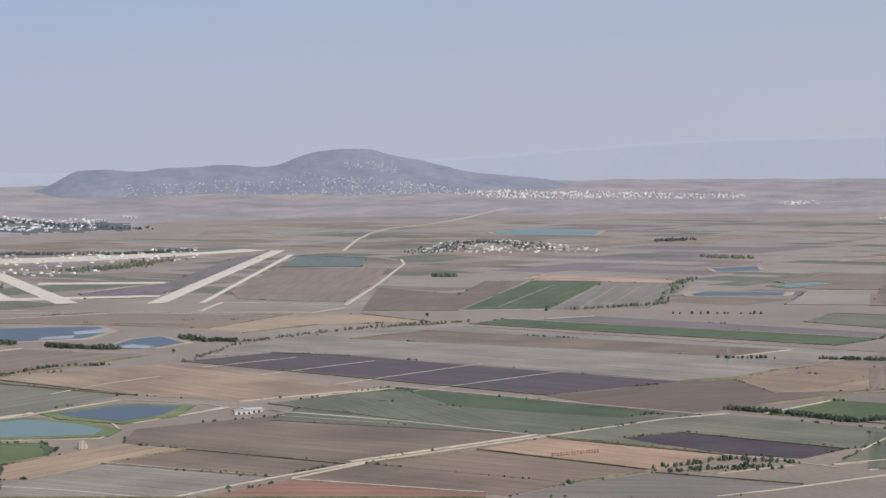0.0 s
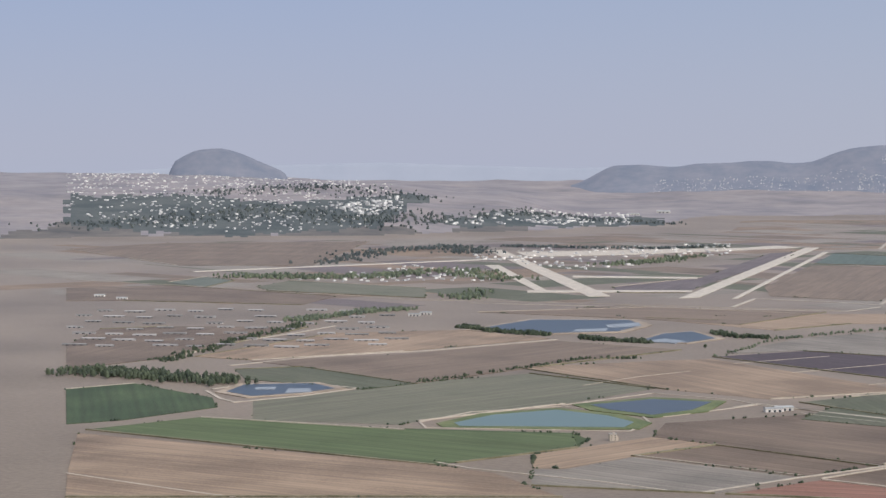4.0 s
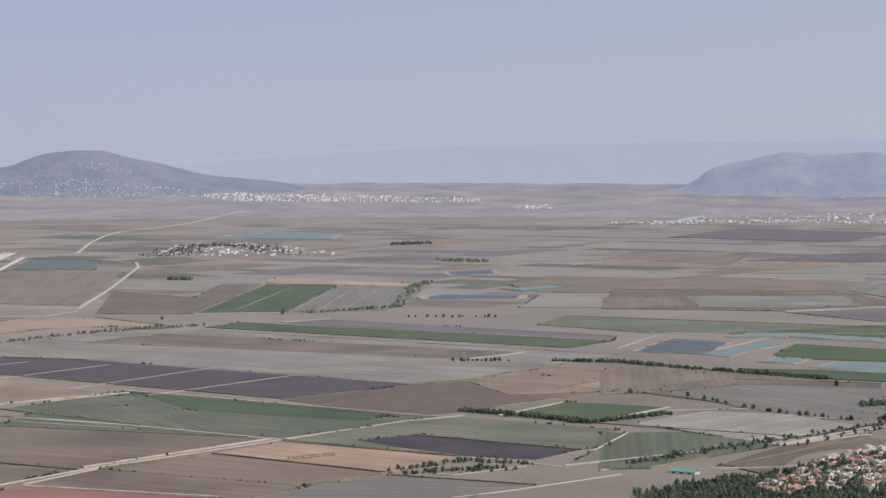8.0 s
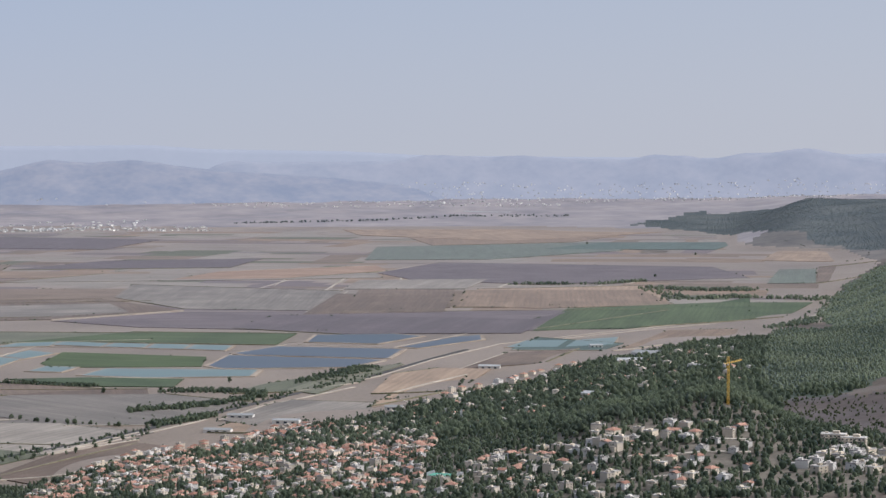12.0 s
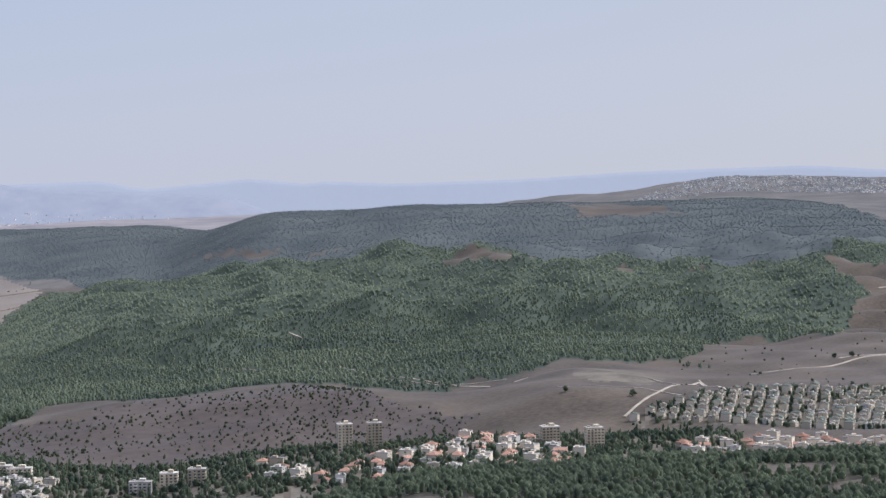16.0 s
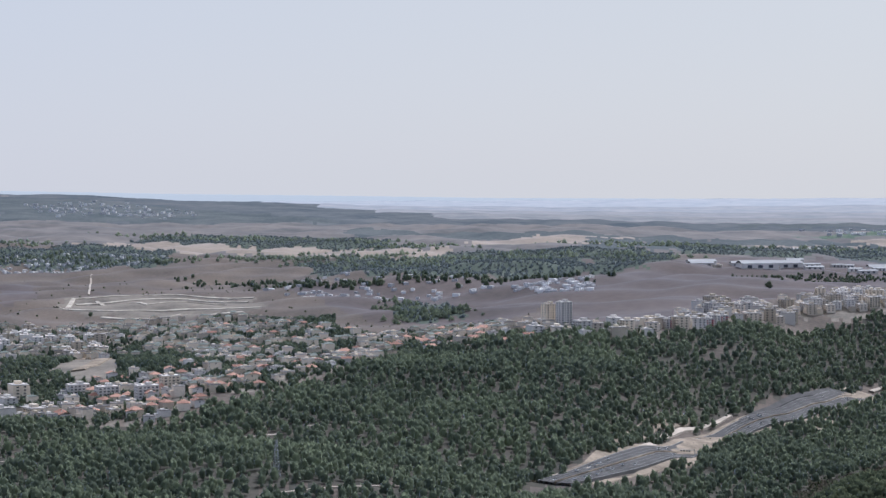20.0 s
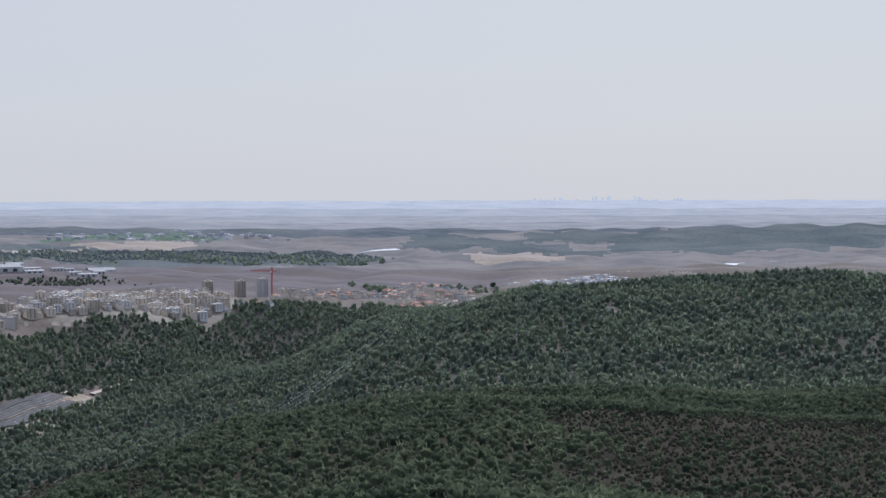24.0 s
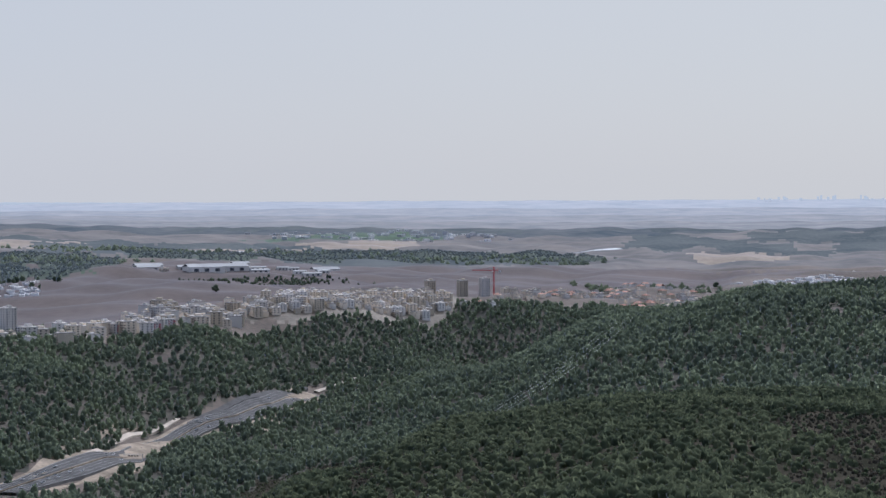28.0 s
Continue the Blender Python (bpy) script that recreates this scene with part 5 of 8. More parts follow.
PROTOS = {
    "red": [make_house(w, d, s, wl, k, TILE, lab, wg, i) for i, (w, d, s, wl, k, lab, wg) in enumerate((
        (3.9, 3.3, 2, WALL, "hip", "cream villa with a hipped red tile roof among trees", 1.0),
        (3.5, 3.2, 2, WALL_WHITE, "gable", "white house with a gabled red tile roof", 0.0),
        (4.4, 3.1, 1, WALL, "hip", "low cream house with a broad red tile roof", 1.2),
        (3.3, 3.3, 2, STONE, "hip", "stone-clad house with a weathered red roof", 0.0)))],
    "white": [make_house(w, d, s, wl, "flat", FLAT_ROOF, lab, wg, i + 9) for i, (w, d, s, wl, lab, wg) in enumerate((
        (3.6, 3.3, 2, WALL_WHITE, "white flat-roofed house with a roof terrace", 1.3),
        (3.2, 3.6, 3, WALL, "cream three-storey house with a flat roof", 0.9),
        (4.2, 3.0, 2, STONE, "pale stone house with a flat roof and parapet", 0.0)))],
    "terrace": [make_house(w, d, s, wl, k, rm, lab, 0.0, i + 20) for i, (w, d, s, wl, k, rm, lab) in enumerate((
        (2.3, 3.4, 3, STONE, "gable", TILE_GREY, "beige terraced house with a grey-green roof"),
        (2.5, 3.2, 2, STONE, "flat", FLAT_ROOF, "beige terraced house with a flat roof"),
        (2.4, 3.6, 3, WALL, "hip", TILE_GREY, "cream terraced house with a green-grey hipped roof")))],
    "block": [make_block(6.5, 4.2, 4, WALL_WHITE, 5, "white four-storey block of flats with balconies"),
              make_block(5.2, 4.4, 5, STONE, 4, "stone-faced five-storey block of flats"),
              make_block(7.5, 4.0, 3, WALL, 6, "cream three-storey block of flats")],
    "redblock": [make_block(4.6, 4.2, 4, WALL_WHITE, 4, "white block of flats with red balcony panels", True, RED_PAINT)],
    "tower": [make_block(4.6, 4.6, 9, STONE, 4, "beige nine-storey tower block of flats", name="tower_block"),
              make_block(4.8, 4.4, 10, WALL_WHITE, 4, "white ten-storey tower block of flats", name="tower_block")],
    "midtower": [make_block(5.6, 4.6, 7, STONE, 5, "beige seven-storey tower of flats", name="tower_block")],
    "shed": [make_shed(9, 4.5, 1.7, METAL, "long white shed with a pale metal roof"),
             make_shed(13, 5, 1.6, METAL, "long pale metal-roofed shed")],
    "greenshed": [make_shed(12, 4.5, 1.0, GREEN_ROOF, "long low shed with a green sheet roof")],
    "barn": [make_shed(19, 4.2, 1.2, RUST, "long low cattle barn with a grey roof", "barn", RUST),
             make_shed(14, 4.0, 1.2, RUST, "long low open barn with a weathered roof", "barn", RUST)],
    "hall": [make_shed(24, 13, 3.0, METAL, "large industrial hall with a pale metal roof", "industrial_hall"),
             make_shed(16, 9, 2.6, METAL, "white industrial hall with metal roof", "industrial_hall")],
}
PUT = random.Random(11)


def put(kind, x, y, turn=0.0, scale=1.0, pick=None):
    pool = PROTOS[kind]
    src = pool[PUT.randrange(len(pool)) if pick is None else pick]
    ob = place(src, Matrix.Translation((x, y, at(x, y))) @ Matrix.Rotation(radians(turn), 4, "Z"))
    ob.scale = (scale, scale, scale)
    return ob


def flat_copy(src):
    """A built house as plain arrays: corners, triangles and material numbers."""
    vs, fs, ms, mats, n = [], [], [], [], 0
    for o in (src, *src.children_recursive):
        me = o.data
        me.calc_loop_triangles()
        m = o.matrix_basis if o is not src else Matrix()
        vs += [(m @ v.co)[:] for v in me.vertices]
        if me.materials[0] not in mats:
            mats.append(me.materials[0])
        for t in me.loop_triangles:
            if o.name.startswith("window") and t.normal.y > -0.5 and (abs(t.normal.x) < 0.5 or "column" not in o.name):
                continue
            fs.append([k + n for k in t.vertices])
            ms.append(mats.index(me.materials[0]))
        n += len(me.vertices)
    return np.array(vs), np.array(fs), np.array(ms), mats


FLAT = {}


def joined_houses(label, lots):
    """Houses farther back that cannot be told apart singly, joined by kind."""
    for src in {q[0] for q in lots}:
        if src not in FLAT:
            FLAT[src] = flat_copy(src)
        v, f, m, mats = FLAT[src]
        mine = np.array([q[1:] for q in lots if q[0] == src])
        x, y, t, s = mine.T
        z = np.array([at(a, b) for a, b in zip(x, y)])
        c, sn = np.cos(np.radians(t))[:, None], np.sin(np.radians(t))[:, None]
        k = s[:, None]
        V = np.stack([(v[:, 0] * c - v[:, 1] * sn) * k + x[:, None], (v[:, 0] * sn + v[:, 1] * c) * k + y[:, None], v[:, 2] * k + z[:, None]], -1).reshape(-1, 3)
        F = (f[None] + (np.arange(len(x)) * len(v))[:, None, None]).reshape(-1, 3)
        ob = new("house_rows", mesh_from("house_rows", V, F, mats, np.tile(m, len(x))))
        tagged(ob, label, "houses", kind="stuff")


def suburb(kinds, gap, turn, keep, *corners, jitter=0.25, wide=1.0, scale=1.0, single=12, face=None):
    """Houses on crooked rows inside corners given as bearing and distance; the nearest are things of their own."""
    keep *= 0.62 if corners[0][0] > 69 else 1.0
    pts = [polar(a, r) for a, r in corners]
    cx, cy = sum(p[0] for p in pts) / len(pts), sum(p[1] for p in pts) / len(pts)
    reach = max(math.hypot(x - cx, y - cy) for x, y in pts)
    c, s = math.cos(radians(turn)), math.sin(radians(turn))
    n = int(reach / gap / min(1, wide)) + 1
    I, J = [q.ravel() for q in np.meshgrid(np.arange(-n, n + 1), np.arange(-n, n + 1))]
    U = (I + RNG.uniform(-jitter, jitter, I.shape)) * gap * wide
    W = (J + RNG.uniform(-jitter, jitter, J.shape)) * gap
    X, Y = cx + U * c - W * s, cy + U * s + W * c
    ok = inside(X, Y, pts) & (RNG.random(X.shape) < keep)
    lots = sorted(zip(X[ok], Y[ok]), key=lambda p: p[0] ** 2 + p[1] ** 2)
    rest = []
    for k, (x, y) in enumerate(lots):
        pool = PROTOS[PUT.choice(kinds)]
        src = pool[PUT.randrange(len(pool))]
        a = PUT.choice((25, 25, 205, 115)) + PUT.uniform(-16, 16) if face is None else face + PUT.uniform(-5, 5)
        size = PUT.uniform(0.9, 1.12) * scale
        if k < single:
            ob = place(src, Matrix.Translation((x, y, at(x, y))) @ Matrix.Rotation(radians(a), 4, "Z"))
            ob.scale = (size, size, size)
        else:
            rest.append((src, x, y, a, size))
    if rest:
        joined_houses("crowded houses of a hillside town, too far off to tell apart", rest)


def far_town(count, lo, hi, label, *corners, tall=1.0):
    """A distant town: many small blocks with parapets joined as one, since they cannot be told apart singly."""
    base_v = np.array([(x, y, z) for z in (-2.0, 1.0) for x, y in ((-0.5, -0.5), (0.5, -0.5), (0.5, 0.5), (-0.5, 0.5))])
    quads = np.array([(0, 1, 5, 4), (1, 2, 6, 5), (2, 3, 7, 6), (3, 0, 4, 7), (4, 5, 6, 7)])
    poly = list(corners)
    a0, a1 = min(p[0] for p in poly), max(p[0] for p in poly)
    r0, r1 = min(p[1] for p in poly), max(p[1] for p in poly)
    az, r = RNG.uniform(a0, a1, count * 3), RNG.uniform(r0, r1, count * 3)
    ok = inside(az, r, poly)
    az, r = az[ok][:count], r[ok][:count]
    x, y, z = r * np.sin(np.radians(az)), r * np.cos(np.radians(az)), height(az, r)
    n = len(x)
    lo, hi = (lo * 0.5, hi * 0.5) if r0 < 2000 else (lo * 0.8, hi * 0.8)
    w, d, h = RNG.uniform(lo, hi, n), RNG.uniform(lo, hi, n) * 0.8, RNG.uniform(lo, hi, n) * 0.45 * tall
    t = RNG.uniform(0, 1.57, n)
    vx, vy = base_v[None, :, 0] * w[:, None], base_v[None, :, 1] * d[:, None]
    V = np.stack([vx * np.cos(t)[:, None] - vy * np.sin(t)[:, None] + x[:, None], vx * np.sin(t)[:, None] + vy * np.cos(t)[:, None] + y[:, None], base_v[None, :, 2] * h[:, None] + z[:, None]], -1)
    Q = (quads[None] + (np.arange(n) * 8)[:, None, None]).reshape(-1, 4)
    ob = new("far_town", mesh_from("far_town", V.reshape(-1, 3), Q, (TOWN_WALL,), None))
    return tagged(ob, label, "town", kind="stuff")


TOWN_WALL = surface("far_town_walls", (0.44, 0.43, 0.43), (0.78, 0.75, 0.71), grain=0.6, patch=0.02, rough=0.85, bump=0.0, island=0.7, sheen=0.15)



# ---- single trees ----
def make_tree(kind, material, label, seed, spread):
    rng = np.random.default_rng(seed)
    tree = new("tree")
    bm = bmesh.new()
    bmesh.ops.create_cone(bm, cap_ends=True, segments=6, radius1=0.05, radius2=0.025, depth=0.6, matrix=Matrix.Translation((0, 0, 0.22)))
    for k in range(3):
        a = k * 2.1 + seed
        m = Matrix.Translation((0.07 * math.cos(a), 0.07 * math.sin(a), 0.45)) @ Matrix.Rotation(a, 4, "Z") @ Matrix.Rotation(0.6, 4, "Y")
        bmesh.ops.create_cone(bm, cap_ends=False, segments=4, radius1=0.022, radius2=0.008, depth=0.35, matrix=m)
    part("trunk", bm, BARK, tree)
    v, f = crown(8 if kind != "cypress" else 6, spread, 0.8 if kind != "cypress" else 1.9, rng, 0.15, 0.15 if kind != "cypress" else 0.6, 0.3)
    ext = rng.normal(size=(90, 3))
    ext /= np.linalg.norm(ext, axis=1)[:, None]
    base = v[rng.integers(0, len(v), 90)] + ext * 0.03
    side = rng.normal(size=(90, 3)) * 0.05
    leaf = np.stack([base, base + ext * 0.06, base + side], 1).reshape(-1, 3)
    lf = np.arange(270).reshape(-1, 3) + len(v)
    cr = new("crown", mesh_from("crown", np.concatenate([v, leaf]), np.concatenate([f, lf]), (material,)))
    cr.parent = tree
    return tagged(tree, label, "tree", group="trees of the valley")


TREES = {"oak": [make_tree("oak", GARDEN, "rounded dark green tree standing by a field edge", s, 0.5) for s in (3, 4, 5)],
         "tall": [make_tree("pine", PINE, "tall dark green eucalyptus tree in a row", s, 0.36) for s in (6, 7)],
         "cypress": [make_tree("cypress", PINE, "slender dark cypress tree", s, 0.16) for s in (8, 9)]}


def tree(kind, x, y, h):
    src = TREES[kind][PUT.randrange(len(TREES[kind]))]
    ob = place(src, Matrix.Translation((x, y, at(x, y))) @ Matrix.Rotation(PUT.uniform(0, 6.28), 4, "Z"))
    ob.scale = (h * PUT.uniform(0.9, 1.25), h * PUT.uniform(0.9, 1.25), h)
    return ob


def row(kind, n, h, *pts):
    """Trees standing in a loose row along a line."""
    for k in range(n):
        t = (k + PUT.uniform(0.1, 0.9)) / n * (len(pts) - 1)
        i = min(int(t), len(pts) - 2)
        x = pts[i][0] + (pts[i + 1][0] - pts[i][0]) * (t - i) + PUT.uniform(-1, 1) * 1.5
        y = pts[i][1] + (pts[i + 1][1] - pts[i][1]) * (t - i) + PUT.uniform(-1, 1) * 1.5
        tree(kind, x, y, h * PUT.uniform(0.6, 1.2))


def hedge(n, size, label, *pts, spread=3.0, kind="oak", material=None):
    """A belt of shrubs and trees grown together along a line."""
    t = np.sort(RNG.random(n)) * (len(pts) - 1)
    i = np.minimum(t.astype(int), len(pts) - 2)
    P = np.array(pts, float)
    q = P[i] + (P[i + 1] - P[i]) * (t - i)[:, None] + RNG.normal(size=(n, 2)) * spread
    # Distant belts switch to the paler leaf copies that carry painted haze.
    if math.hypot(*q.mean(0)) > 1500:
        material, kind = FAR_LEAVES if math.hypot(*q.mean(0)) > 2600 else HAZED_LEAVES, "far_pine" if kind == "pine" else kind
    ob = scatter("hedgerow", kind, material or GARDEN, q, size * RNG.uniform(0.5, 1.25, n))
    return tagged(ob, label, "hedge", kind="stuff")


def grove(n, size, label, *pts, kind="oak", material=None):
    """A stand of trees inside a parcel."""
    P = np.array(pts, float)
    q = np.stack([RNG.uniform(P[:, 0].min(), P[:, 0].max(), n * 6), RNG.uniform(P[:, 1].min(), P[:, 1].max(), n * 6)], -1)
    q = q[inside(q[:, 0], q[:, 1], [tuple(p) for p in pts])][:n]
    ob = scatter("grove", kind, material or GARDEN, q, size * RNG.uniform(0.6, 1.2, len(q)))
    return tagged(ob, label, "trees", kind="stuff")


# ---- water, runways ----
WATERS = {}
for wname, wcol in (("blue", (0.05, 0.065, 0.085)), ("teal", (0.115, 0.165, 0.155)), ("dark", (0.040, 0.056, 0.072))):
    wm, wt, wb = nodes_of(wname + "_pond_water")
    tex, bmp = wt.nodes.new("ShaderNodeTexNoise"), wt.nodes.new("ShaderNodeBump")
    tex.inputs["Scale"].default_value = 1.5
    bmp.inputs["Strength"].default_value, bmp.inputs["Distance"].default_value = 0.25, 0.1
    wt.links.new(tex.outputs["Fac"], bmp.inputs["Height"])
    wt.links.new(bmp.outputs["Normal"], wb.inputs["Normal"])
    wb.inputs["Base Color"].default_value, wb.inputs["Roughness"].default_value = (*wcol, 1), 0.35
    wb.inputs["Specular IOR Level"].default_value = 0.25
    WATERS[wname] = wm
BANK = {"grass": surface("grassy_bank", (0.07, 0.10, 0.035), (0.17, 0.18, 0.075), grain=0.6, patch=0.05, sheen=0.2),
        "earth": surface("earth_bank", (0.22, 0.17, 0.12), (0.40, 0.32, 0.24), grain=0.6, patch=0.05, sheen=0.3)}


def pond(colour, bank, grow, *pts):
    """A fish pond: an earth dam round a sheet of water."""
    cx, cy = sum(p[0] for p in pts) / len(pts), sum(p[1] for p in pts) / len(pts)
    rim = []
    for x, y in pts:
        d = math.hypot(x - cx, y - cy) or 1
        rim.append((x + (x - cx) / d * grow, y + (y - cy) / d * grow))
    LEVEL[0] += 1
    b = slab("pond_bank", rim, BANK[bank], 0.42 + 0.01 * (LEVEL[0] % 5))
    tagged(b, "low %s dam round a fish pond" % ("grass-grown" if bank == "grass" else "bare earth"), "embankment", kind="structure")
    w = slab("water", list(pts), WATERS[colour], 0.52 + 0.01 * (LEVEL[0] % 5))
    return tagged(w, "still %s water of a fish pond" % {"blue": "grey-blue", "teal": "pale green-blue", "dark": "dark blue"}[colour], "water", kind="structure")


def paved(label, *pts, material=None, z=0.35):
    LEVEL[0] += 1
    return tagged(slab("runway", list(pts), material or CONCRETE, z + 0.02 * (LEVEL[0] % 5)), label, "pavement", kind="structure")


def lane(name, width, material, label, *pts, lift=0.35):
    return tagged(ribbon(name, width, list(pts), material, lift), label, "road", kind="structure")


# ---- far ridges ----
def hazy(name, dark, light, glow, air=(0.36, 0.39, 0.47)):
    """Far hills in haze: a plain backdrop of distance whose emission is painted haze, standing in for the lit air
    before it.
    """
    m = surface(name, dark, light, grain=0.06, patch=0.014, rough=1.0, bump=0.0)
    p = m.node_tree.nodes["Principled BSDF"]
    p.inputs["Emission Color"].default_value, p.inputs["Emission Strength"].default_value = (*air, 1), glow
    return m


# Emission rises with distance, so the glow imitates thickening haze.
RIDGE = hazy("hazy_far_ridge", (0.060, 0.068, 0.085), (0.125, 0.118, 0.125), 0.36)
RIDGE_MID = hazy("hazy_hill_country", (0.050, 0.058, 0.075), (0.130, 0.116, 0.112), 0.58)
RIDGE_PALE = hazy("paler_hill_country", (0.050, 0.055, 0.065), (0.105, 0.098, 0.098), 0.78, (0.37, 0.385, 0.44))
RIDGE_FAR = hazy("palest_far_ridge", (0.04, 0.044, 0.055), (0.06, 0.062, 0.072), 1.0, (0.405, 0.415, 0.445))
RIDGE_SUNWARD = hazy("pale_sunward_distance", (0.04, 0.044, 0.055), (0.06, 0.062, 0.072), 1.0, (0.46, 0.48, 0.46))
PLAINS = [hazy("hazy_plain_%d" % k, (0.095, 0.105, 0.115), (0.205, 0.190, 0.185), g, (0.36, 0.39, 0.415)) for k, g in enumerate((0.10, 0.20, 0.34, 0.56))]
RIDGES = {}


def ridge(label, far, thick, material, *crest):
    """A range of hills at the edge of sight: crest points as bearing and height, with slopes on both sides."""
    az = np.array([c[0] for c in crest], float)
    hz = np.array([c[1] for c in crest], float)
    fine = np.arange(az[0], az[-1] + 0.01, 0.12)
    z = np.interp(fine, az, hz)
    z = np.convolve(np.pad(z, 2, mode="edge"), np.ones(5) / 5, mode="valid")
    ends = np.clip(np.minimum(fine - az[0], az[-1] - fine) / (0.1 * (az[-1] - az[0])), 0, 1)
    z = 40 + (z - 40) * ends * ends * (3 - 2 * ends)
    z = z + np.sin(fine * 9.1) * 0.35 + np.sin(fine * 23.7 + 1) * 0.25
    steps = np.linspace(-1, 0.6, 13)
    V, Q = [], []
    for k, s in enumerate(steps):
        r = far + s * thick
        fall = (1 - np.abs(s)) ** 1.15
        a = np.radians(fine)
        V.append(np.stack([r * np.sin(a), r * np.cos(a), np.where(s < 0, z * fall, z * (1 - s * s))], -1))
    n = len(fine)
    for k in range(len(steps) - 1):
        i = np.arange(n - 1)
        Q.append(np.stack([k * n + i, k * n + i + 1, (k + 1) * n + i + 1, (k + 1) * n + i], -1))
    RIDGES[label] = (fine, z, far, thick)
    ob = new("backdrop_hills", mesh_from("backdrop_hills", np.concatenate(V), np.concatenate(Q)[:, ::-1], (material,), None, True))
    return tagged(ob, label, "hills", kind="structure")


def haze_sheet(label, a0, a1, r0, r1, material):
    """An added glowing sheet just over the ground's swells, imitating haze on open country at the edge of sight."""
    az, r = np.arange(a0, a1 + 0.01, 0.5), np.linspace(r0, r1, 24)
    A, R = np.meshgrid(az, r, indexing="ij")
    Z = height(A, R) + np.where((R == r0) | (A == az[0]) | (A == az[-1]), -3.0, 1.2)
    V = np.stack([R * np.sin(np.radians(A)), R * np.cos(np.radians(A)), Z], -1).reshape(-1, 3)
    i, j = [q.ravel() for q in np.meshgrid(np.arange(len(az) - 1), np.arange(23), indexing="ij")]
    Q = np.stack([i * 24 + j, (i + 1) * 24 + j, (i + 1) * 24 + j + 1, i * 24 + j + 1], -1)
    ob = new("backdrop_plain", mesh_from("backdrop_plain", V, Q, (material,), None, True))
    return tagged(ob, label, "plain", kind="structure")


def hill_town(of, count, a0, a1, s0, s1, size):
    """White houses dotted over the near slope of a far hill, joined as one."""
    fine, z, far, thick = RIDGES[of]
    bm = bmesh.new()
    for k in range(count):
        a, s = PUT.uniform(a0, a1), -PUT.uniform(s0, s1)
        top = float(np.interp(a, fine, z)) * (1 + s) ** 1.15
        x, y = polar(a, far + s * thick)
        w = size * PUT.uniform(0.6, 1.4)
        box(bm, x, y, top - 2, w, w, 2 + w * 0.5)
    return tagged(part("far_village", bm, TOWN_WALL), "white houses of a far village on a hillside", "village", kind="stuff")


# ---- masts ----
def strut(bm, a, b, r=0.05):
    a, b = Vector(a), Vector(b)
    m = Matrix.Translation((a + b) / 2) @ (b - a).to_track_quat("Z", "Y").to_matrix().to_4x4()
    bmesh.ops.create_cone(bm, cap_ends=True, segments=4, radius1=r, radius2=r, depth=(b - a).length, matrix=m)


def lattice(bm, h, w0, w1, n, r=0.05, x0=0.0):
    rings = []
    for k in range(n + 1):
        t = k / n
        w = w0 + (w1 - w0) * t
        rings.append([(x0 + sx * w / 2, sy * w / 2, h * t) for sx, sy in ((-1, -1), (1, -1), (1, 1), (-1, 1))])
    for a, b in zip(rings[:-1], rings[1:]):
        for k in range(4):
            strut(bm, a[k], b[k], r)
            strut(bm, a[k], b[(k + 1) % 4], r * 0.7)


def tower_crane(x, y, h, turn, material, label):
    crane = new("tower_crane")
    bm = bmesh.new()
    lattice(bm, h, 0.6, 0.6, 12, 0.07)
    part("mast", bm, material, crane)
    bm = bmesh.new()
    for dz in (0, 0.6):
        strut(bm, (-h * 0.25, 0, h * 0.86 + dz * 0.5), (h * 0.8, 0, h * 0.86 + dz * 0.5), 0.09)
    for k in range(14):
        strut(bm, (-h * 0.25 + k * h * 0.075, 0, h * 0.86 + (k % 2) * 0.3), (-h * 0.25 + (k + 1) * h * 0.075, 0, h * 0.86 + ((k + 1) % 2) * 0.3), 0.05)
    strut(bm, (0, 0, h), (h * 0.6, 0, h * 0.88), 0.03)
    strut(bm, (0, 0, h), (-h * 0.22, 0, h * 0.88), 0.03)
    part("jib", bm, material, crane)
    bm = bmesh.new()
    box(bm, -h * 0.22, 0, h * 0.80, 1.0, 0.6, 1.2, 0.04)
    part("counterweight", bm, STEEL, crane)
    bm = bmesh.new()
    box(bm, 0.5, 0.3, h * 0.82, 0.6, 0.5, 0.6, 0.03)
    part("cab", bm, WHITE_PAINT, crane)
    crane.matrix_world = Matrix.Translation((x, y, at(x, y))) @ Matrix.Rotation(radians(turn), 4, "Z")
    return tagged(crane, label, "crane")


def pylon(x, y, h, turn):
    p = new("pylon")
    bm = bmesh.new()
    lattice(bm, h, h * 0.17, h * 0.04, 9, 0.045)
    part("mast", bm, STEEL, p)
    for k in range(3):
        bm = bmesh.new()
        z = h * (0.72 + 0.11 * k)
        w = h * (0.17 - 0.03 * k)
        strut(bm, (-w, 0, z), (w, 0, z), 0.05)
        strut(bm, (-w, 0, z), (0, 0, z + h * 0.05), 0.03)
        strut(bm, (w, 0, z), (0, 0, z + h * 0.05), 0.03)
        part("cross_arm", bm, STEEL, p)
    p.matrix_world = Matrix.Translation((x, y, at(x, y))) @ Matrix.Rotation(radians(turn), 4, "Z")
    return tagged(p, "grey lattice power pylon with three cross arms", "pylon", group="power pylons")


CAR_PAINT = plain("car_paint", (0.6, 0.6, 0.6), rough=0.3, vary=0.1, spread=1.0)
TYRE = plain("tyre_rubber", (0.03, 0.03, 0.03), rough=0.9)


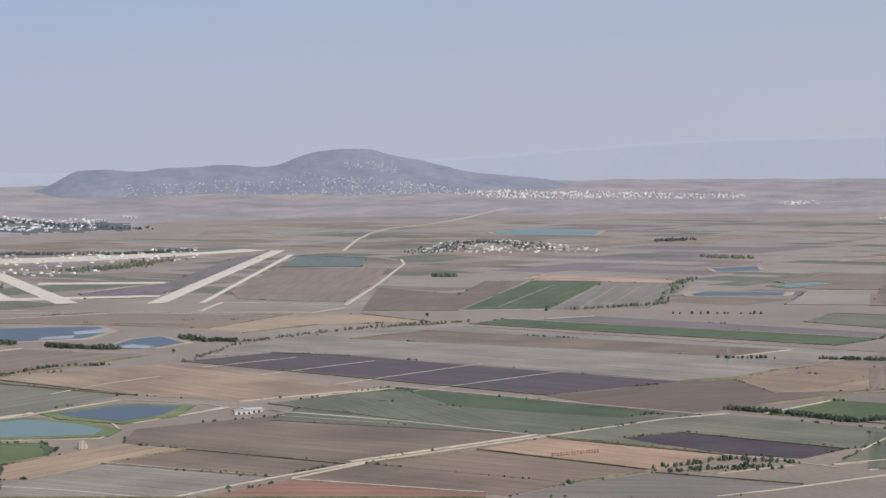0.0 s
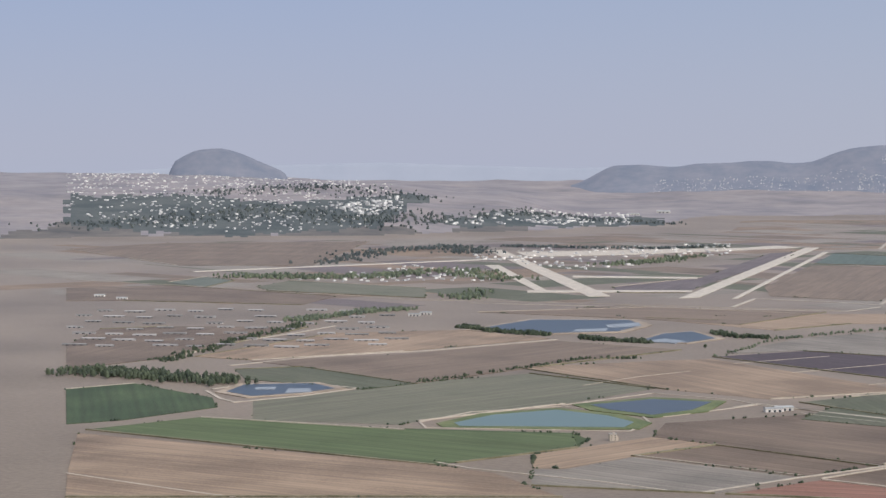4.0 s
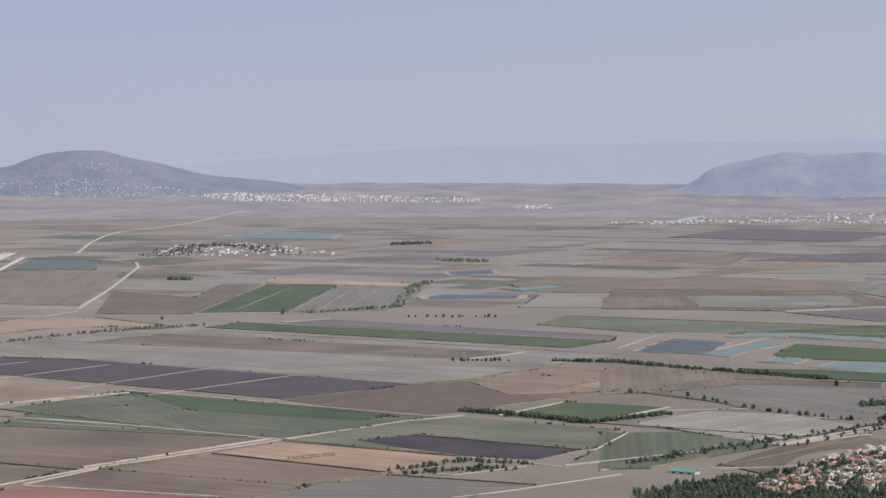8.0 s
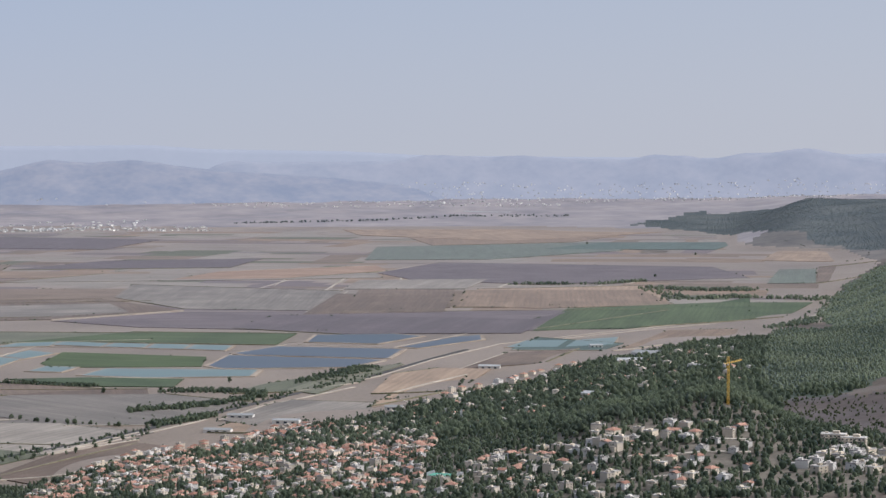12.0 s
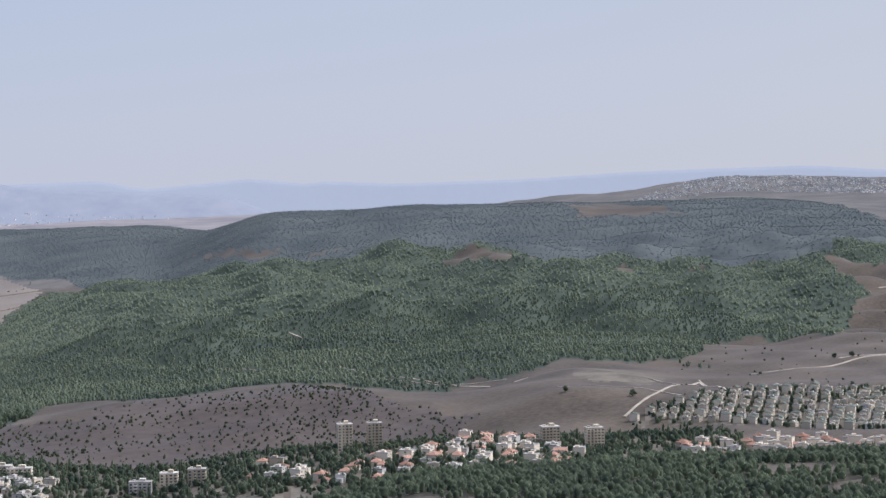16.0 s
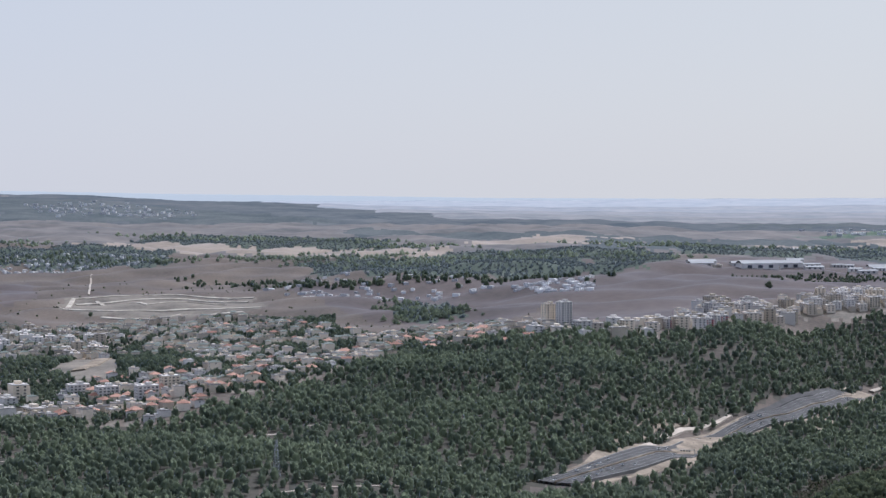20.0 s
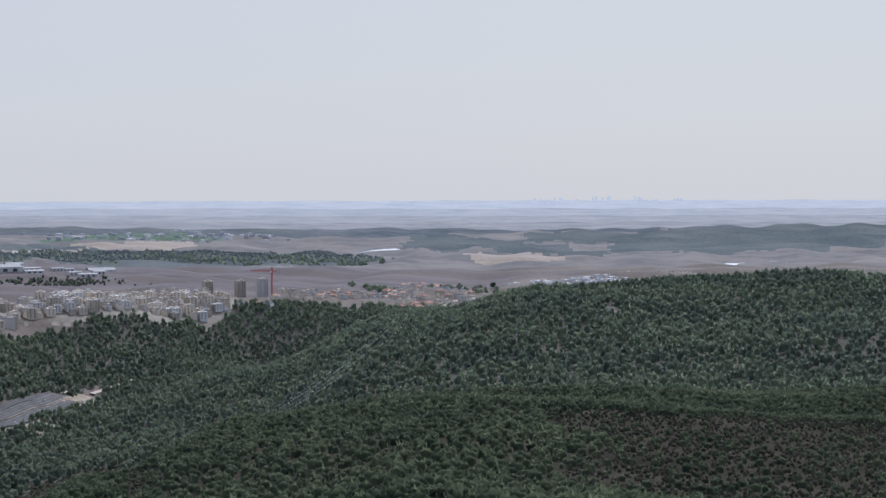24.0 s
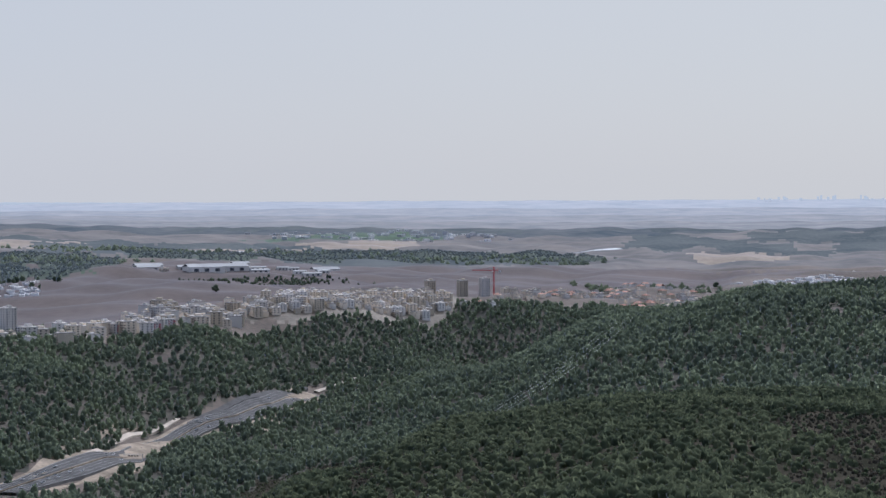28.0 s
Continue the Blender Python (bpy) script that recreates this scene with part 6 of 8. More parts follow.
def make_car(label, length):
    bm = bmesh.new()
    box(bm, 0, 0, 0.1, length, 0.54, 0.2, 0.04)
    car = part("car", bm, CAR_PAINT)
    bm = bmesh.new()
    vs = box(bm, -0.05 * length, 0, 0.29, length * 0.6, 0.5, 0.17)
    for v in vs:
        if v.co.z > 0.4:
            v.co.x *= 0.75
            v.co.y *= 0.85
    part("cabin", bm, PANE, car)
    for sx, sy in itertools.product((-0.32, 0.32), (-0.26, 0.26)):
        bm = bmesh.new()
        bmesh.ops.create_cone(bm, cap_ends=True, segments=10, radius1=0.1, radius2=0.1, depth=0.07, matrix=Matrix.Translation((sx * length, sy, 0.1)) @ Matrix.Rotation(radians(90), 4, "X"))
        part("wheel", bm, TYRE, car)
    return tagged(car, label, "car", group="cars on the highway")


CARS = [make_car("small pale car standing on the highway", 1.3), make_car("white van standing on the highway", 1.6)]


def cars(n, lift, *pts):
    for k in range(n):
        t = PUT.random() * (len(pts) - 1)
        i = min(int(t), len(pts) - 2)
        (x0, y0), (x1, y1) = pts[i], pts[i + 1]
        d = Vector((x1 - x0, y1 - y0)).normalized()
        off = PUT.choice((-2.6, -1.6, 1.6, 2.6))
        x, y = x0 + (x1 - x0) * (t - i) - d.y * off, y0 + (y1 - y0) * (t - i) + d.x * off
        place(PUT.choice(CARS), Matrix.Translation((x, y, at(x, y) + lift)) @ Matrix.Rotation(math.atan2(d.y, d.x) + (math.pi if off > 0 else 0), 4, "Z"))


def patchwork(n, a0, a1, r0, r1, turn, kinds):
    """Fields too far off to pick apart: thin parcels of several crops side by side, one object a crop."""
    for kind in kinds:
        bm = bmesh.new()
        for k in range(n):
            x, y = polar(PUT.uniform(a0, a1), math.sqrt(PUT.uniform(r0 * r0, r1 * r1)))
            L, W, z = PUT.uniform(90, 280), PUT.uniform(14, 90), 0.06 + 0.01 * PUT.random()
            a = radians(turn + PUT.choice((0, 0, 90)) + PUT.uniform(-5, 5))
            q = [(-L / 2, -W / 2), (L / 2, -W / 2), (L / 2, W / 2), (-L / 2, W / 2)]
            bm.faces.new([bm.verts.new((x + u * math.cos(a) - v * math.sin(a), y + u * math.sin(a) + v * math.cos(a), z)) for u, v in q])
        ob = part("far_fields", bm, CROPS[kind])
        tagged(ob, "far parcels of " + CROP_WORDS[kind], "fields", kind="stuff")




def skyline(far, foot, *towers):
    """Towers of a city at the horizon, made pale by glow painted as haze, joined as one."""
    bm = bmesh.new()
    for az, top, wide in towers:
        x, y = polar(az, far)
        vs = box(bm, 0, 0, foot, wide, wide, top - foot)
        bmesh.ops.transform(bm, matrix=Matrix.Translation((x, y, 0)) @ Matrix.Rotation(radians(-az), 4, "Z"), verts=vs)
    return tagged(part("city_skyline", bm, RIDGE_SUNWARD), "faint towers of a far city on the horizon", "towers", kind="stuff")


def cable(a, b, sag, label):
    """A power line hanging between two points."""
    bm = bmesh.new()
    a, b = Vector(a), Vector(b)
    last = a
    for k in range(1, 17):
        t = k / 16
        p = a.lerp(b, t) - Vector((0, 0, sag * 4 * t * (1 - t)))
        strut(bm, last, p, 0.016)
        last = p
    return tagged(part("power_line", bm, STEEL), label, "cable", group="power lines")



def bale(x, y, turn):
    bm = bmesh.new()
    box(bm, 0, 0, -0.2, 0.7, 0.45, 0.65, 0.05)
    ob = part("hay_bale", bm, CROPS["orange"])
    ob.matrix_world = Matrix.Translation((x, y, 0.75)) @ Matrix.Rotation(radians(turn), 4, "Z")
    return tagged(ob, "tan straw bale lying on bare earth", "bale", group="straw bales")


def sports_hall(x, y, turn):
    bm = bmesh.new()
    box(bm, 0, 0, -1.5, 10, 6, 3.2)
    hall = part("sports_court", bm, WALL)
    bm = bmesh.new()
    box(bm, 0, 0, 1.7, 9.4, 5.4, 0.15)
    part("court", bm, GREEN_ROOF, hall, "green playing court")
    for sx in (-4.9, 4.9):
        bm = bmesh.new()
        box(bm, sx, 0, 1.7, 0.15, 6, 1.0)
        part("fence", bm, STEEL, hall)
    hall.matrix_world = Matrix.Translation((x, y, at(x, y))) @ Matrix.Rotation(radians(turn), 4, "Z")
    return tagged(hall, "raised green sports court with cream walls", "court")




def gantry(x, y, turn, span, h):
    """A sign gantry across a carriageway."""
    g = new("sign_gantry")
    for sx in (-span / 2, span / 2):
        bm = bmesh.new()
        lattice(bm, h, 0.16, 0.16, 4, 0.03, sx)
        part("post", bm, STEEL, g)
    bm = bmesh.new()
    for z in (h - 0.35, h):
        strut(bm, (-span / 2, 0, z), (span / 2, 0, z), 0.04)
    for k in range(12):
        strut(bm, (-span / 2 + k * span / 12, 0, h - 0.35 * (k % 2)), (-span / 2 + (k + 1) * span / 12, 0, h - 0.35 * ((k + 1) % 2)), 0.025)
    part("beam", bm, STEEL, g)
    for k in range(4):
        bm = bmesh.new()
        box(bm, (k - 1.5) * span / 7, -0.08, h - 0.75, span / 11, 0.05, 0.4)
        part("sign_panel", bm, PANE, g)
    g.matrix_world = Matrix.Translation((x, y, at(x, y))) @ Matrix.Rotation(radians(turn), 4, "Z")
    return tagged(g, "steel sign gantry over the highway with dark panels", "gantry")


def field_shrubs(n):
    """Shrubs and weeds in clumps along the edges of fields."""
    places = []
    for _ in range(n):
        p, q = EDGES[PUT.randrange(len(EDGES))]
        if math.hypot(*p) > 3200:
            continue
        t, span = PUT.random(), max(1.0, math.hypot(p[0] - q[0], p[1] - q[1]))
        for _ in range(PUT.choice((1, 1, 2, 3, 6, 10))):
            s = min(1, max(0, t + PUT.uniform(-9, 9) / span))
            places.append((p[0] + (q[0] - p[0]) * s + PUT.uniform(-0.8, 0.8), p[1] + (q[1] - p[1]) * s + PUT.uniform(-0.8, 0.8)))
    places = np.array(places)
    ob = scatter("field_shrubs", "bush", GARDEN, places, RNG.uniform(0.35, 1.3, len(places)), False)
    return tagged(ob, "scattered dark shrubs along the edges of fields", "shrubs", kind="stuff")

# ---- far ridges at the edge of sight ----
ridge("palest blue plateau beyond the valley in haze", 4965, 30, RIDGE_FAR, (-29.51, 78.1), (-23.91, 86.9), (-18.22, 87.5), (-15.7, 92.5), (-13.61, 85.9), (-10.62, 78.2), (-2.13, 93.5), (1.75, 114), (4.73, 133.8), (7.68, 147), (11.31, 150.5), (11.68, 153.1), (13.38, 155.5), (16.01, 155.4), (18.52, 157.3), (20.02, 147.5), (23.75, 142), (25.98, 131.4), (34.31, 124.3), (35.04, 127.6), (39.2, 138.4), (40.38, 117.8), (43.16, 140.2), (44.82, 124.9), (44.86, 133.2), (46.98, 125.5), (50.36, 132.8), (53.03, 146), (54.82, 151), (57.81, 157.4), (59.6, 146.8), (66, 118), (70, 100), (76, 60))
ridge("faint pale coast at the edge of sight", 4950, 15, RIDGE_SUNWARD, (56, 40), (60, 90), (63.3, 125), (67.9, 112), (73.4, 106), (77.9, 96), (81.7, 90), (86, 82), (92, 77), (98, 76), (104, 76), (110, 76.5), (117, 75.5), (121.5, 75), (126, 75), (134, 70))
# Four added sheets, each farther one glowing more, painted as haze.
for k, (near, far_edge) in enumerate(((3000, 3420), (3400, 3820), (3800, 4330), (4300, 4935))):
    haze_sheet("glowing sheet over the coastal plain, imitating blue haze", 84 - 1.5 * k, 120.5, near, far_edge, PLAINS[k])
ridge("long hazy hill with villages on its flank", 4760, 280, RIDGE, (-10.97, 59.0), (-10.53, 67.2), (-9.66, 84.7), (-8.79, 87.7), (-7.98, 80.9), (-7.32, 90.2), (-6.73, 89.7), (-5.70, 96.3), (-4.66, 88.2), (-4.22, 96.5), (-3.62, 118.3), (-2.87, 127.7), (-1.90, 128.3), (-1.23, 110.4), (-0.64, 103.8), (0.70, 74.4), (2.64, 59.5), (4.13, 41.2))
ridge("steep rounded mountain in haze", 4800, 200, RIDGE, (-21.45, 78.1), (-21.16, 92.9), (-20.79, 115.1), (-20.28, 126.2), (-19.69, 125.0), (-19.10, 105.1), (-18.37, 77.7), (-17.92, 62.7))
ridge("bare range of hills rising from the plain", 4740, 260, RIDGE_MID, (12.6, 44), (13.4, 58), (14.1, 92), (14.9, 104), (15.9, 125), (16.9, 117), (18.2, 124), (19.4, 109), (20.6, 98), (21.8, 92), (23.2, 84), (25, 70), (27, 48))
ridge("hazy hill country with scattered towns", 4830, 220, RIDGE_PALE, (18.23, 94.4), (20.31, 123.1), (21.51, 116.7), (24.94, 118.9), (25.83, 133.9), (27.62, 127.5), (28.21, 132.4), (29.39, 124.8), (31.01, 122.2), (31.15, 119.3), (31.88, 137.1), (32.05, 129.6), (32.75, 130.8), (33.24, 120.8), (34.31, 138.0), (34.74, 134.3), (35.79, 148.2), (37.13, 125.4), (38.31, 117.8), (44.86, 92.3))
hill_town("long hazy hill with villages on its flank", 800, -3.2, 1.3, 0.42, 0.82, 1.8)
hill_town("long hazy hill with villages on its flank", 90, -2.6, -1.2, 0.15, 0.3, 1.7)
hill_town("long hazy hill with villages on its flank", 520, -8.5, -3, 0.3, 0.85, 1.8)
hill_town("bare range of hills rising from the plain", 16, 14.5, 19, 0.6, 0.95, 3.4)
hill_town("hazy hill country with scattered towns", 1100, 19, 41, 0.4, 0.98, 2.6)
# ---- ponds ----
pond("teal", "grass", 8.4, (-238.6, 973.9), (-227.1, 1006.7), (-201.9, 1032.6), (-173.9, 1016.1), (-157.3, 993.8), (-159.0, 974.8), (-194.7, 969.0), (-233.2, 962.7))
pond("blue", "grass", 9, (-189.4, 1056.6), (-162.8, 1086.9), (-131.8, 1081.3), (-137.2, 1046.7), (-153.1, 1022.8), (-178.0, 1040.1))
pond("blue", "earth", 7.5, (-348.3, 1471.9), (-323.7, 1568.0), (-253.3, 1578.0), (-237.4, 1535.1), (-245.5, 1480.2), (-288.8, 1456.8))
pond("blue", "earth", 6, (-219.4, 1418.8), (-212.3, 1468.9), (-195.7, 1491.0), (-173.3, 1441.7), (-188.0, 1404.5))
pond("blue", "earth", 6, (-386.0, 1071.9), (-387.5, 1107.3), (-353.4, 1120.4), (-334.2, 1099.4), (-345.4, 1075.5), (-366.2, 1055.3))
pond("teal", "earth", 9, (74.1, 3288.8), (139.2, 3411.9), (243.8, 3319.3), (216.4, 3112.6), (79.9, 3181.1))
pond("blue", "earth", 9, (215.9, 1875.6), (231.5, 1903.0), (298.7, 1887.2), (289.6, 1845.1), (214.1, 1847.2))
pond("blue", "earth", 9, (281.0, 2260.3), (333.3, 2295.4), (324.2, 2212.6), (279.1, 2199.0))
pond("teal", "grass", 9, (303.0, 1979.6), (346.8, 2023.6), (360.4, 1996.6), (313.1, 1946.3))
pond("dark", "earth", 3.6, (289.6, 1351.5), (302.9, 1379.2), (337.5, 1347.3), (326.3, 1331.6))
pond("dark", "earth", 3.6, (306.3, 1386.3), (319.4, 1411.4), (351.3, 1379.9), (340.4, 1354.5))
pond("dark", "earth", 3.6, (322.7, 1419.1), (333.1, 1437.6), (364.4, 1405.6), (354.4, 1387.4))
pond("teal", "earth", 3.6, (328.0, 1330.9), (358.8, 1372.3), (367.4, 1355.5), (339.5, 1309.8))
pond("teal", "earth", 3.6, (362.5, 1379.4), (389.0, 1413.4), (398.9, 1386.1), (370.8, 1358.4))
pond("teal", "earth", 3.6, (415.3, 1450.2), (429.1, 1469.5), (454.1, 1443.4), (440.6, 1419.7))
pond("teal", "earth", 3.6, (442.3, 1418.9), (457.7, 1441.9), (476.5, 1423.7), (464.4, 1399.7))
pond("teal", "earth", 3.6, (464.8, 1394.8), (480.1, 1422.2), (498.7, 1404.3), (484.8, 1376.6))
pond("teal", "earth", 3.6, (486.6, 1375.9), (502.2, 1402.7), (522.3, 1384.3), (504.8, 1354.0))
pond("teal", "earth", 3.6, (374.7, 1448.2), (397.3, 1473.1), (425.4, 1471.1), (411.0, 1442.2))
pond("blue", "earth", 3.6, (459.3, 1258.1), (495.2, 1317.7), (569.4, 1242.9), (532.6, 1210.7), (461.4, 1237.6))
pond("blue", "earth", 3.6, (504.3, 1331.4), (547.4, 1363.8), (614.0, 1306.7), (577.5, 1252.0), (506.1, 1317.3))
pond("dark", "earth", 3.6, (580.0, 1388.9), (608.5, 1439.1), (661.2, 1421.6), (670.7, 1396.0), (616.5, 1353.2))
pond("blue", "earth", 3.6, (621.3, 1322.3), (689.3, 1377.4), (711.9, 1383.5), (695.1, 1349.1), (628.1, 1309.9))
pond("teal", "earth", 3.6, (372.6, 1238.3), (397.4, 1269.1), (476.6, 1219.6), (458.4, 1186.8), (403.8, 1206.8))
pond("teal", "earth", 3.6, (351.5, 1277.4), (368.9, 1301.1), (383.6, 1286.8), (366.9, 1263.1))
pond("teal", "earth", 2.4, (682.0, 1286.6), (719.7, 1328.3), (746.7, 1316.6), (713.3, 1273.0))
pond("teal", "earth", 2.4, (718.6, 1270.8), (752.1, 1314.3), (791.2, 1322.8), (757.0, 1273.0))
# ---- airfield ----
paved("worn pale concrete runway", (-249.0, 1815.4), (-234.0, 1825.7), (-200.6, 2746.3), (-217.3, 2742.7))
paved("worn pale concrete runway", (-593.9, 2600.9), (-579.3, 2618.9), (-310.5, 1830.2), (-327.3, 1819.5))
lane("runway", 12, CONCRETE, "long worn concrete runway", (-793.7, 2104.3), (-693.3, 2220.3), (-510.4, 2439.9))
paved("narrow taxiway beside a runway", (-205.3, 1818.0), (-200.6, 1819.0), (-181.4, 2632.4), (-188.1, 2630.9))
paved("taxiway of pale concrete", (-523.7, 2279.5), (-508.7, 2282.7), (-370.5, 1868.6), (-380.3, 1866.5))
paved("taxiway of pale concrete", (-395.4, 2109.4), (-390.3, 2082.2), (-267.9, 2081.2), (-271.3, 2108.0))
paved("taxiway of pale concrete", (-394.6, 1886.3), (-388.5, 1857.2), (-248.9, 1895.0), (-251.8, 1917.3))
paved("pale concrete apron", (-550.9, 2566.6), (-293.8, 2726.1), (-257.8, 2797.0), (-224.3, 2741.2), (-406.1, 2528.3), (-515.5, 2464.6))
# ---- tracks and roads ----
track(2.475, (-102.1, 797.4), (-68.1, 844.4), (-38.6, 880.2), (-12.4, 905.2), (45.1, 960.0), (105.0, 1017.9), (137.0, 1037.5))
track(2.475, (45.1, 960.0), (-17.7, 1015.5), (-79.4, 1057.3), (-108.4, 1082.0), (-119.0, 1064.6))
track(1.575, (45.1, 960.0), (116.2, 898.6), (141.0, 876.4), (156.3, 859.6))
track(2.025, (-215.9, 851.6), (-198.7, 838.2), (-138.9, 815.0), (-110.4, 798.5))
track(3.6, (-482.5, 1225.7), (-477.9, 1355.1), (-460.2, 1433.7), (-452.3, 1488.6))
track(3.6, (-431.5, 1203.4), (-395.8, 1266.7), (-340.8, 1316.4), (-276.0, 1411.5))
track(2.7, (-866.7, 1952.5), (-638.5, 1857.1), (-475.4, 1760.9))
track(3.15, (-408.8, 1727.4), (-293.5, 1714.0), (-201.2, 1702.9), (-103.8, 1700.4), (-80.0, 1748.6))
track(2.025, (-351.5, 790.0), (-307.1, 767.6), (-266.4, 748.1))
track(5.85, (-194.5, 1723.1), (-186.8, 1822.9), (-128.6, 1802.4), (-81.1, 1773.3))
track(4.95, (-81.1, 1773.3), (-62.4, 2039.6), (-43.5, 2407.5), (-48.4, 2503.9))
track(4.5, (-51.4, 2475.9), (-72.3, 2543.5))
track(6.75, (-125.6, 2716.3), (-121.2, 3042.6), (-109.7, 3279.8), (-89.1, 3456.9), (-23.9, 3650.8), (67.1, 4023.2), (123.9, 4183.2))
track(3.15, (-398.3, 1075.6), (-378.8, 1043.4), (-366.5, 1030.3), (-341.6, 1063.8), (-323.3, 1104.9), (-338.3, 1112.9), (-354.5, 1123.9), (-386.3, 1113.3), (-398.1, 1083.7))
track(1.8, (-255.7, 975.1), (-240.8, 1017.4), (-202.4, 1049.9), (-158.9, 1024.5), (-150.7, 997.7), (-154.6, 964.2), (-247.5, 956.0), (-255.7, 975.1))
track(1.8, (-203.2, 1053.8), (-167.0, 1115.4), (-123.5, 1095.8), (-108.6, 1076.9), (-147.0, 1018.5))
track(2.475, (-108.6, 1076.9), (-86.5, 1062.7), (-52.5, 1041.3), (-20.3, 1018.3))
track(1.575, (-85.0, 1046.0), (-20.1, 1006.0))
track(1.575, (174.2, 840.4), (123.3, 804.3), (100.0, 790.8))
track(2.25, (167.5, 851.6), (223.0, 891.4), (292.9, 940.2), (364.5, 1002.0))
lane("road", 3.6, ASPHALT, "two-lane country road along the foot of the hills", (184.3, 867.5), (225.9, 903.2), (297.0, 953.5), (370.4, 1018.0), (449.8, 1091.6), (530.0, 1163.3), (604.9, 1240.7), (652.2, 1286.4))
track(2.025, (374.7, 997.2), (424.6, 1053.9), (490.0, 1106.1))
track(1.8, (449.8, 1091.6), (524.6, 1151.4), (601.5, 1233.7), (693.3, 1316.1), (822.1, 1374.5), (935.1, 1420.1))
track(2.7, (691.9, 1284.0), (755.9, 1335.0), (858.8, 1378.6), (922.6, 1398.1))
track(4.95, (999.5, 1385.4), (1106.0, 1499.9), (1238.1, 1634.0))
track(3.15, (688.5, 1652.4), (826.4, 1905.6), (854.6, 1942.6))
track(3.15, (758.2, 1954.8), (856.8, 2102.3))
track(3.15, (823.4, 1926.1), (923.4, 2106.6))
track(3.15, (900.0, 1922.0), (1011.6, 2153.0))
track(3.15, (988.4, 1882.6), (1172.5, 2131.6))
track(3.15, (1189.8, 2098.6), (1130.0, 1981.2))
track(3.15, (417.6, 1721.9), (465.5, 1887.1))
track(3.15, (476.5, 1696.2), (527.6, 1859.4))
track(3.15, (363.1, 1746.1), (405.6, 1913.9))
track(3.15, (1077.5, 1844.6), (1126.3, 1905.6))
track(3.15, (1129.5, 1872.5), (1168.4, 1909.4))
track(1.125, (282.3, 1376.4), (328.7, 1469.4))
track(1.125, (327.3, 1335.6), (414.3, 1460.8))
track(1.125, (348.6, 1470.6), (441.0, 1414.8), (521.0, 1343.5))
track(1.125, (456.0, 1252.9), (501.6, 1329.4), (559.5, 1378.3))
track(1.125, (616.3, 1325.0), (723.0, 1412.3))
track(1.125, (366.3, 1219.8), (452.1, 1242.4))
track(1.125, (387.8, 1482.8), (478.5, 1454.6), (573.7, 1392.1))
track(1.125, (455.4, 1241.2), (528.4, 1201.2), (570.2, 1238.6))
track(1.125, (566.7, 1375.3), (616.3, 1316.0))
track(1.35, (221.7, 1125.3), (264.0, 1140.6), (319.1, 1159.9))
track(2.025, (918.3, 350.4), (787.6, 285.3), (687.4, 227.0))
track(1.8, (850.5, 519.9), (917.2, 520.0))
track(1.8, (1310.5, 343.1), (1592.5, 414.6))
track(1.8, (414.0, 225.1), (431.2, 224.3), (447.8, 219.9))
track(1.575, (777.1, 519.0), (814.9, 507.9), (922.2, 521.1))
track(1.35, (753.4, 816.5), (773.2, 774.7), (734.8, 702.5), (730.4, 652.3), (719.1, 615.9))
track(1.575, (696.2, 583.9), (717.9, 594.1))
track(1.8, (727.7, 511.2), (673.1, 459.9))
track(1.575, (614.6, 463.9), (654.1, 477.6), (727.7, 511.2))
track(1.575, (475.4, 49.3), (522.0, 43.1))
track(1.8, (415.5, 224.3), (433.3, 223.2), (445.6, 222.3))
track(1, (509.7, 155.9), (509.4, 147.4), (510.7, 125.9), (554.7, 104.2), (559.8, 95.2))
track(0.9, (590.3, 121.3), (591.1, 107.7))
track(0.9, (569.4, 90.7), (572.9, 84.3))
track(1, (438.7, 79.4), (460.0, 54.2), (499.6, 47.3), (528.1, 43.6))
track(1.2, (403.7, 223.0), (413.2, 224.0), (429.4, 225.6), (445.3, 222.4), (481.9, 237.6))
track(0.7, (426.4, 217.8), (427.6, 205.9), (421.0, 186.6))
track(0.7, (420.6, 257.9), (434.4, 257.9), (444.9, 257.1))
track(1.2, (747.6, 843.5), (728.8, 772.3), (747.6, 752.0), (723.6, 691.0), (727.8, 653.3), (732.8, 618.4))
track(1.5, (985.1, 1016.5), (987.6, 977.7), (974.3, 920.7))
track(1.6, (1340.9, 787.6), (1399.4, 773.8), (1403.5, 729.1), (1420.7, 692.3), (1530.0, 702.4), (1594.2, 725.9))
track(1.8, (983.9, 506.5), (974.7, 476.2), (1261.2, 614.6), (1384.2, 654.9), (1530.0, 702.4), (1615.4, 745.0))
track(1, (734.9, 516.3), (676.5, 462.2), (660.9, 443.9))
track(1, (705.8, 520.9), (685.6, 484.3), (676.7, 446.9))
track(1.2, (643.9, 518.1), (650.5, 506.9), (658.8, 489.1), (651.1, 465.1))
lane("construction_road", 2.6, PALE_EARTH, "raw pale terrace road of a building site", (1119.3, 310.6), (1219.7, 328.4), (1238.9, 310.0), (1266.3, 275.9), (1266.4, 231.5), lift=0.5)
lane("construction_road", 2.6, PALE_EARTH, "raw pale terrace road of a building site", (1201.3, 321.9), (1225.8, 296.8), (1252.2, 269.4), (1251.1, 232.1), lift=0.5)
lane("construction_road", 2.6, PALE_EARTH, "raw pale terrace road of a building site", (1113.5, 305.9), (1107.9, 277.3), (1138.9, 245.0), (1154.2, 207.5), lift=0.5)
lane("construction_road", 2.6, PALE_EARTH, "raw pale terrace road of a building site", (1089.5, 278.7), (1080.0, 241.2), (1127.8, 227.4), (1135.7, 213.8), lift=0.5)
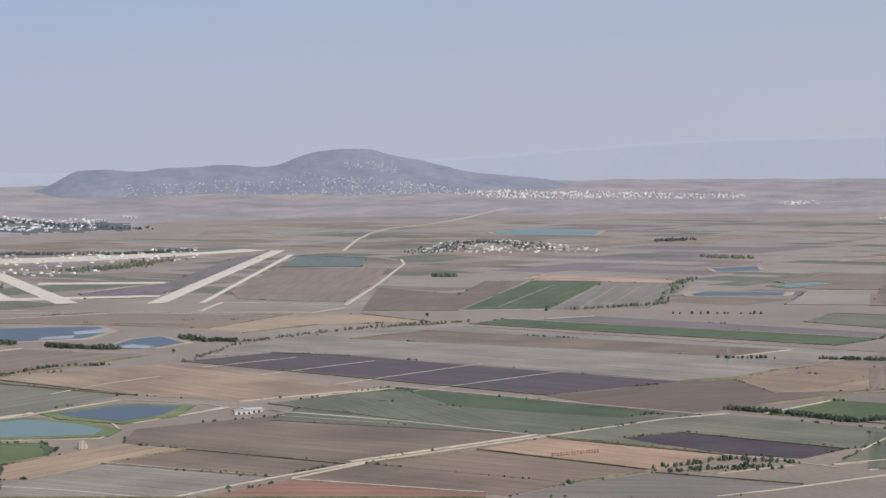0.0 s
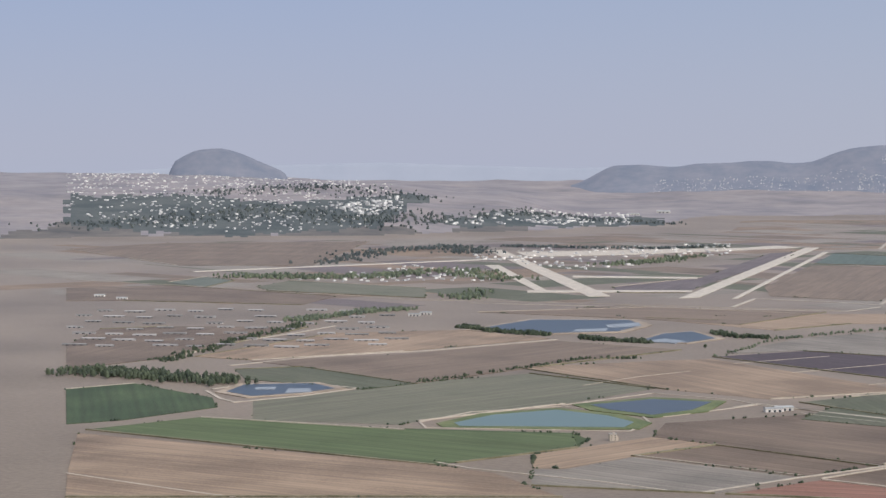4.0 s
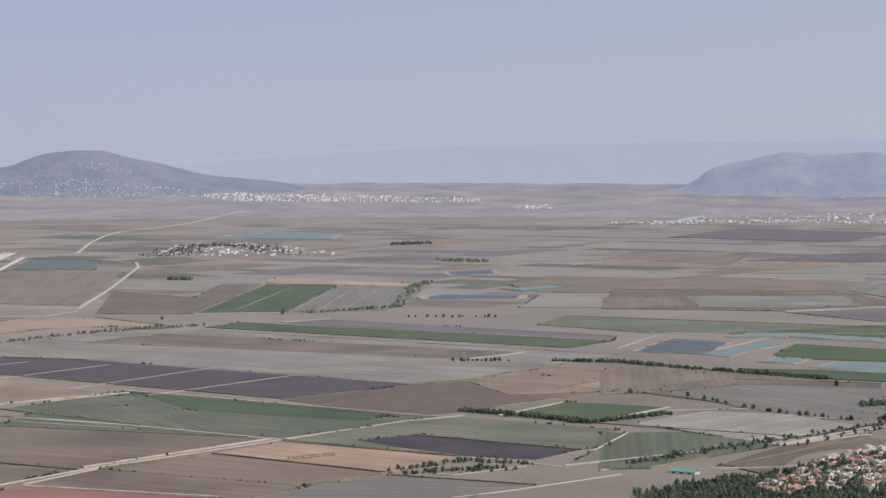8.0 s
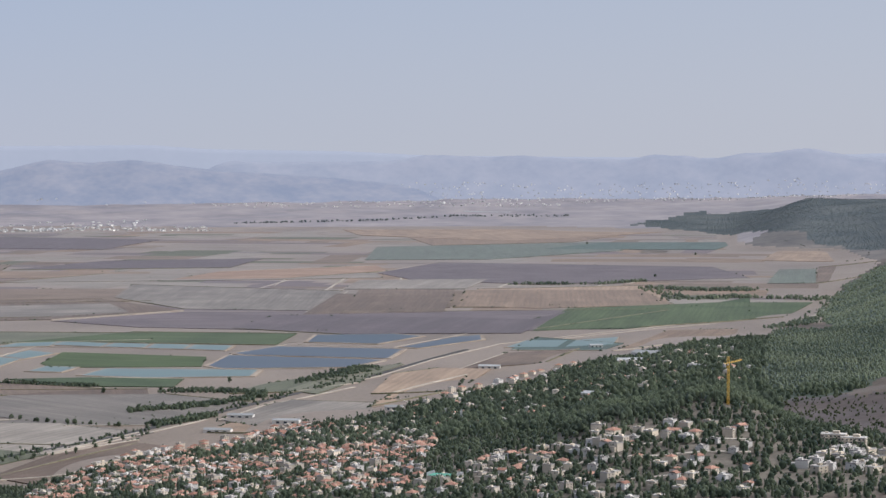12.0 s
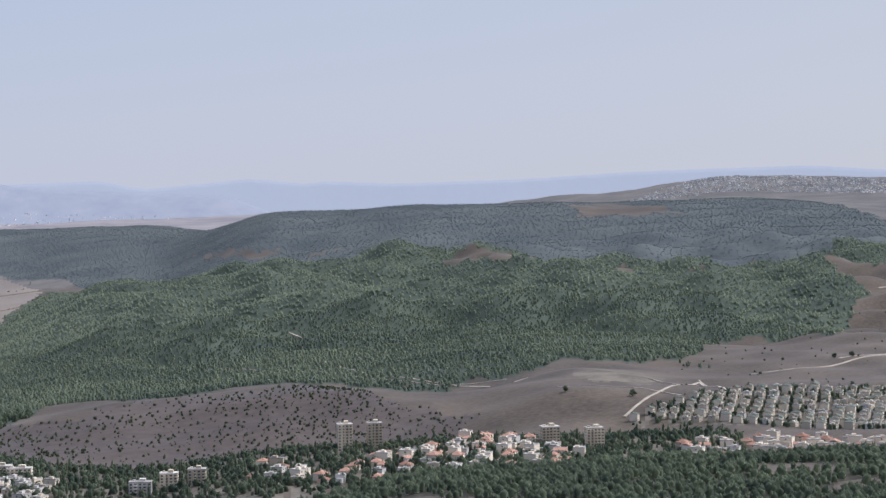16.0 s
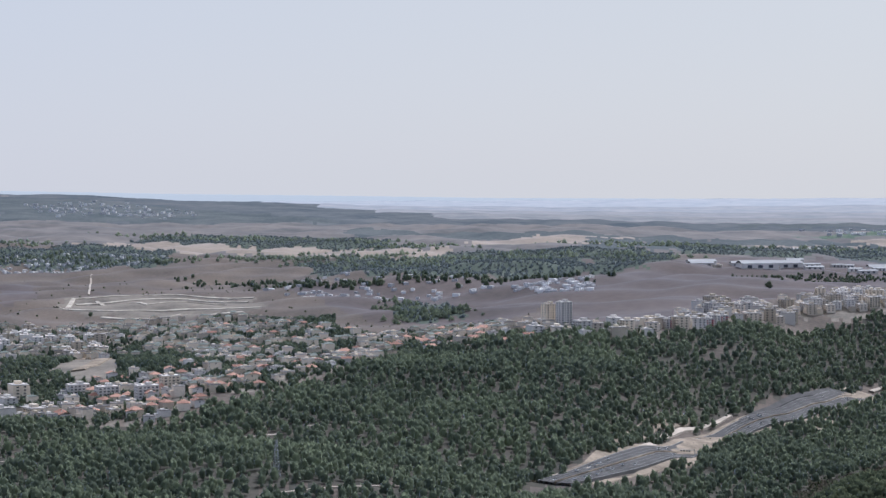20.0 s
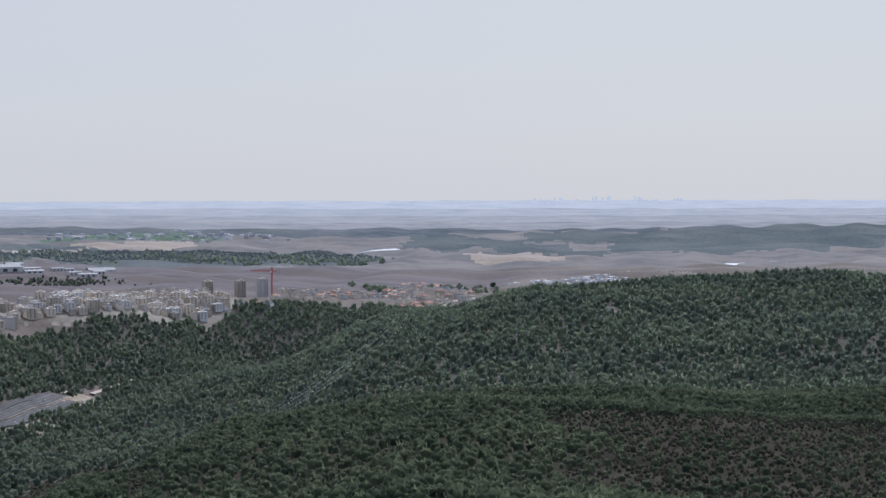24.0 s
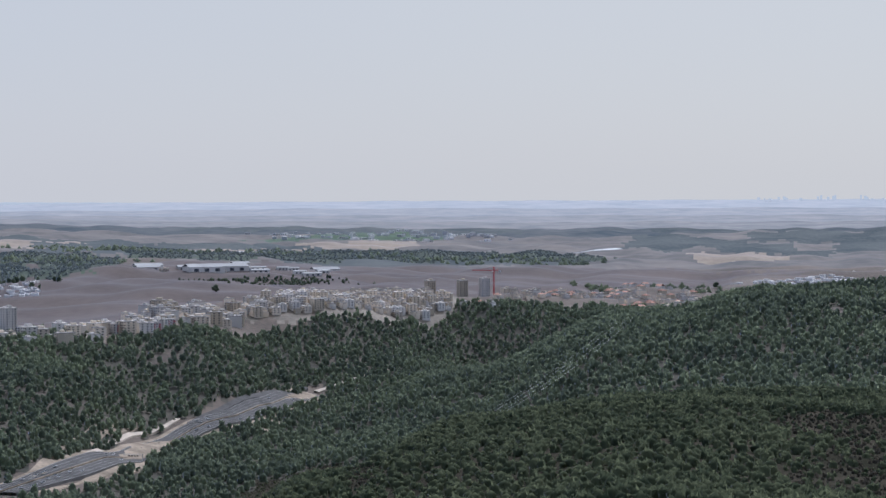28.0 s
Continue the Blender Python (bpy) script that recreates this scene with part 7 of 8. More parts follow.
lane("construction_road", 2.6, PALE_EARTH, "raw pale terrace road of a building site", (1217.5, 314.6), (1146.0, 268.2), (1180.7, 231.9), lift=0.5)
track(0.7, (-143.2, 1278.5), (-91.3, 1335.5))
track(0.7, (-105.1, 1233.8), (-42.1, 1309.6))
track(0.7, (-59.4, 1179.9), (22.0, 1286.3))
track(0.7, (-16.2, 1143.7), (66.5, 1236.5))
track(0.6, (94.7, 1754.2), (145.6, 2016.4))
track(0.6, (111.5, 1734.0), (160.1, 1998.9))
track(0.6, (128.7, 1720.1), (179.6, 1981.1))
track(0.6, (43.7, 1739.6), (103.8, 2020.4))
track(1.4, (-474.3, 1752.9), (-332.4, 1747.6), (-194.5, 1717.7), (-108.1, 1708.8))
track(0.9, (-208.8, 1143.5), (-186.4, 1194.1), (-162.3, 1229.4))
track(0.8, (351.2, 602.0), (446.9, 893.6), (486.1, 1039.0))
track(1.2, (303.6, 1759.5), (356.8, 2005.0))
track(1.2, (365.5, 1746.4), (409.9, 1982.7))
track(1.2, (422.4, 1709.3), (458.6, 1919.2))
track(1.2, (486.2, 1718.0), (530.8, 1932.2))
track(1.2, (688.5, 1647.4), (833.5, 1896.1))
track(1.2, (988.5, 1879.5), (1174.4, 2138.9))
track(1.2, (1056.4, 1900.3), (1197.6, 2091.1))
track(1.2, (836.2, 1943.5), (953.5, 2169.1))
track(1.2, (802.0, 2007.1), (876.8, 2152.8))
lane("construction_road", 5.0, CHALK, "bare pale earth of a building site", (833.4, 227.6), (861.9, 225.8), (832.7, 211.3), (749.4, 200.5), lift=0.5)
# ---- highway ----
HIGHWAY = ((512.7, 21.9), (529.0, 14.6), (549.9, 6.7), (636.1, -14.1), (675.5, -29.5), (709.7, -45.4), (751.9, -60.9), (822.0, -80.6))


def beside(off):
    return [(x + off * 0.31, y + off * 0.95) for x, y in HIGHWAY]


lane("verge", 13, CHALK, "bare chalky verges of the highway", *HIGHWAY, lift=0.4)
for off in (-2.35, 2.35):
    lane("carriageway", 4.0, ASPHALT, "worn grey asphalt carriageway of a highway", *beside(off), lift=0.95)
for off in (-4.2, -0.45, 0.45, 4.2):
    lane("edge_line", 0.07, LINE_PAINT, "worn white edge line of the carriageway", *beside(off), lift=1.0)
for off in (-2.95, -1.7, 1.7, 2.95):
    lane("lane_line", 0.035, LINE_PAINT, "thin white lane line on asphalt", *beside(off), lift=1.0)
lane("median_barrier", 0.16, CHALK, "pale concrete median barrier of the highway", *HIGHWAY, lift=1.25)
cars(34, 0.96, *HIGHWAY)
lane("retaining_slope", 4.2, CHALK, "tan terraced cutting beside the highway", (526.5, 19.3), (541.8, 13.8), (586.8, 7.3), (639.6, -1.0), (676.9, -13.8), lift=0.4)
lane("slip_road", 2.2, ASPHALT, "slip road beside the highway", (685.1, -29.9), (714.7, -41.1), (760.0, -57.6), (832.2, -80.5), lift=0.95)
lane("dirt_track", 1.6, TRACK, "pale track above the highway", (526.3, 22.5), (536.0, 14.7), (555.0, 8.9), (587.6, 1.9), (629.2, -3.6), (656.1, -10.5), (680.3, -21.4), (691.6, -26.3), lift=0.5)
lane("dirt_track", 2.4, TRACK, "pale track leaving the highway along a valley", (829.4, -84.6), (841.8, -94.8), (852.6, -105.0), (863.1, -118.7), lift=0.6)
lane("bare_ground", 5.0, CHALK, "bare chalky ground beside the highway", (567.6, -5.4), (585.4, -9.3), (603.1, -12.7), lift=0.5)
lane("bare_ground", 4.0, CHALK, "bare chalky ground beside the highway", (688.1, -44.9), (694.0, -53.4), (724.8, -60.5), lift=0.5)
gantry(617.4, -10.8, 75, 5.5, 2.4)
grove(240, 2.9, "dense stand of dark pines beside the highway", (624.9, -14.4), (639.6, -17.6), (660.0, -27.6), (665.1, -37.3), (656.8, -49.6), (641.6, -48.8), (621.8, -34.0), (593.4, -20.1), (586.9, -14.1), kind="pine", material=PINE)
lane("street", 1.5, CONCRETE, "pale street between houses", (307.4, 594.5), (326.0, 571.0), (345.1, 553.8), (368.4, 538.6), lift=0.4)
lane("street", 1.5, CONCRETE, "pale street between houses", (294.3, 572.9), (316.3, 537.8), (351.3, 513.5), lift=0.4)
lane("street", 1.5, CONCRETE, "pale street between houses", (338.2, 618.1), (346.6, 572.5), (377.1, 551.4), lift=0.4)
lane("street", 1.5, CONCRETE, "pale street between houses", (236.8, 620.6), (264.4, 641.8), (295.1, 647.8), (316.9, 616.8), lift=0.4)
lane("street", 1.5, CONCRETE, "pale street between houses", (314.9, 894.8), (318.1, 846.6), (266.7, 677.4), lift=0.4)
lane("street", 1.5, CONCRETE, "pale street between houses", (270.2, 601.4), (285.2, 584.9), (294.6, 552.0), lift=0.4)
lane("street", 1.5, CONCRETE, "pale street between houses", (281.5, 887.5), (282.2, 829.4), (239.2, 679.7), lift=0.4)
lane("street", 1.5, CONCRETE, "pale street between houses", (366.1, 888.6), (366.3, 826.9), (341.2, 718.8), lift=0.4)
# ---- towns ----
suburb(('red', 'red', 'white'), 7.3, -30, 0.85, (15.51, 834), (18.05, 941), (20.29, 980), (21.49, 938), (19.39, 670), (15.21, 745), scale=0.86)
suburb(('red', 'red', 'white'), 7.3, -35, 0.9, (20.29, 980), (22.09, 1024), (24.49, 1017), (25.99, 882), (25.70, 672), (22.99, 649), (19.39, 670), (21.49, 938), scale=0.86)
suburb(('white', 'white', 'red'), 9.36, -50, 0.75, (26.00, 682), (27.49, 733), (29.72, 704), (34.37, 685), (34.38, 572), (24.50, 639), scale=0.82)
suburb(('white', 'red'), 7.8, -60, 0.7, (27.16, 721), (28.95, 715), (31.05, 699), (32.85, 696), (34.20, 683), (33.90, 659), (31.04, 666), (28.65, 678), (27.46, 692))
suburb(('white', 'red'), 14.82, -50, 0.7, (24.04, 1019), (25.99, 1153), (28.97, 1321), (34.35, 1374), (34.36, 970), (28.97, 981), (25.99, 842))
suburb(('red', 'white'), 8.58, -60, 0.8, (21.61, 1009), (23.79, 991), (25.99, 898), (25.98, 753), (21.60, 873))
suburb(('white',), 6.63, -60, 0.9, (35.69, 632), (36.74, 661), (38.08, 653), (37.93, 615), (35.69, 612))
suburb(('red', 'white'), 7.41, -50, 0.9, (42.96, 619), (43.42, 658), (45.37, 626), (47.47, 659), (49.56, 707), (51.78, 648), (51.78, 609), (47.46, 594), (44.46, 603))
suburb(('white', 'red'), 6.63, -40, 0.8, (53.99, 661), (55.35, 688), (58.05, 685), (62.08, 654), (62.07, 602), (58.04, 642), (55.04, 638))
suburb(('terrace', 'terrace', 'terrace', 'white'), 6.9, -60, 0.86, (53.10, 764), (55.06, 802), (57.76, 822), (58.96, 808), (60.45, 793), (60.44, 730), (58.05, 728), (55.95, 747), wide=0.68, face=15, scale=0.82, jitter=0.08)
suburb(('terrace', 'terrace', 'terrace', 'white'), 6.9, -60, 0.88, (60.37, 793), (63.12, 820), (67.91, 789), (67.91, 672), (65.47, 618), (64.44, 697), (60.44, 724), wide=0.68, face=15, scale=0.82, jitter=0.08)
suburb(('terrace', 'white'), 6.9, -65, 0.85, (58.55, 808), (62.93, 808), (67.98, 790), (67.98, 662), (66.78, 622), (65.14, 672), (58.54, 740), wide=0.68, face=15, scale=0.82, jitter=0.08)
suburb(('terrace', 'block'), 7.8, -60, 0.85, (70.39, 1058), (71.44, 1075), (73.39, 1062), (75.62, 983), (75.62, 878), (73.38, 904), (70.84, 977))
suburb(('white', 'red'), 6.63, -60, 0.85, (74.27, 665), (75.76, 742), (78.13, 705), (79.00, 640), (76.35, 612), (74.56, 618))
suburb(('red', 'white', 'terrace'), 6.63, -60, 0.6, (75.94, 968), (79.19, 1020), (82.16, 960), (83.66, 883), (83.35, 745), (81.26, 686), (78.87, 642), (77.39, 647), (77.84, 845))
suburb(('terrace', 'white'), 6.24, -60, 0.64, (73.04, 1022), (75.65, 1110), (79.19, 1050), (80.97, 996), (79.18, 867), (75.35, 855), (73.03, 882))
suburb(('red', 'white'), 6.24, -60, 0.64, (73.58, 619), (75.19, 666), (77.10, 650), (78.87, 626), (77.38, 603), (75.62, 604))
suburb(('red', 'white'), 7.02, -70, 0.56, (83.66, 834), (85.46, 873), (86.65, 838), (87.55, 800), (87.25, 770), (85.45, 787), (83.95, 765))
suburb(('white', 'white', 'block'), 5.85, -70, 0.6, (86.06, 852), (88.45, 799), (90.08, 840), (90.23, 801), (89.04, 762), (86.35, 790))
suburb(('block', 'white'), 6.63, -75, 0.9, (89.82, 821), (91.28, 895), (92.60, 983), (94.53, 983), (94.52, 960), (92.01, 838), (89.96, 806))
suburb(('white',), 5.07, -80, 0.9, (96.01, 973), (96.61, 1059), (98.70, 1130), (99.30, 1026), (97.21, 994))
suburb(('white', 'red'), 7.8, -85, 0.5, (100.50, 1094), (102.44, 1227), (105.13, 1231), (106.61, 1148), (105.87, 775), (103.19, 1174))
suburb(('red', 'white', 'terrace'), 6.4, -60, 0.8, (76.65, 617.4), (79.61, 656.3), (82.46, 733.1), (83.96, 826.7), (86.35, 809.2), (86.06, 977), (83.36, 931.9), (81.86, 793), (79.17, 698.7), (76.36, 659))
put("tower", 478.5, 469.6, -40, 1, 0)
put("tower", 483.1, 461.3, -40, 1, 0)
put("midtower", 519.0, 420.6, -40, 1)
put("midtower", 530.9, 412.5, -40, 1)
put("tower", 822.1, 36.9, -60, 1)
put("tower", 817.7, 31.1, -60, 1)
put("redblock", 822.1, -1.2, -70, 1)
put("redblock", 825.2, -8.7, -70, 1)
put("redblock", 832.8, -15.2, -70, 1)
put("redblock", 829.5, -22.6, -70, 1)
put("redblock", 838.0, -28.3, -70, 1)
put("block", 885.3, -35.6, -75, 1)
put("block", 871.8, -41.7, -75, 1)
put("block", 935.7, -52.0, -75, 1)
put("block", 936.9, -60.5, -75, 1)
put("block", 963.7, -73.3, -75, 1)
put("block", 968.5, -82.3, -75, 1)
put("block", 967.7, -90.9, -75, 1)
put("block", 962.3, -98.9, -75, 1)
put("tower", 1109.2, -172.7, -80, 1)
put("tower", 1102.3, -188.5, -80, 1)
put("tower", 1099.3, -199.6, -80, 1)
put("block", 1071.1, -82.0, -80, 1)
put("block", 1070.2, -93.1, -80, 1)
put("block", 1034.5, -103.6, -80, 1)
put("block", 1184.7, -227.6, -80, 1)
put("block", 1188.9, -241.3, -80, 1)
put("block", 399.0, 538.8, -45, 1)
put("block", 402.4, 533.2, -45, 1)
put("block", 406.1, 481.3, -45, 1)
put("block", 414.3, 478.2, -45, 1)
put("block", 418.8, 471.1, -45, 1)
put("hall", 662.5, 1096.1, -65, 0.8)
put("hall", 716.8, 1161.5, -65, 0.8)
put("hall", 511.2, 874.3, -65, 0.8)
put("block", 639.8, 143.1, -60, 1)
put("block", 629.4, 147.7, -60, 1)
put("block", 655.6, 175.5, -60, 1)
put("block", 639.0, 162.2, -60, 1)
put("block", 778.5, 149.2, -60, 1)
put("shed", 391.0, 963.3, -35, 1)
put("shed", 382.0, 1000.8, -35, 1)
put("shed", 459.5, 987.8, -35, 1)
put("shed", 607.3, 1167.5, -35, 1)
put("shed", 352.2, 952.6, -35, 1)
put("hall", 1463.6, -36.3, -75, 1)
put("hall", 1368.2, -69.1, -75, 1)
put("hall", 1461.2, -90.6, -75, 1)
put("shed", 1455.7, -110.8, -75, 1)
put("shed", 1565.4, -143.0, -75, 1)
put("shed", 1442.4, -152.1, -75, 1)
put("shed", 1424.4, -142.7, -75, 1)
put("hall", 1478.7, -37.1, -80, 0.8)
put("hall", 1480.6, -63.0, -80, 0.8)
put("hall", 1521.7, -86.4, -80, 0.8)
put("hall", 1577.2, -106.0, -80, 0.8)
put("hall", 1521.2, -161.9, -80, 0.8)
put("block", 1398.7, -81.9, -80, 0.8, 2)
put("block", 1410.9, -45.5, -80, 0.8, 2)
put("shed", 1564.5, -135.7, -80, 1)
put("shed", 1434.5, -135.7, -80, 1)
put("shed", 1560.2, -117.0, -80, 1)
put("hall", -563.4, 3893.9, 10, 1)
put("hall", -592.5, 3750.6, 10, 1)
put("shed", -419.5, 1586.5, 10, 1)
put("shed", -415.0, 1603.6, 10, 1)
put("shed", -707.7, 1708.9, 10, 1)
put("shed", -740.0, 1737.1, 10, 1)
put("shed", -94.1, 1058.1, 20, 1, 0)
put("shed", -98.3, 1051.7, 20, 1, 0)
put("white", -157.1, 932.8, 20, 1)
put("barn", -670.4, 1583.5, 8, 0.85)
put("barn", -642.7, 1577.7, 8, 0.85)
put("barn", -626.2, 1599.8, 8, 0.85)
put("barn", -598.4, 1593.3, 8, 0.85)
put("barn", -581.1, 1615.0, 8, 0.85)
put("barn", -553.9, 1609.3, 8, 0.85)
put("barn", -508.7, 1624.1, 8, 0.85)
put("barn", -482.3, 1619.0, 8, 0.85)
put("barn", -463.8, 1640.9, 8, 0.85)
put("barn", -666.9, 1534.9, 8, 0.85)
put("barn", -639.9, 1529.5, 8, 0.85)
put("barn", -613.7, 1525.2, 8, 0.85)
put("barn", -597.1, 1545.1, 8, 0.85)
put("barn", -570.8, 1540.1, 8, 0.85)
put("barn", -527.3, 1554.0, 8, 0.85)
put("barn", -501.8, 1549.5, 8, 0.85)
put("barn", -484.0, 1569.6, 8, 0.85)
put("barn", -458.5, 1564.5, 8, 0.85)
put("barn", -440.1, 1584.1, 8, 0.85)
put("barn", -637.3, 1484.1, 8, 0.85)
put("barn", -611.8, 1480.1, 8, 0.85)
put("barn", -585.9, 1474.5, 8, 0.85)
put("barn", -544.4, 1488.8, 8, 0.85)
put("barn", -528.1, 1508.8, 8, 0.85)
put("barn", -502.8, 1503.3, 8, 0.85)
put("barn", -478.1, 1499.0, 8, 0.85)
put("barn", -460.9, 1518.2, 8, 0.85)
put("barn", -436.2, 1513.2, 8, 0.85)
put("barn", -630.2, 1433.6, 8, 0.85)
put("barn", -580.5, 1424.7, 8, 0.85)
put("barn", -564.5, 1442.0, 8, 0.85)
put("barn", -540.0, 1437.5, 8, 0.85)
put("barn", -523.9, 1455.7, 8, 0.85)
put("barn", -499.8, 1451.9, 8, 0.85)
put("barn", -475.9, 1447.9, 8, 0.85)
put("barn", -435.2, 1460.7, 8, 0.85)
put("barn", -418.1, 1479.0, 8, 0.85)
put("barn", -603.5, 1388.7, 8, 0.85)
put("barn", -579.6, 1385.1, 8, 0.85)
put("barn", -555.8, 1381.2, 8, 0.85)
put("barn", -540.3, 1397.9, 8, 0.85)
put("barn", -517.0, 1394.8, 8, 0.85)
put("barn", -500.9, 1411.0, 8, 0.85)
put("barn", -454.5, 1403.3, 8, 0.85)
put("barn", -438.0, 1420.1, 8, 0.85)
put("barn", -415.3, 1416.8, 8, 0.85)
put("barn", -398.3, 1433.2, 8, 0.85)
put("barn", -578.8, 1347.7, 8, 0.85)
put("barn", -555.7, 1344.1, 8, 0.85)
put("barn", -532.7, 1340.3, 8, 0.85)
put("barn", -517.5, 1356.4, 8, 0.85)
put("barn", -479.2, 1369.0, 8, 0.85)
put("barn", -456.7, 1365.2, 8, 0.85)
put("barn", -434.7, 1362.6, 8, 0.85)
put("barn", -418.6, 1378.8, 8, 0.85)
put("barn", -396.2, 1374.2, 8, 0.85)
put("barn", -380.0, 1391.3, 8, 0.85)
put("barn", -573.5, 1304.3, 8, 0.85)
put("barn", -551.1, 1301.0, 8, 0.85)
put("barn", -514.2, 1313.2, 8, 0.85)
put("barn", -492.3, 1310.3, 8, 0.85)
put("barn", -477.2, 1325.7, 8, 0.85)
put("barn", -455.3, 1322.3, 8, 0.85)
put("barn", -433.5, 1318.6, 8, 0.85)
put("barn", -418.1, 1334.5, 8, 0.85)
put("barn", -380.8, 1347.0, 8, 0.85)
suburb(('block', 'white', 'terrace'), 7.2, -60, 0.8, (67.98, 787), (72.48, 703), (74.27, 665), (74.27, 615), (70.97, 574), (67.97, 635))
paved("grey-blue floating cover on a pond", (-377.0, 1092.8), (-366.7, 1097.8), (-363.3, 1084.9), (-373.5, 1082.7), material=POND_COVER, z=0.68)
paved("grey-blue floating cover on a pond", (-353.2, 1071.1), (-358.0, 1091.5), (-346.6, 1094.0), (-341.2, 1079.0), material=POND_COVER, z=0.68)
paved("grey-blue floating cover on a pond", (-275.3, 1469.0), (-276.8, 1487.5), (-256.3, 1501.5), (-253.9, 1478.3), material=POND_COVER, z=0.68)
paved("grey-blue floating cover on a pond", (-257.1, 1506.2), (-262.8, 1529.6), (-242.8, 1554.2), (-236.7, 1525.3), material=POND_COVER, z=0.68)
paved("grey-blue floating cover on a pond", (-214.6, 1407.1), (-206.7, 1430.1), (-189.1, 1412.6), (-194.7, 1398.9), material=POND_COVER, z=0.68)
bale(45.1, 899.3, 20)
bale(46.3, 900.0, 24)
bale(47.5, 900.7, 28)
bale(48.7, 901.4, 23)
bale(49.9, 902.0, 27)
bale(51.2, 902.7, 22)
bale(52.4, 903.4, 26)
bale(53.6, 904.1, 21)
bale(54.8, 904.8, 25)
bale(56.1, 905.5, 20)
bale(57.3, 906.1, 24)
bale(58.5, 906.8, 28)
bale(59.8, 907.5, 23)
bale(61.0, 908.2, 27)
bale(62.2, 908.9, 22)
bale(63.5, 909.6, 26)
bale(64.7, 910.3, 21)
bale(44.8, 893.6, 25)
bale(46.0, 894.3, 20)
bale(47.2, 894.9, 24)
bale(48.4, 895.6, 28)
bale(49.6, 896.3, 23)
bale(50.8, 896.9, 27)
bale(52.0, 897.6, 22)
bale(53.3, 898.3, 26)
bale(54.5, 899.0, 21)
bale(55.7, 899.6, 25)
bale(56.9, 900.3, 20)
bale(58.1, 901.0, 24)
bale(59.4, 901.7, 28)
bale(60.6, 902.3, 23)
bale(61.8, 903.0, 27)
bale(63.1, 903.7, 22)
bale(64.3, 904.4, 26)
sports_hall(297.0, 601.1, -50)
put("hall", 675.7, 1116.4, -20, 1, 1)
put("shed", 730.3, 1172.7, -20, 1)
put("shed", 736.5, 1260.5, -20, 1)
put("shed", 629.6, 966.4, -20, 1)
put("greenshed", 199.5, 840.6, -40, 1)
hedge(70, 1.8, "scrubby hedges round small plots", (83.5, 858.2), (101.4, 875.2), (116.8, 885.8), (140.8, 873.1), spread=2.0)
hedge(60, 1.6, "scrubby hedges round small plots", (89.6, 851.2), (108.6, 858.7), (132.0, 861.2), spread=3.0)
track(1.35, (86.4, 864.5), (107.0, 845.9), (139.8, 866.5))
track(1.35, (96.4, 872.4), (119.9, 857.2))
far_town(950, 2.7, 5.7, "distant white town spread over a hillside", (-23.91, 4890), (-21.01, 4890), (-17.78, 4890), (-16.29, 4897), (-15.10, 3682), (-15.10, 3394), (-18.08, 3513), (-20.29, 3737), (-23.92, 3494))
far_town(325, 2.7, 5.4, "distant white houses at the foot of a hill", (-23.92, 3478), (-20.29, 3737), (-16.59, 3465), (-15.70, 3206), (-19.56, 3091), (-22.48, 3269))
far_town(75, 4.8, 10.2, "white apartment rows on a hillside town", (-17.04, 3510), (-15.25, 3675), (-15.10, 3504), (-16.00, 3328))
far_town(187, 4.2, 7.8, "low white houses of a village in the plain", (-14.36, 3319), (-11.07, 3734), (-9.13, 3883), (-9.13, 3455), (-13.61, 3275))
far_town(187, 2.4, 6, "white huts and hangars of an airfield", (-13.76, 2521), (-11.37, 2729), (-6.45, 2868), (-6.45, 2597), (-9.42, 2289), (-10.62, 2234))
far_town(112, 2.4, 5.4, "white huts between trees", (-18.23, 2103), (-15.11, 2343), (-13.31, 2285), (-12.71, 2048), (-16.30, 2054))
far_town(187, 2.4, 5.4, "village of white houses in the plain", (-0.66, 2654), (-0.06, 2933), (1.74, 3005), (4.12, 2740), (4.12, 2624), (1.73, 2637))
far_town(760, 2.0, 4.4, "white blocks of flats along the far edge of the plain", (0.25, 4587), (1.15, 4638), (7.97, 4493), (7.97, 4389), (1.15, 4427), tall=2.6)
far_town(75, 2.4, 5.4, "far white houses", (8.78, 4308), (9.72, 4340), (9.87, 4252), (9.00, 4228))
far_town(137, 3, 7.8, "low white sheds of a village", (12.14, 3815), (14.65, 4123), (18.54, 4119), (18.54, 3905), (13.91, 3737))
far_town(187, 3, 7.8, "low white sheds of a village", (11.19, 3822), (15.56, 4016), (20.31, 3905), (20.16, 3734), (16.29, 3844), (12.20, 3723))
far_town(525, 2.4, 6.6, "white town scattered in the haze below hills", (16.30, 4656), (21.50, 4726), (27.47, 4811), (31.89, 4890), (34.31, 4890), (34.32, 4915), (28.95, 4439), (21.50, 4443))
far_town(625, 2.4, 6.6, "white town scattered in the haze below hills", (29.95, 4744), (32.04, 4890), (38.01, 4890), (40.23, 4890), (36.52, 4617), (32.03, 4621))
far_town(2800, 2.2, 5.6, "pale town crowded on a distant hilltop", (52.9, 3600), (53.62, 3844), (55.12, 4165), (58.56, 4100), (61.83, 3938), (65.06, 3474), (61.08, 3407), (56.61, 3630))
far_town(150, 4.2, 9, "houses on a far wooded ridge", (73.66, 3471), (75.98, 3783), (78.03, 3236), (78.18, 2778), (74.52, 2855))
far_town(225, 3.6, 7.8, "village houses among trees", (71.61, 1732), (73.40, 1848), (76.37, 1824), (77.55, 1814), (76.37, 1680), (72.65, 1692))
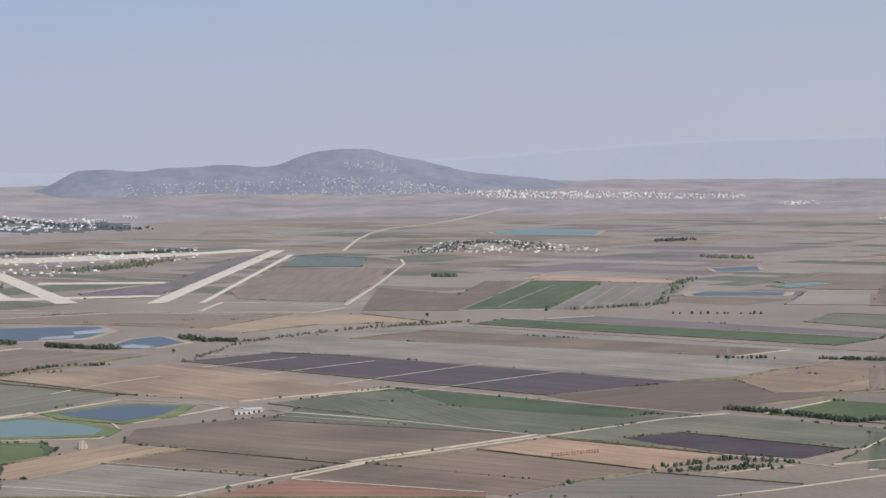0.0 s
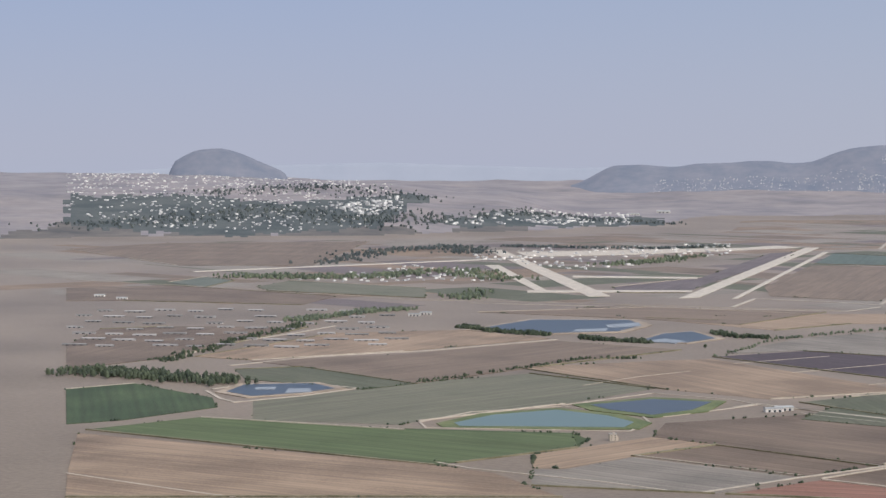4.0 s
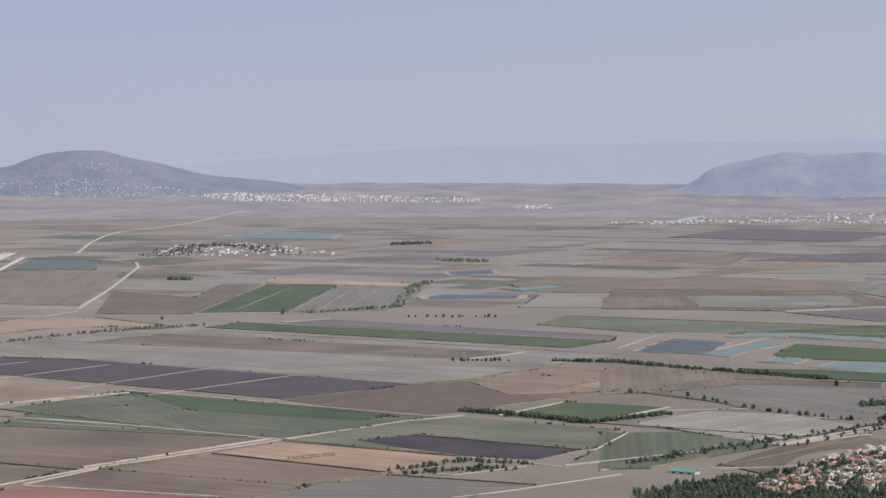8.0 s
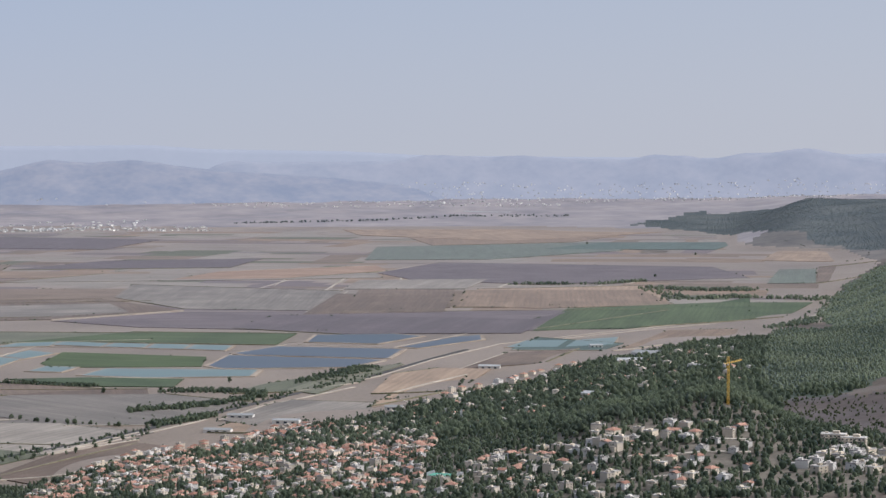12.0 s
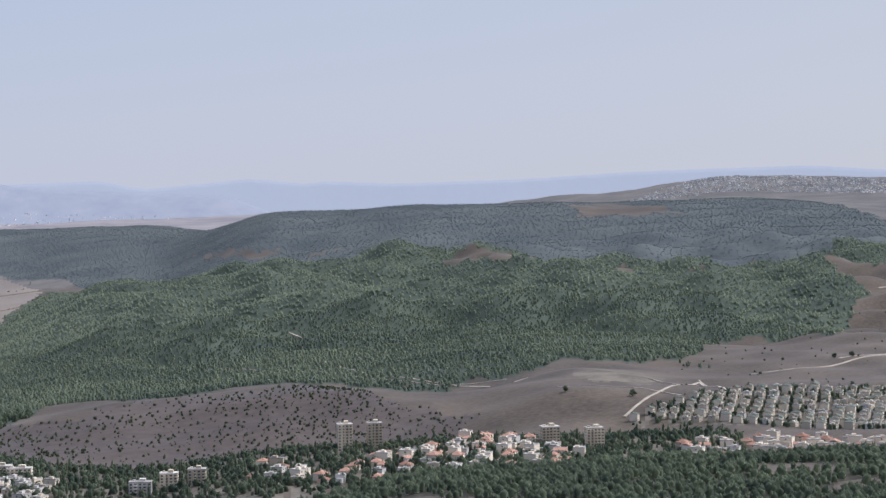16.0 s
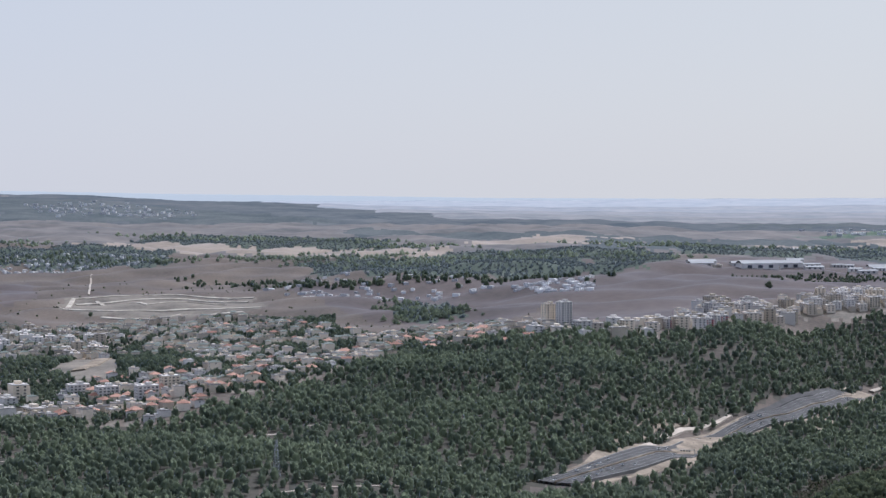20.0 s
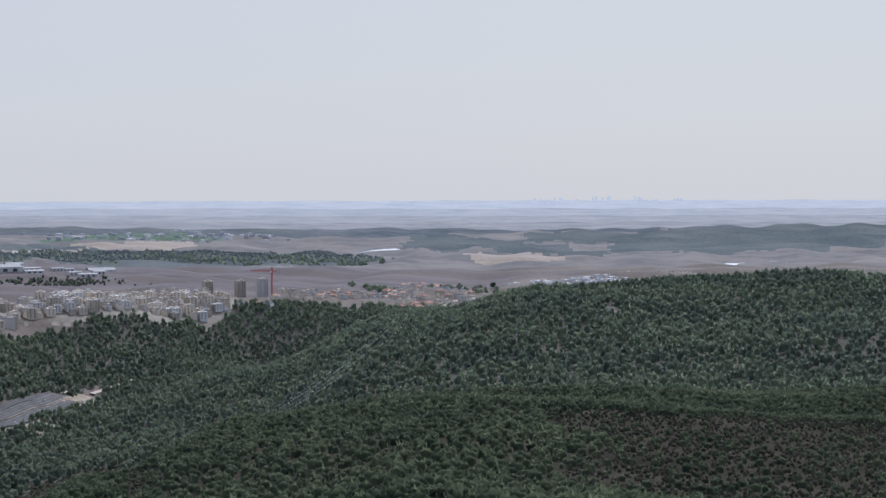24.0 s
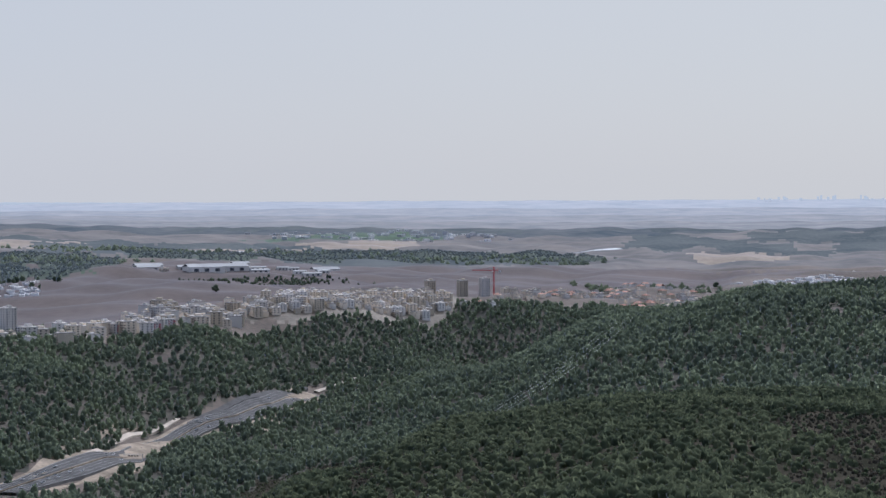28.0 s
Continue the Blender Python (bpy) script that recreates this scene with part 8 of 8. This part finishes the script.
far_town(87, 3.6, 7.8, "village houses among trees", (79.64, 1335), (81.88, 1422), (85.76, 1306), (86.06, 1214), (81.87, 1196))
far_town(75, 3.6, 7.8, "village houses among trees", (86.81, 1230), (88.60, 1258), (88.60, 1149), (86.36, 1206))
suburb(("white", "block", "white"), 5.2, 8, 1.5, (93.8, 960), (95.4, 1060), (97.2, 1045), (99.4, 1062), (99.4, 1022), (97.2, 980), (95.7, 962), (94.3, 950), face=188, scale=0.85)
suburb(("white", "red", "white"), 6.5, 8, 0.9, (99.6, 1030), (101.5, 1110), (104.5, 1150), (104.5, 1100), (101.6, 1050), (99.8, 1015), face=188, scale=0.9)
far_town(170, 3.4, 8.5, "white works and houses along the crest of a plateau", (106.5, 1330), (108.0, 1375), (110.2, 1440), (112, 1450), (112, 1385), (110.2, 1380), (108, 1330), tall=0.8)
far_town(90, 2, 4.5, "far white works and houses behind a ridge", (109, 1290), (113, 1290), (113.5, 1500), (110, 1560))
far_town(150, 4.2, 9, "far scattered houses in haze", (93.72, 2571), (99.56, 2781), (101.04, 2440), (95.16, 2415))
# ---- trees in rows, hedges and groves ----
hedge(330, 2.1, "dark green hedgerow with shrubs along a ditch", (138.9, 1053.1), (168.7, 1028.8), (190.8, 999.5), (235.1, 1026.8), spread=1.5)
hedge(374, 2.1, "dark green hedgerow beside fields", (223.3, 1298.1), (266.1, 1285.0), (292.2, 1247.0), (318.9, 1218.3), (344.2, 1189.6), (362.6, 1174.4), spread=1.5)
hedge(198, 1.8, "thin row of shrubs along a stream", (-157.1, 1316.5), (-130.9, 1448.6), (-89.1, 1511.5), (-34.8, 1562.7), (-10.3, 1574.8), (18.8, 1598.5), spread=2.0)
hedge(154, 1.8, "shrubs along a field edge", (-299.5, 1139.8), (-263.3, 1218.4), (-232.9, 1287.7), (-203.1, 1296.5), spread=1.5)
hedge(264, 2.7, "dark trees beside a pond", (-361.8, 1493.8), (-329.8, 1461.9), (-285.5, 1440.1), spread=2.5)
hedge(176, 2.7, "dark trees beside a pond", (-261.1, 1424.0), (-241.6, 1411.0), (-213.4, 1399.4), spread=2.0)
hedge(132, 2.4, "bushy trees by a stream", (-179.4, 1486.5), (-160.2, 1453.9), (-137.1, 1450.7), spread=3.0)
hedge(420, 4.2, "belt of tall dark eucalyptus trees", (-506.6, 1147.8), (-459.4, 1132.6), (-395.3, 1111.4), spread=8.0, kind="pine", material=PINE)
hedge(198, 2.4, "olive and fruit trees along a lane", (-476.7, 1220.0), (-481.4, 1353.9), (-475.2, 1493.7), spread=4.0)
hedge(242, 3, "wooded belt behind the barns", (-495.0, 1515.3), (-469.0, 1603.2), (-445.7, 1650.8), spread=5.0)
hedge(572, 3.6, "woods of an airfield camp", (-716.2, 2031.8), (-650.2, 2026.5), (-579.3, 2060.3), (-531.5, 2170.2), (-440.4, 2025.9), spread=16.0)
hedge(440, 3.6, "woods of an airfield camp", (-707.1, 2264.3), (-719.6, 2559.6), (-649.5, 2682.7), (-595.3, 2515.8), spread=16.0)
hedge(264, 3.3, "dark trees along the airfield", (-596.1, 2708.3), (-502.9, 2682.7), (-394.0, 2675.1), (-320.1, 2767.7), spread=6.0)
hedge(198, 3.3, "dark trees on the airfield", (-395.3, 2307.7), (-356.0, 2374.6), (-322.8, 2507.2), spread=10.0)
hedge(132, 3, "trees by a quarry", (-441.7, 1803.3), (-419.2, 1771.6), (-434.0, 1877.9), spread=6.0)
hedge(242, 4.2, "dark woods on a low hill", (-822.8, 3180.0), (-766.0, 3395.5), (-670.3, 3574.9), (-498.9, 3448.1), spread=30.0)
hedge(572, 4.5, "dark woods below a hill town", (-1309.7, 2952.4), (-1188.3, 3092.0), (-1077.0, 3299.7), (-878.1, 3123.9), (-871.3, 3296.7), spread=45.0)
hedge(352, 4.2, "dark trees between hill houses", (-1295.7, 3505.4), (-1201.3, 3746.6), (-959.2, 3554.5), spread=45.0)
hedge(55, 3.6, "round clump of dark trees in the fields", (-9.3, 2162.4), (8.8, 2160.3), spread=4.0)
hedge(242, 3, "trees of a village", (-30.2, 2626.6), (35.2, 2927.5), (88.4, 2915.5), (124.2, 2701.2), spread=14.0)
hedge(88, 3.6, "dark tree clump", (286.2, 2913.7), (337.0, 2958.3), spread=8.0)
hedge(88, 3, "dark tree clump", (304.6, 2502.4), (344.3, 2459.4), spread=8.0)
hedge(132, 2.7, "trees along a watercourse", (99.0, 1705.5), (175.8, 1756.4), (216.7, 2006.1), (242.2, 2088.5), spread=3.0)
hedge(352, 2.4, "tall green reeds and trees in a belt", (341.3, 1051.9), (370.7, 1052.9), (393.0, 1062.7), (427.4, 1085.3), spread=3.0)
hedge(264, 2.4, "tall green trees in a belt", (331.7, 991.5), (352.1, 1000.1), (368.7, 1013.3), spread=2.5)
hedge(264, 1.8, "roadside trees and shrubs", (184.3, 867.5), (225.9, 903.2), (297.0, 953.5), (370.4, 1018.0), (451.9, 1096.8), (530.0, 1163.3), spread=2.5)
hedge(330, 1.8, "orchard rows", (389.2, 1133.5), (414.9, 1122.0), (432.6, 1098.6), spread=4.0)
hedge(330, 2.1, "orchard by ponds", (475.2, 1144.8), (519.1, 1180.0), (542.4, 1207.1), spread=5.0)
hedge(242, 3, "dark grove in the fields", (1113.9, 1799.5), (1139.7, 1750.5), (1183.8, 1732.9), spread=9.0)
hedge(132, 3, "dark tree line on the plain", (1018.3, 1921.4), (1105.7, 1881.9), (1173.3, 1906.4), spread=2.0)
hedge(264, 3, "dark groves in the fields", (1099.2, 1773.9), (1053.0, 1651.0), (1104.7, 1654.8), (1137.9, 1629.9), (1164.5, 1579.0), spread=8.0)
hedge(352, 2.7, "trees along the hill road", (1520.3, 1963.6), (1324.2, 1719.7), (1148.7, 1540.9), (972.8, 1348.4), (920.1, 1318.2), spread=6.0)
hedge(198, 3.3, "far tree line", (1423.3, 3755.6), (1693.3, 3716.9), (1882.4, 3737.8), (2057.9, 3630.6), spread=8.0)
hedge(374, 3.9, "tree line across the plateau", (1615.0, 876.7), (1746.3, 873.9), (1727.2, 792.9), (1968.1, 794.2), (1927.0, 629.4), (1920.9, 518.6), spread=16.0, kind="far_pine", material=PINE)
hedge(484, 3.9, "tree line across the plateau", (2101.8, 508.2), (2041.4, 372.7), (1939.6, 256.0), (1759.8, 157.9), spread=22.0, kind="far_pine", material=PINE)
hedge(704, 3.9, "pine plantation on the plateau", (1738.9, 322.3), (1650.6, 235.5), (1481.5, 148.6), (1583.5, 100.6), (1563.1, -6.5), spread=22.0, kind="far_pine", material=PINE)
hedge(264, 3.3, "village trees", (1654.8, 550.2), (1738.1, 518.2), (1703.6, 436.4), (1682.3, 371.4), spread=18.0)
hedge(264, 3, "trees about houses", (1479.0, 318.0), (1319.5, 223.6), (1316.9, 174.0), (1329.2, 119.4), (1247.2, 33.7), spread=10.0)
hedge(198, 3, "dark trees in a gully", (1201.6, 139.7), (1033.9, 109.4), (1024.9, 92.2), spread=8.0, kind="far_pine", material=PINE)
hedge(154, 3.6, "dark cypresses and pines about houses", (1239.2, -283.6), (1247.7, -309.6), (1298.0, -350.9), (1132.9, -328.4), spread=6.0, kind="far_pine", material=PINE)
hedge(528, 4.2, "far wooded belt", (1892.7, 52.9), (1852.7, -89.4), (1975.0, -208.4), (1787.8, -273.8), (1726.6, -404.7), spread=20.0, kind="far_pine", material=PINE)
hedge(242, 1.8, "olive grove rows", (1281.2, -71.6), (1318.4, -114.8), (1297.8, -136.8), spread=12.0)
tree("oak", 355.5, 1141.0, 2.7)
tree("oak", 341.3, 1052.9, 2.7)
tree("oak", 345.3, 1047.3, 2.7)
tree("oak", 351.3, 1051.9, 2.7)
tree("oak", 80.7, 1695.3, 2.7)
tree("oak", 236.6, 1120.1, 2.7)
tree("oak", 120.2, 859.6, 2.7)
tree("oak", -171.6, 1372.2, 2.7)
tree("oak", -12.4, 1651.7, 2.7)
tree("oak", 81.8, 1714.4, 2.7)
tree("tall", 354.9, 1138.9, 3.6)
tree("tall", 385.1, 1131.4, 3.6)
tree("tall", 436.4, 1161.4, 3.6)
tree("tall", 327.6, 1202.7, 3.6)
tree("tall", 333.4, 1199.9, 3.6)
tree("oak", 850.1, 522.2, 2.4)
tree("oak", 860.6, 519.4, 2.4)
tree("oak", 795.8, 452.5, 2.4)
tree("oak", 906.8, 486.3, 2.4)
tree("oak", 929.0, 475.3, 2.4)
tree("oak", 983.4, 417.3, 2.4)
tree("oak", 847.4, 406.4, 2.4)
tree("oak", 875.3, 385.9, 2.4)
tree("oak", 640.6, 479.5, 2.4)
tree("oak", 631.2, 503.9, 2.4)
tree("oak", 749.0, 325.7, 2.4)
tree("oak", 1073.1, 428.6, 2.4)
tree("oak", 982.6, 416.6, 2.4)
tree("oak", 1047.9, 428.1, 2.4)
tree("oak", 795.0, 452.2, 2.4)
tree("oak", 847.7, 456.7, 2.4)
tree("oak", 744.2, 289.7, 2.4)
tree("oak", 748.7, 324.5, 2.4)
tree("oak", 919.5, 370.2, 2.4)
tree("oak", 1592.4, 2751.3, 3.3)
tree("oak", 1541.0, 2380.9, 3.3)
tree("oak", 1223.1, 1968.2, 3.3)
tree("oak", 1091.2, 285.1, 2.7)
tree("oak", 1372.3, 295.1, 2.7)
tree("oak", 1116.6, -62.4, 3.6)
tree("oak", 1181.4, -347.4, 3.6)
row("oak", 14, 2.1, (165.2, 1305.6), (199.3, 1300.8))
row("oak", 22, 2.1, (255.6, 1130.3), (286.5, 1031.2), (320.4, 992.1))
row("oak", 16, 2.1, (-74.3, 1532.3), (-10.4, 1591.1))
row("oak", 12, 2.4, (174.2, 1653.5), (247.5, 1644.1))
row("cypress", 26, 2.7, (1106.1, -373.6), (1155.2, -426.5), (1191.2, -467.3))
row("cypress", 30, 2.7, (1116.5, -373.7), (1157.2, -424.4), (697.4, -274.4), (1186.5, -513.3), (1221.2, -618.1))
row("cypress", 14, 2.7, (637.5, 82.8), (687.4, 69.2), (747.1, 59.4))
row("cypress", 30, 2.2, (738.8, -250.1), (730.2, -268.1), (722.2, -286.1))
row("cypress", 10, 2.7, (319.8, 837.9), (310.8, 754.5), (348.6, 696.3))
row("tall", 24, 3, (406.4, 917.4), (477.0, 978.3), (546.6, 1018.1), (638.8, 1086.7))
row("tall", 10, 2.7, (232.7, 897.9), (268.7, 910.7), (323.4, 961.8))
# ---- masts ----
tower_crane(399.8, 597.8, 16, 35, YELLOW, "yellow lattice tower crane over a building site")
tower_crane(1098.4, -204.4, 15, 60, RED_PAINT, "red lattice tower crane by tower blocks")
pylon(318.0, 1227.1, 13.5, 30)
pylon(455.3, 78.8, 7.8, 30)
pylon(165.8, 1255.6, 12, 30)
pylon(427.9, 849.6, 7.5, 30)
skyline(4880, 70, (108.21, 79.8, 6.2), (108.59, 79.7, 6.7), (107.50, 81.3, 6.8), (108.24, 79.0, 3.5), (108.02, 82.3, 5.2), (108.15, 83.5, 3.9), (107.80, 79.0, 6.1), (107.65, 79.6, 3.6), (108.20, 82.9, 3.0), (110.13, 85.9, 3.9), (110.27, 82.5, 4.2), (110.24, 84.2, 5.7), (109.29, 82.4, 5.8), (110.25, 82.4, 4.2), (109.48, 86.3, 3.6), (109.11, 85.6, 5.4), (109.03, 83.7, 4.4), (109.42, 83.0, 4.9), (109.43, 84.7, 5.8), (109.10, 82.2, 3.1), (111.12, 77.4, 3.1), (111.17, 79.9, 5.3), (110.30, 81.6, 3.7), (111.35, 80.7, 6.0), (111.32, 76.9, 4.4), (110.69, 79.1, 6.1), (110.41, 78.1, 6.2), (111.25, 81.5, 6.8), (116.06, 68.1, 5.4), (116.77, 68.1, 6.7), (116.45, 68.2, 4.3), (116.13, 69.4, 3.6), (116.57, 64.8, 3.6), (116.02, 64.9, 5.1), (116.33, 68.6, 5.4), (116.69, 67.5, 4.7))
lane("greenhouse", 8, FILM, "long white plastic greenhouses in the distance", (3184.1, -207.0), (3287.1, -292.7), lift=0.3)
lane("greenhouse", 8, FILM, "long white plastic greenhouses in the distance", (3235.0, -379.4), (3256.7, -513.9), lift=0.3)
lane("greenhouse", 9, FILM, "long white plastic greenhouses in the distance", (1976.5, -441.9), (1997.8, -493.4), lift=0.3)
lane("greenhouse", 9, FILM, "long white plastic greenhouses in the distance", (1528.8, -633.5), (1669.2, -709.4), lift=0.3)
lane("greenhouse", 9, FILM, "long white plastic greenhouses in the distance", (1612.3, -702.3), (1654.1, -735.6), lift=0.3)
lane("greenhouse", 8, FILM, "long white plastic greenhouses in the distance", (3249.4, -224.5), (3318.5, -289.7), lift=0.3)
lane("greenhouse", 8, FILM, "long white plastic greenhouses in the distance", (1907.7, -82.3), (2073.4, -218.8), lift=0.3)
lane("greenhouse", 9, FILM, "long white plastic greenhouses in the distance", (1907.9, -76.8), (1993.8, -207.5), lift=0.3)
lane("greenhouse", 9, FILM, "long white plastic greenhouses in the distance", (800.1, 3697.4), (978.6, 3973.4), lift=0.3)
lane("greenhouse", 9, FILM, "long white plastic greenhouses in the distance", (798.6, 3694.0), (947.1, 3899.1), lift=0.3)
lane("greenhouse", 9, FILM, "long white plastic greenhouses in the distance", (1050.1, 3734.8), (1127.3, 3819.7), lift=0.3)
lane("greenhouse", 10, FILM, "long white plastic greenhouses in the distance", (1946.5, 3852.3), (2014.2, 3776.4), lift=0.3)
cable((445.0, -66.8, 73.1), (684.7, -168.0, 82.9), 3.0, "thin sagging power line over a wooded valley")
cable((444.6, -69.3, 73.8), (684.2, -170.1, 83.5), 3.0, "thin sagging power line over a wooded valley")
cable((444.2, -71.9, 74.4), (683.6, -172.3, 84.0), 3.0, "thin sagging power line over a wooded valley")
cable((443.8, -74.5, 75.1), (683.1, -174.4, 84.6), 3.0, "thin sagging power line over a wooded valley")
field_shrubs(900)
# ---- far parcels ----
patchwork(120, -24, 34, 1750, 4300, -35, ("brown", "tan", "grey", "mauve", "dull", "pale"))
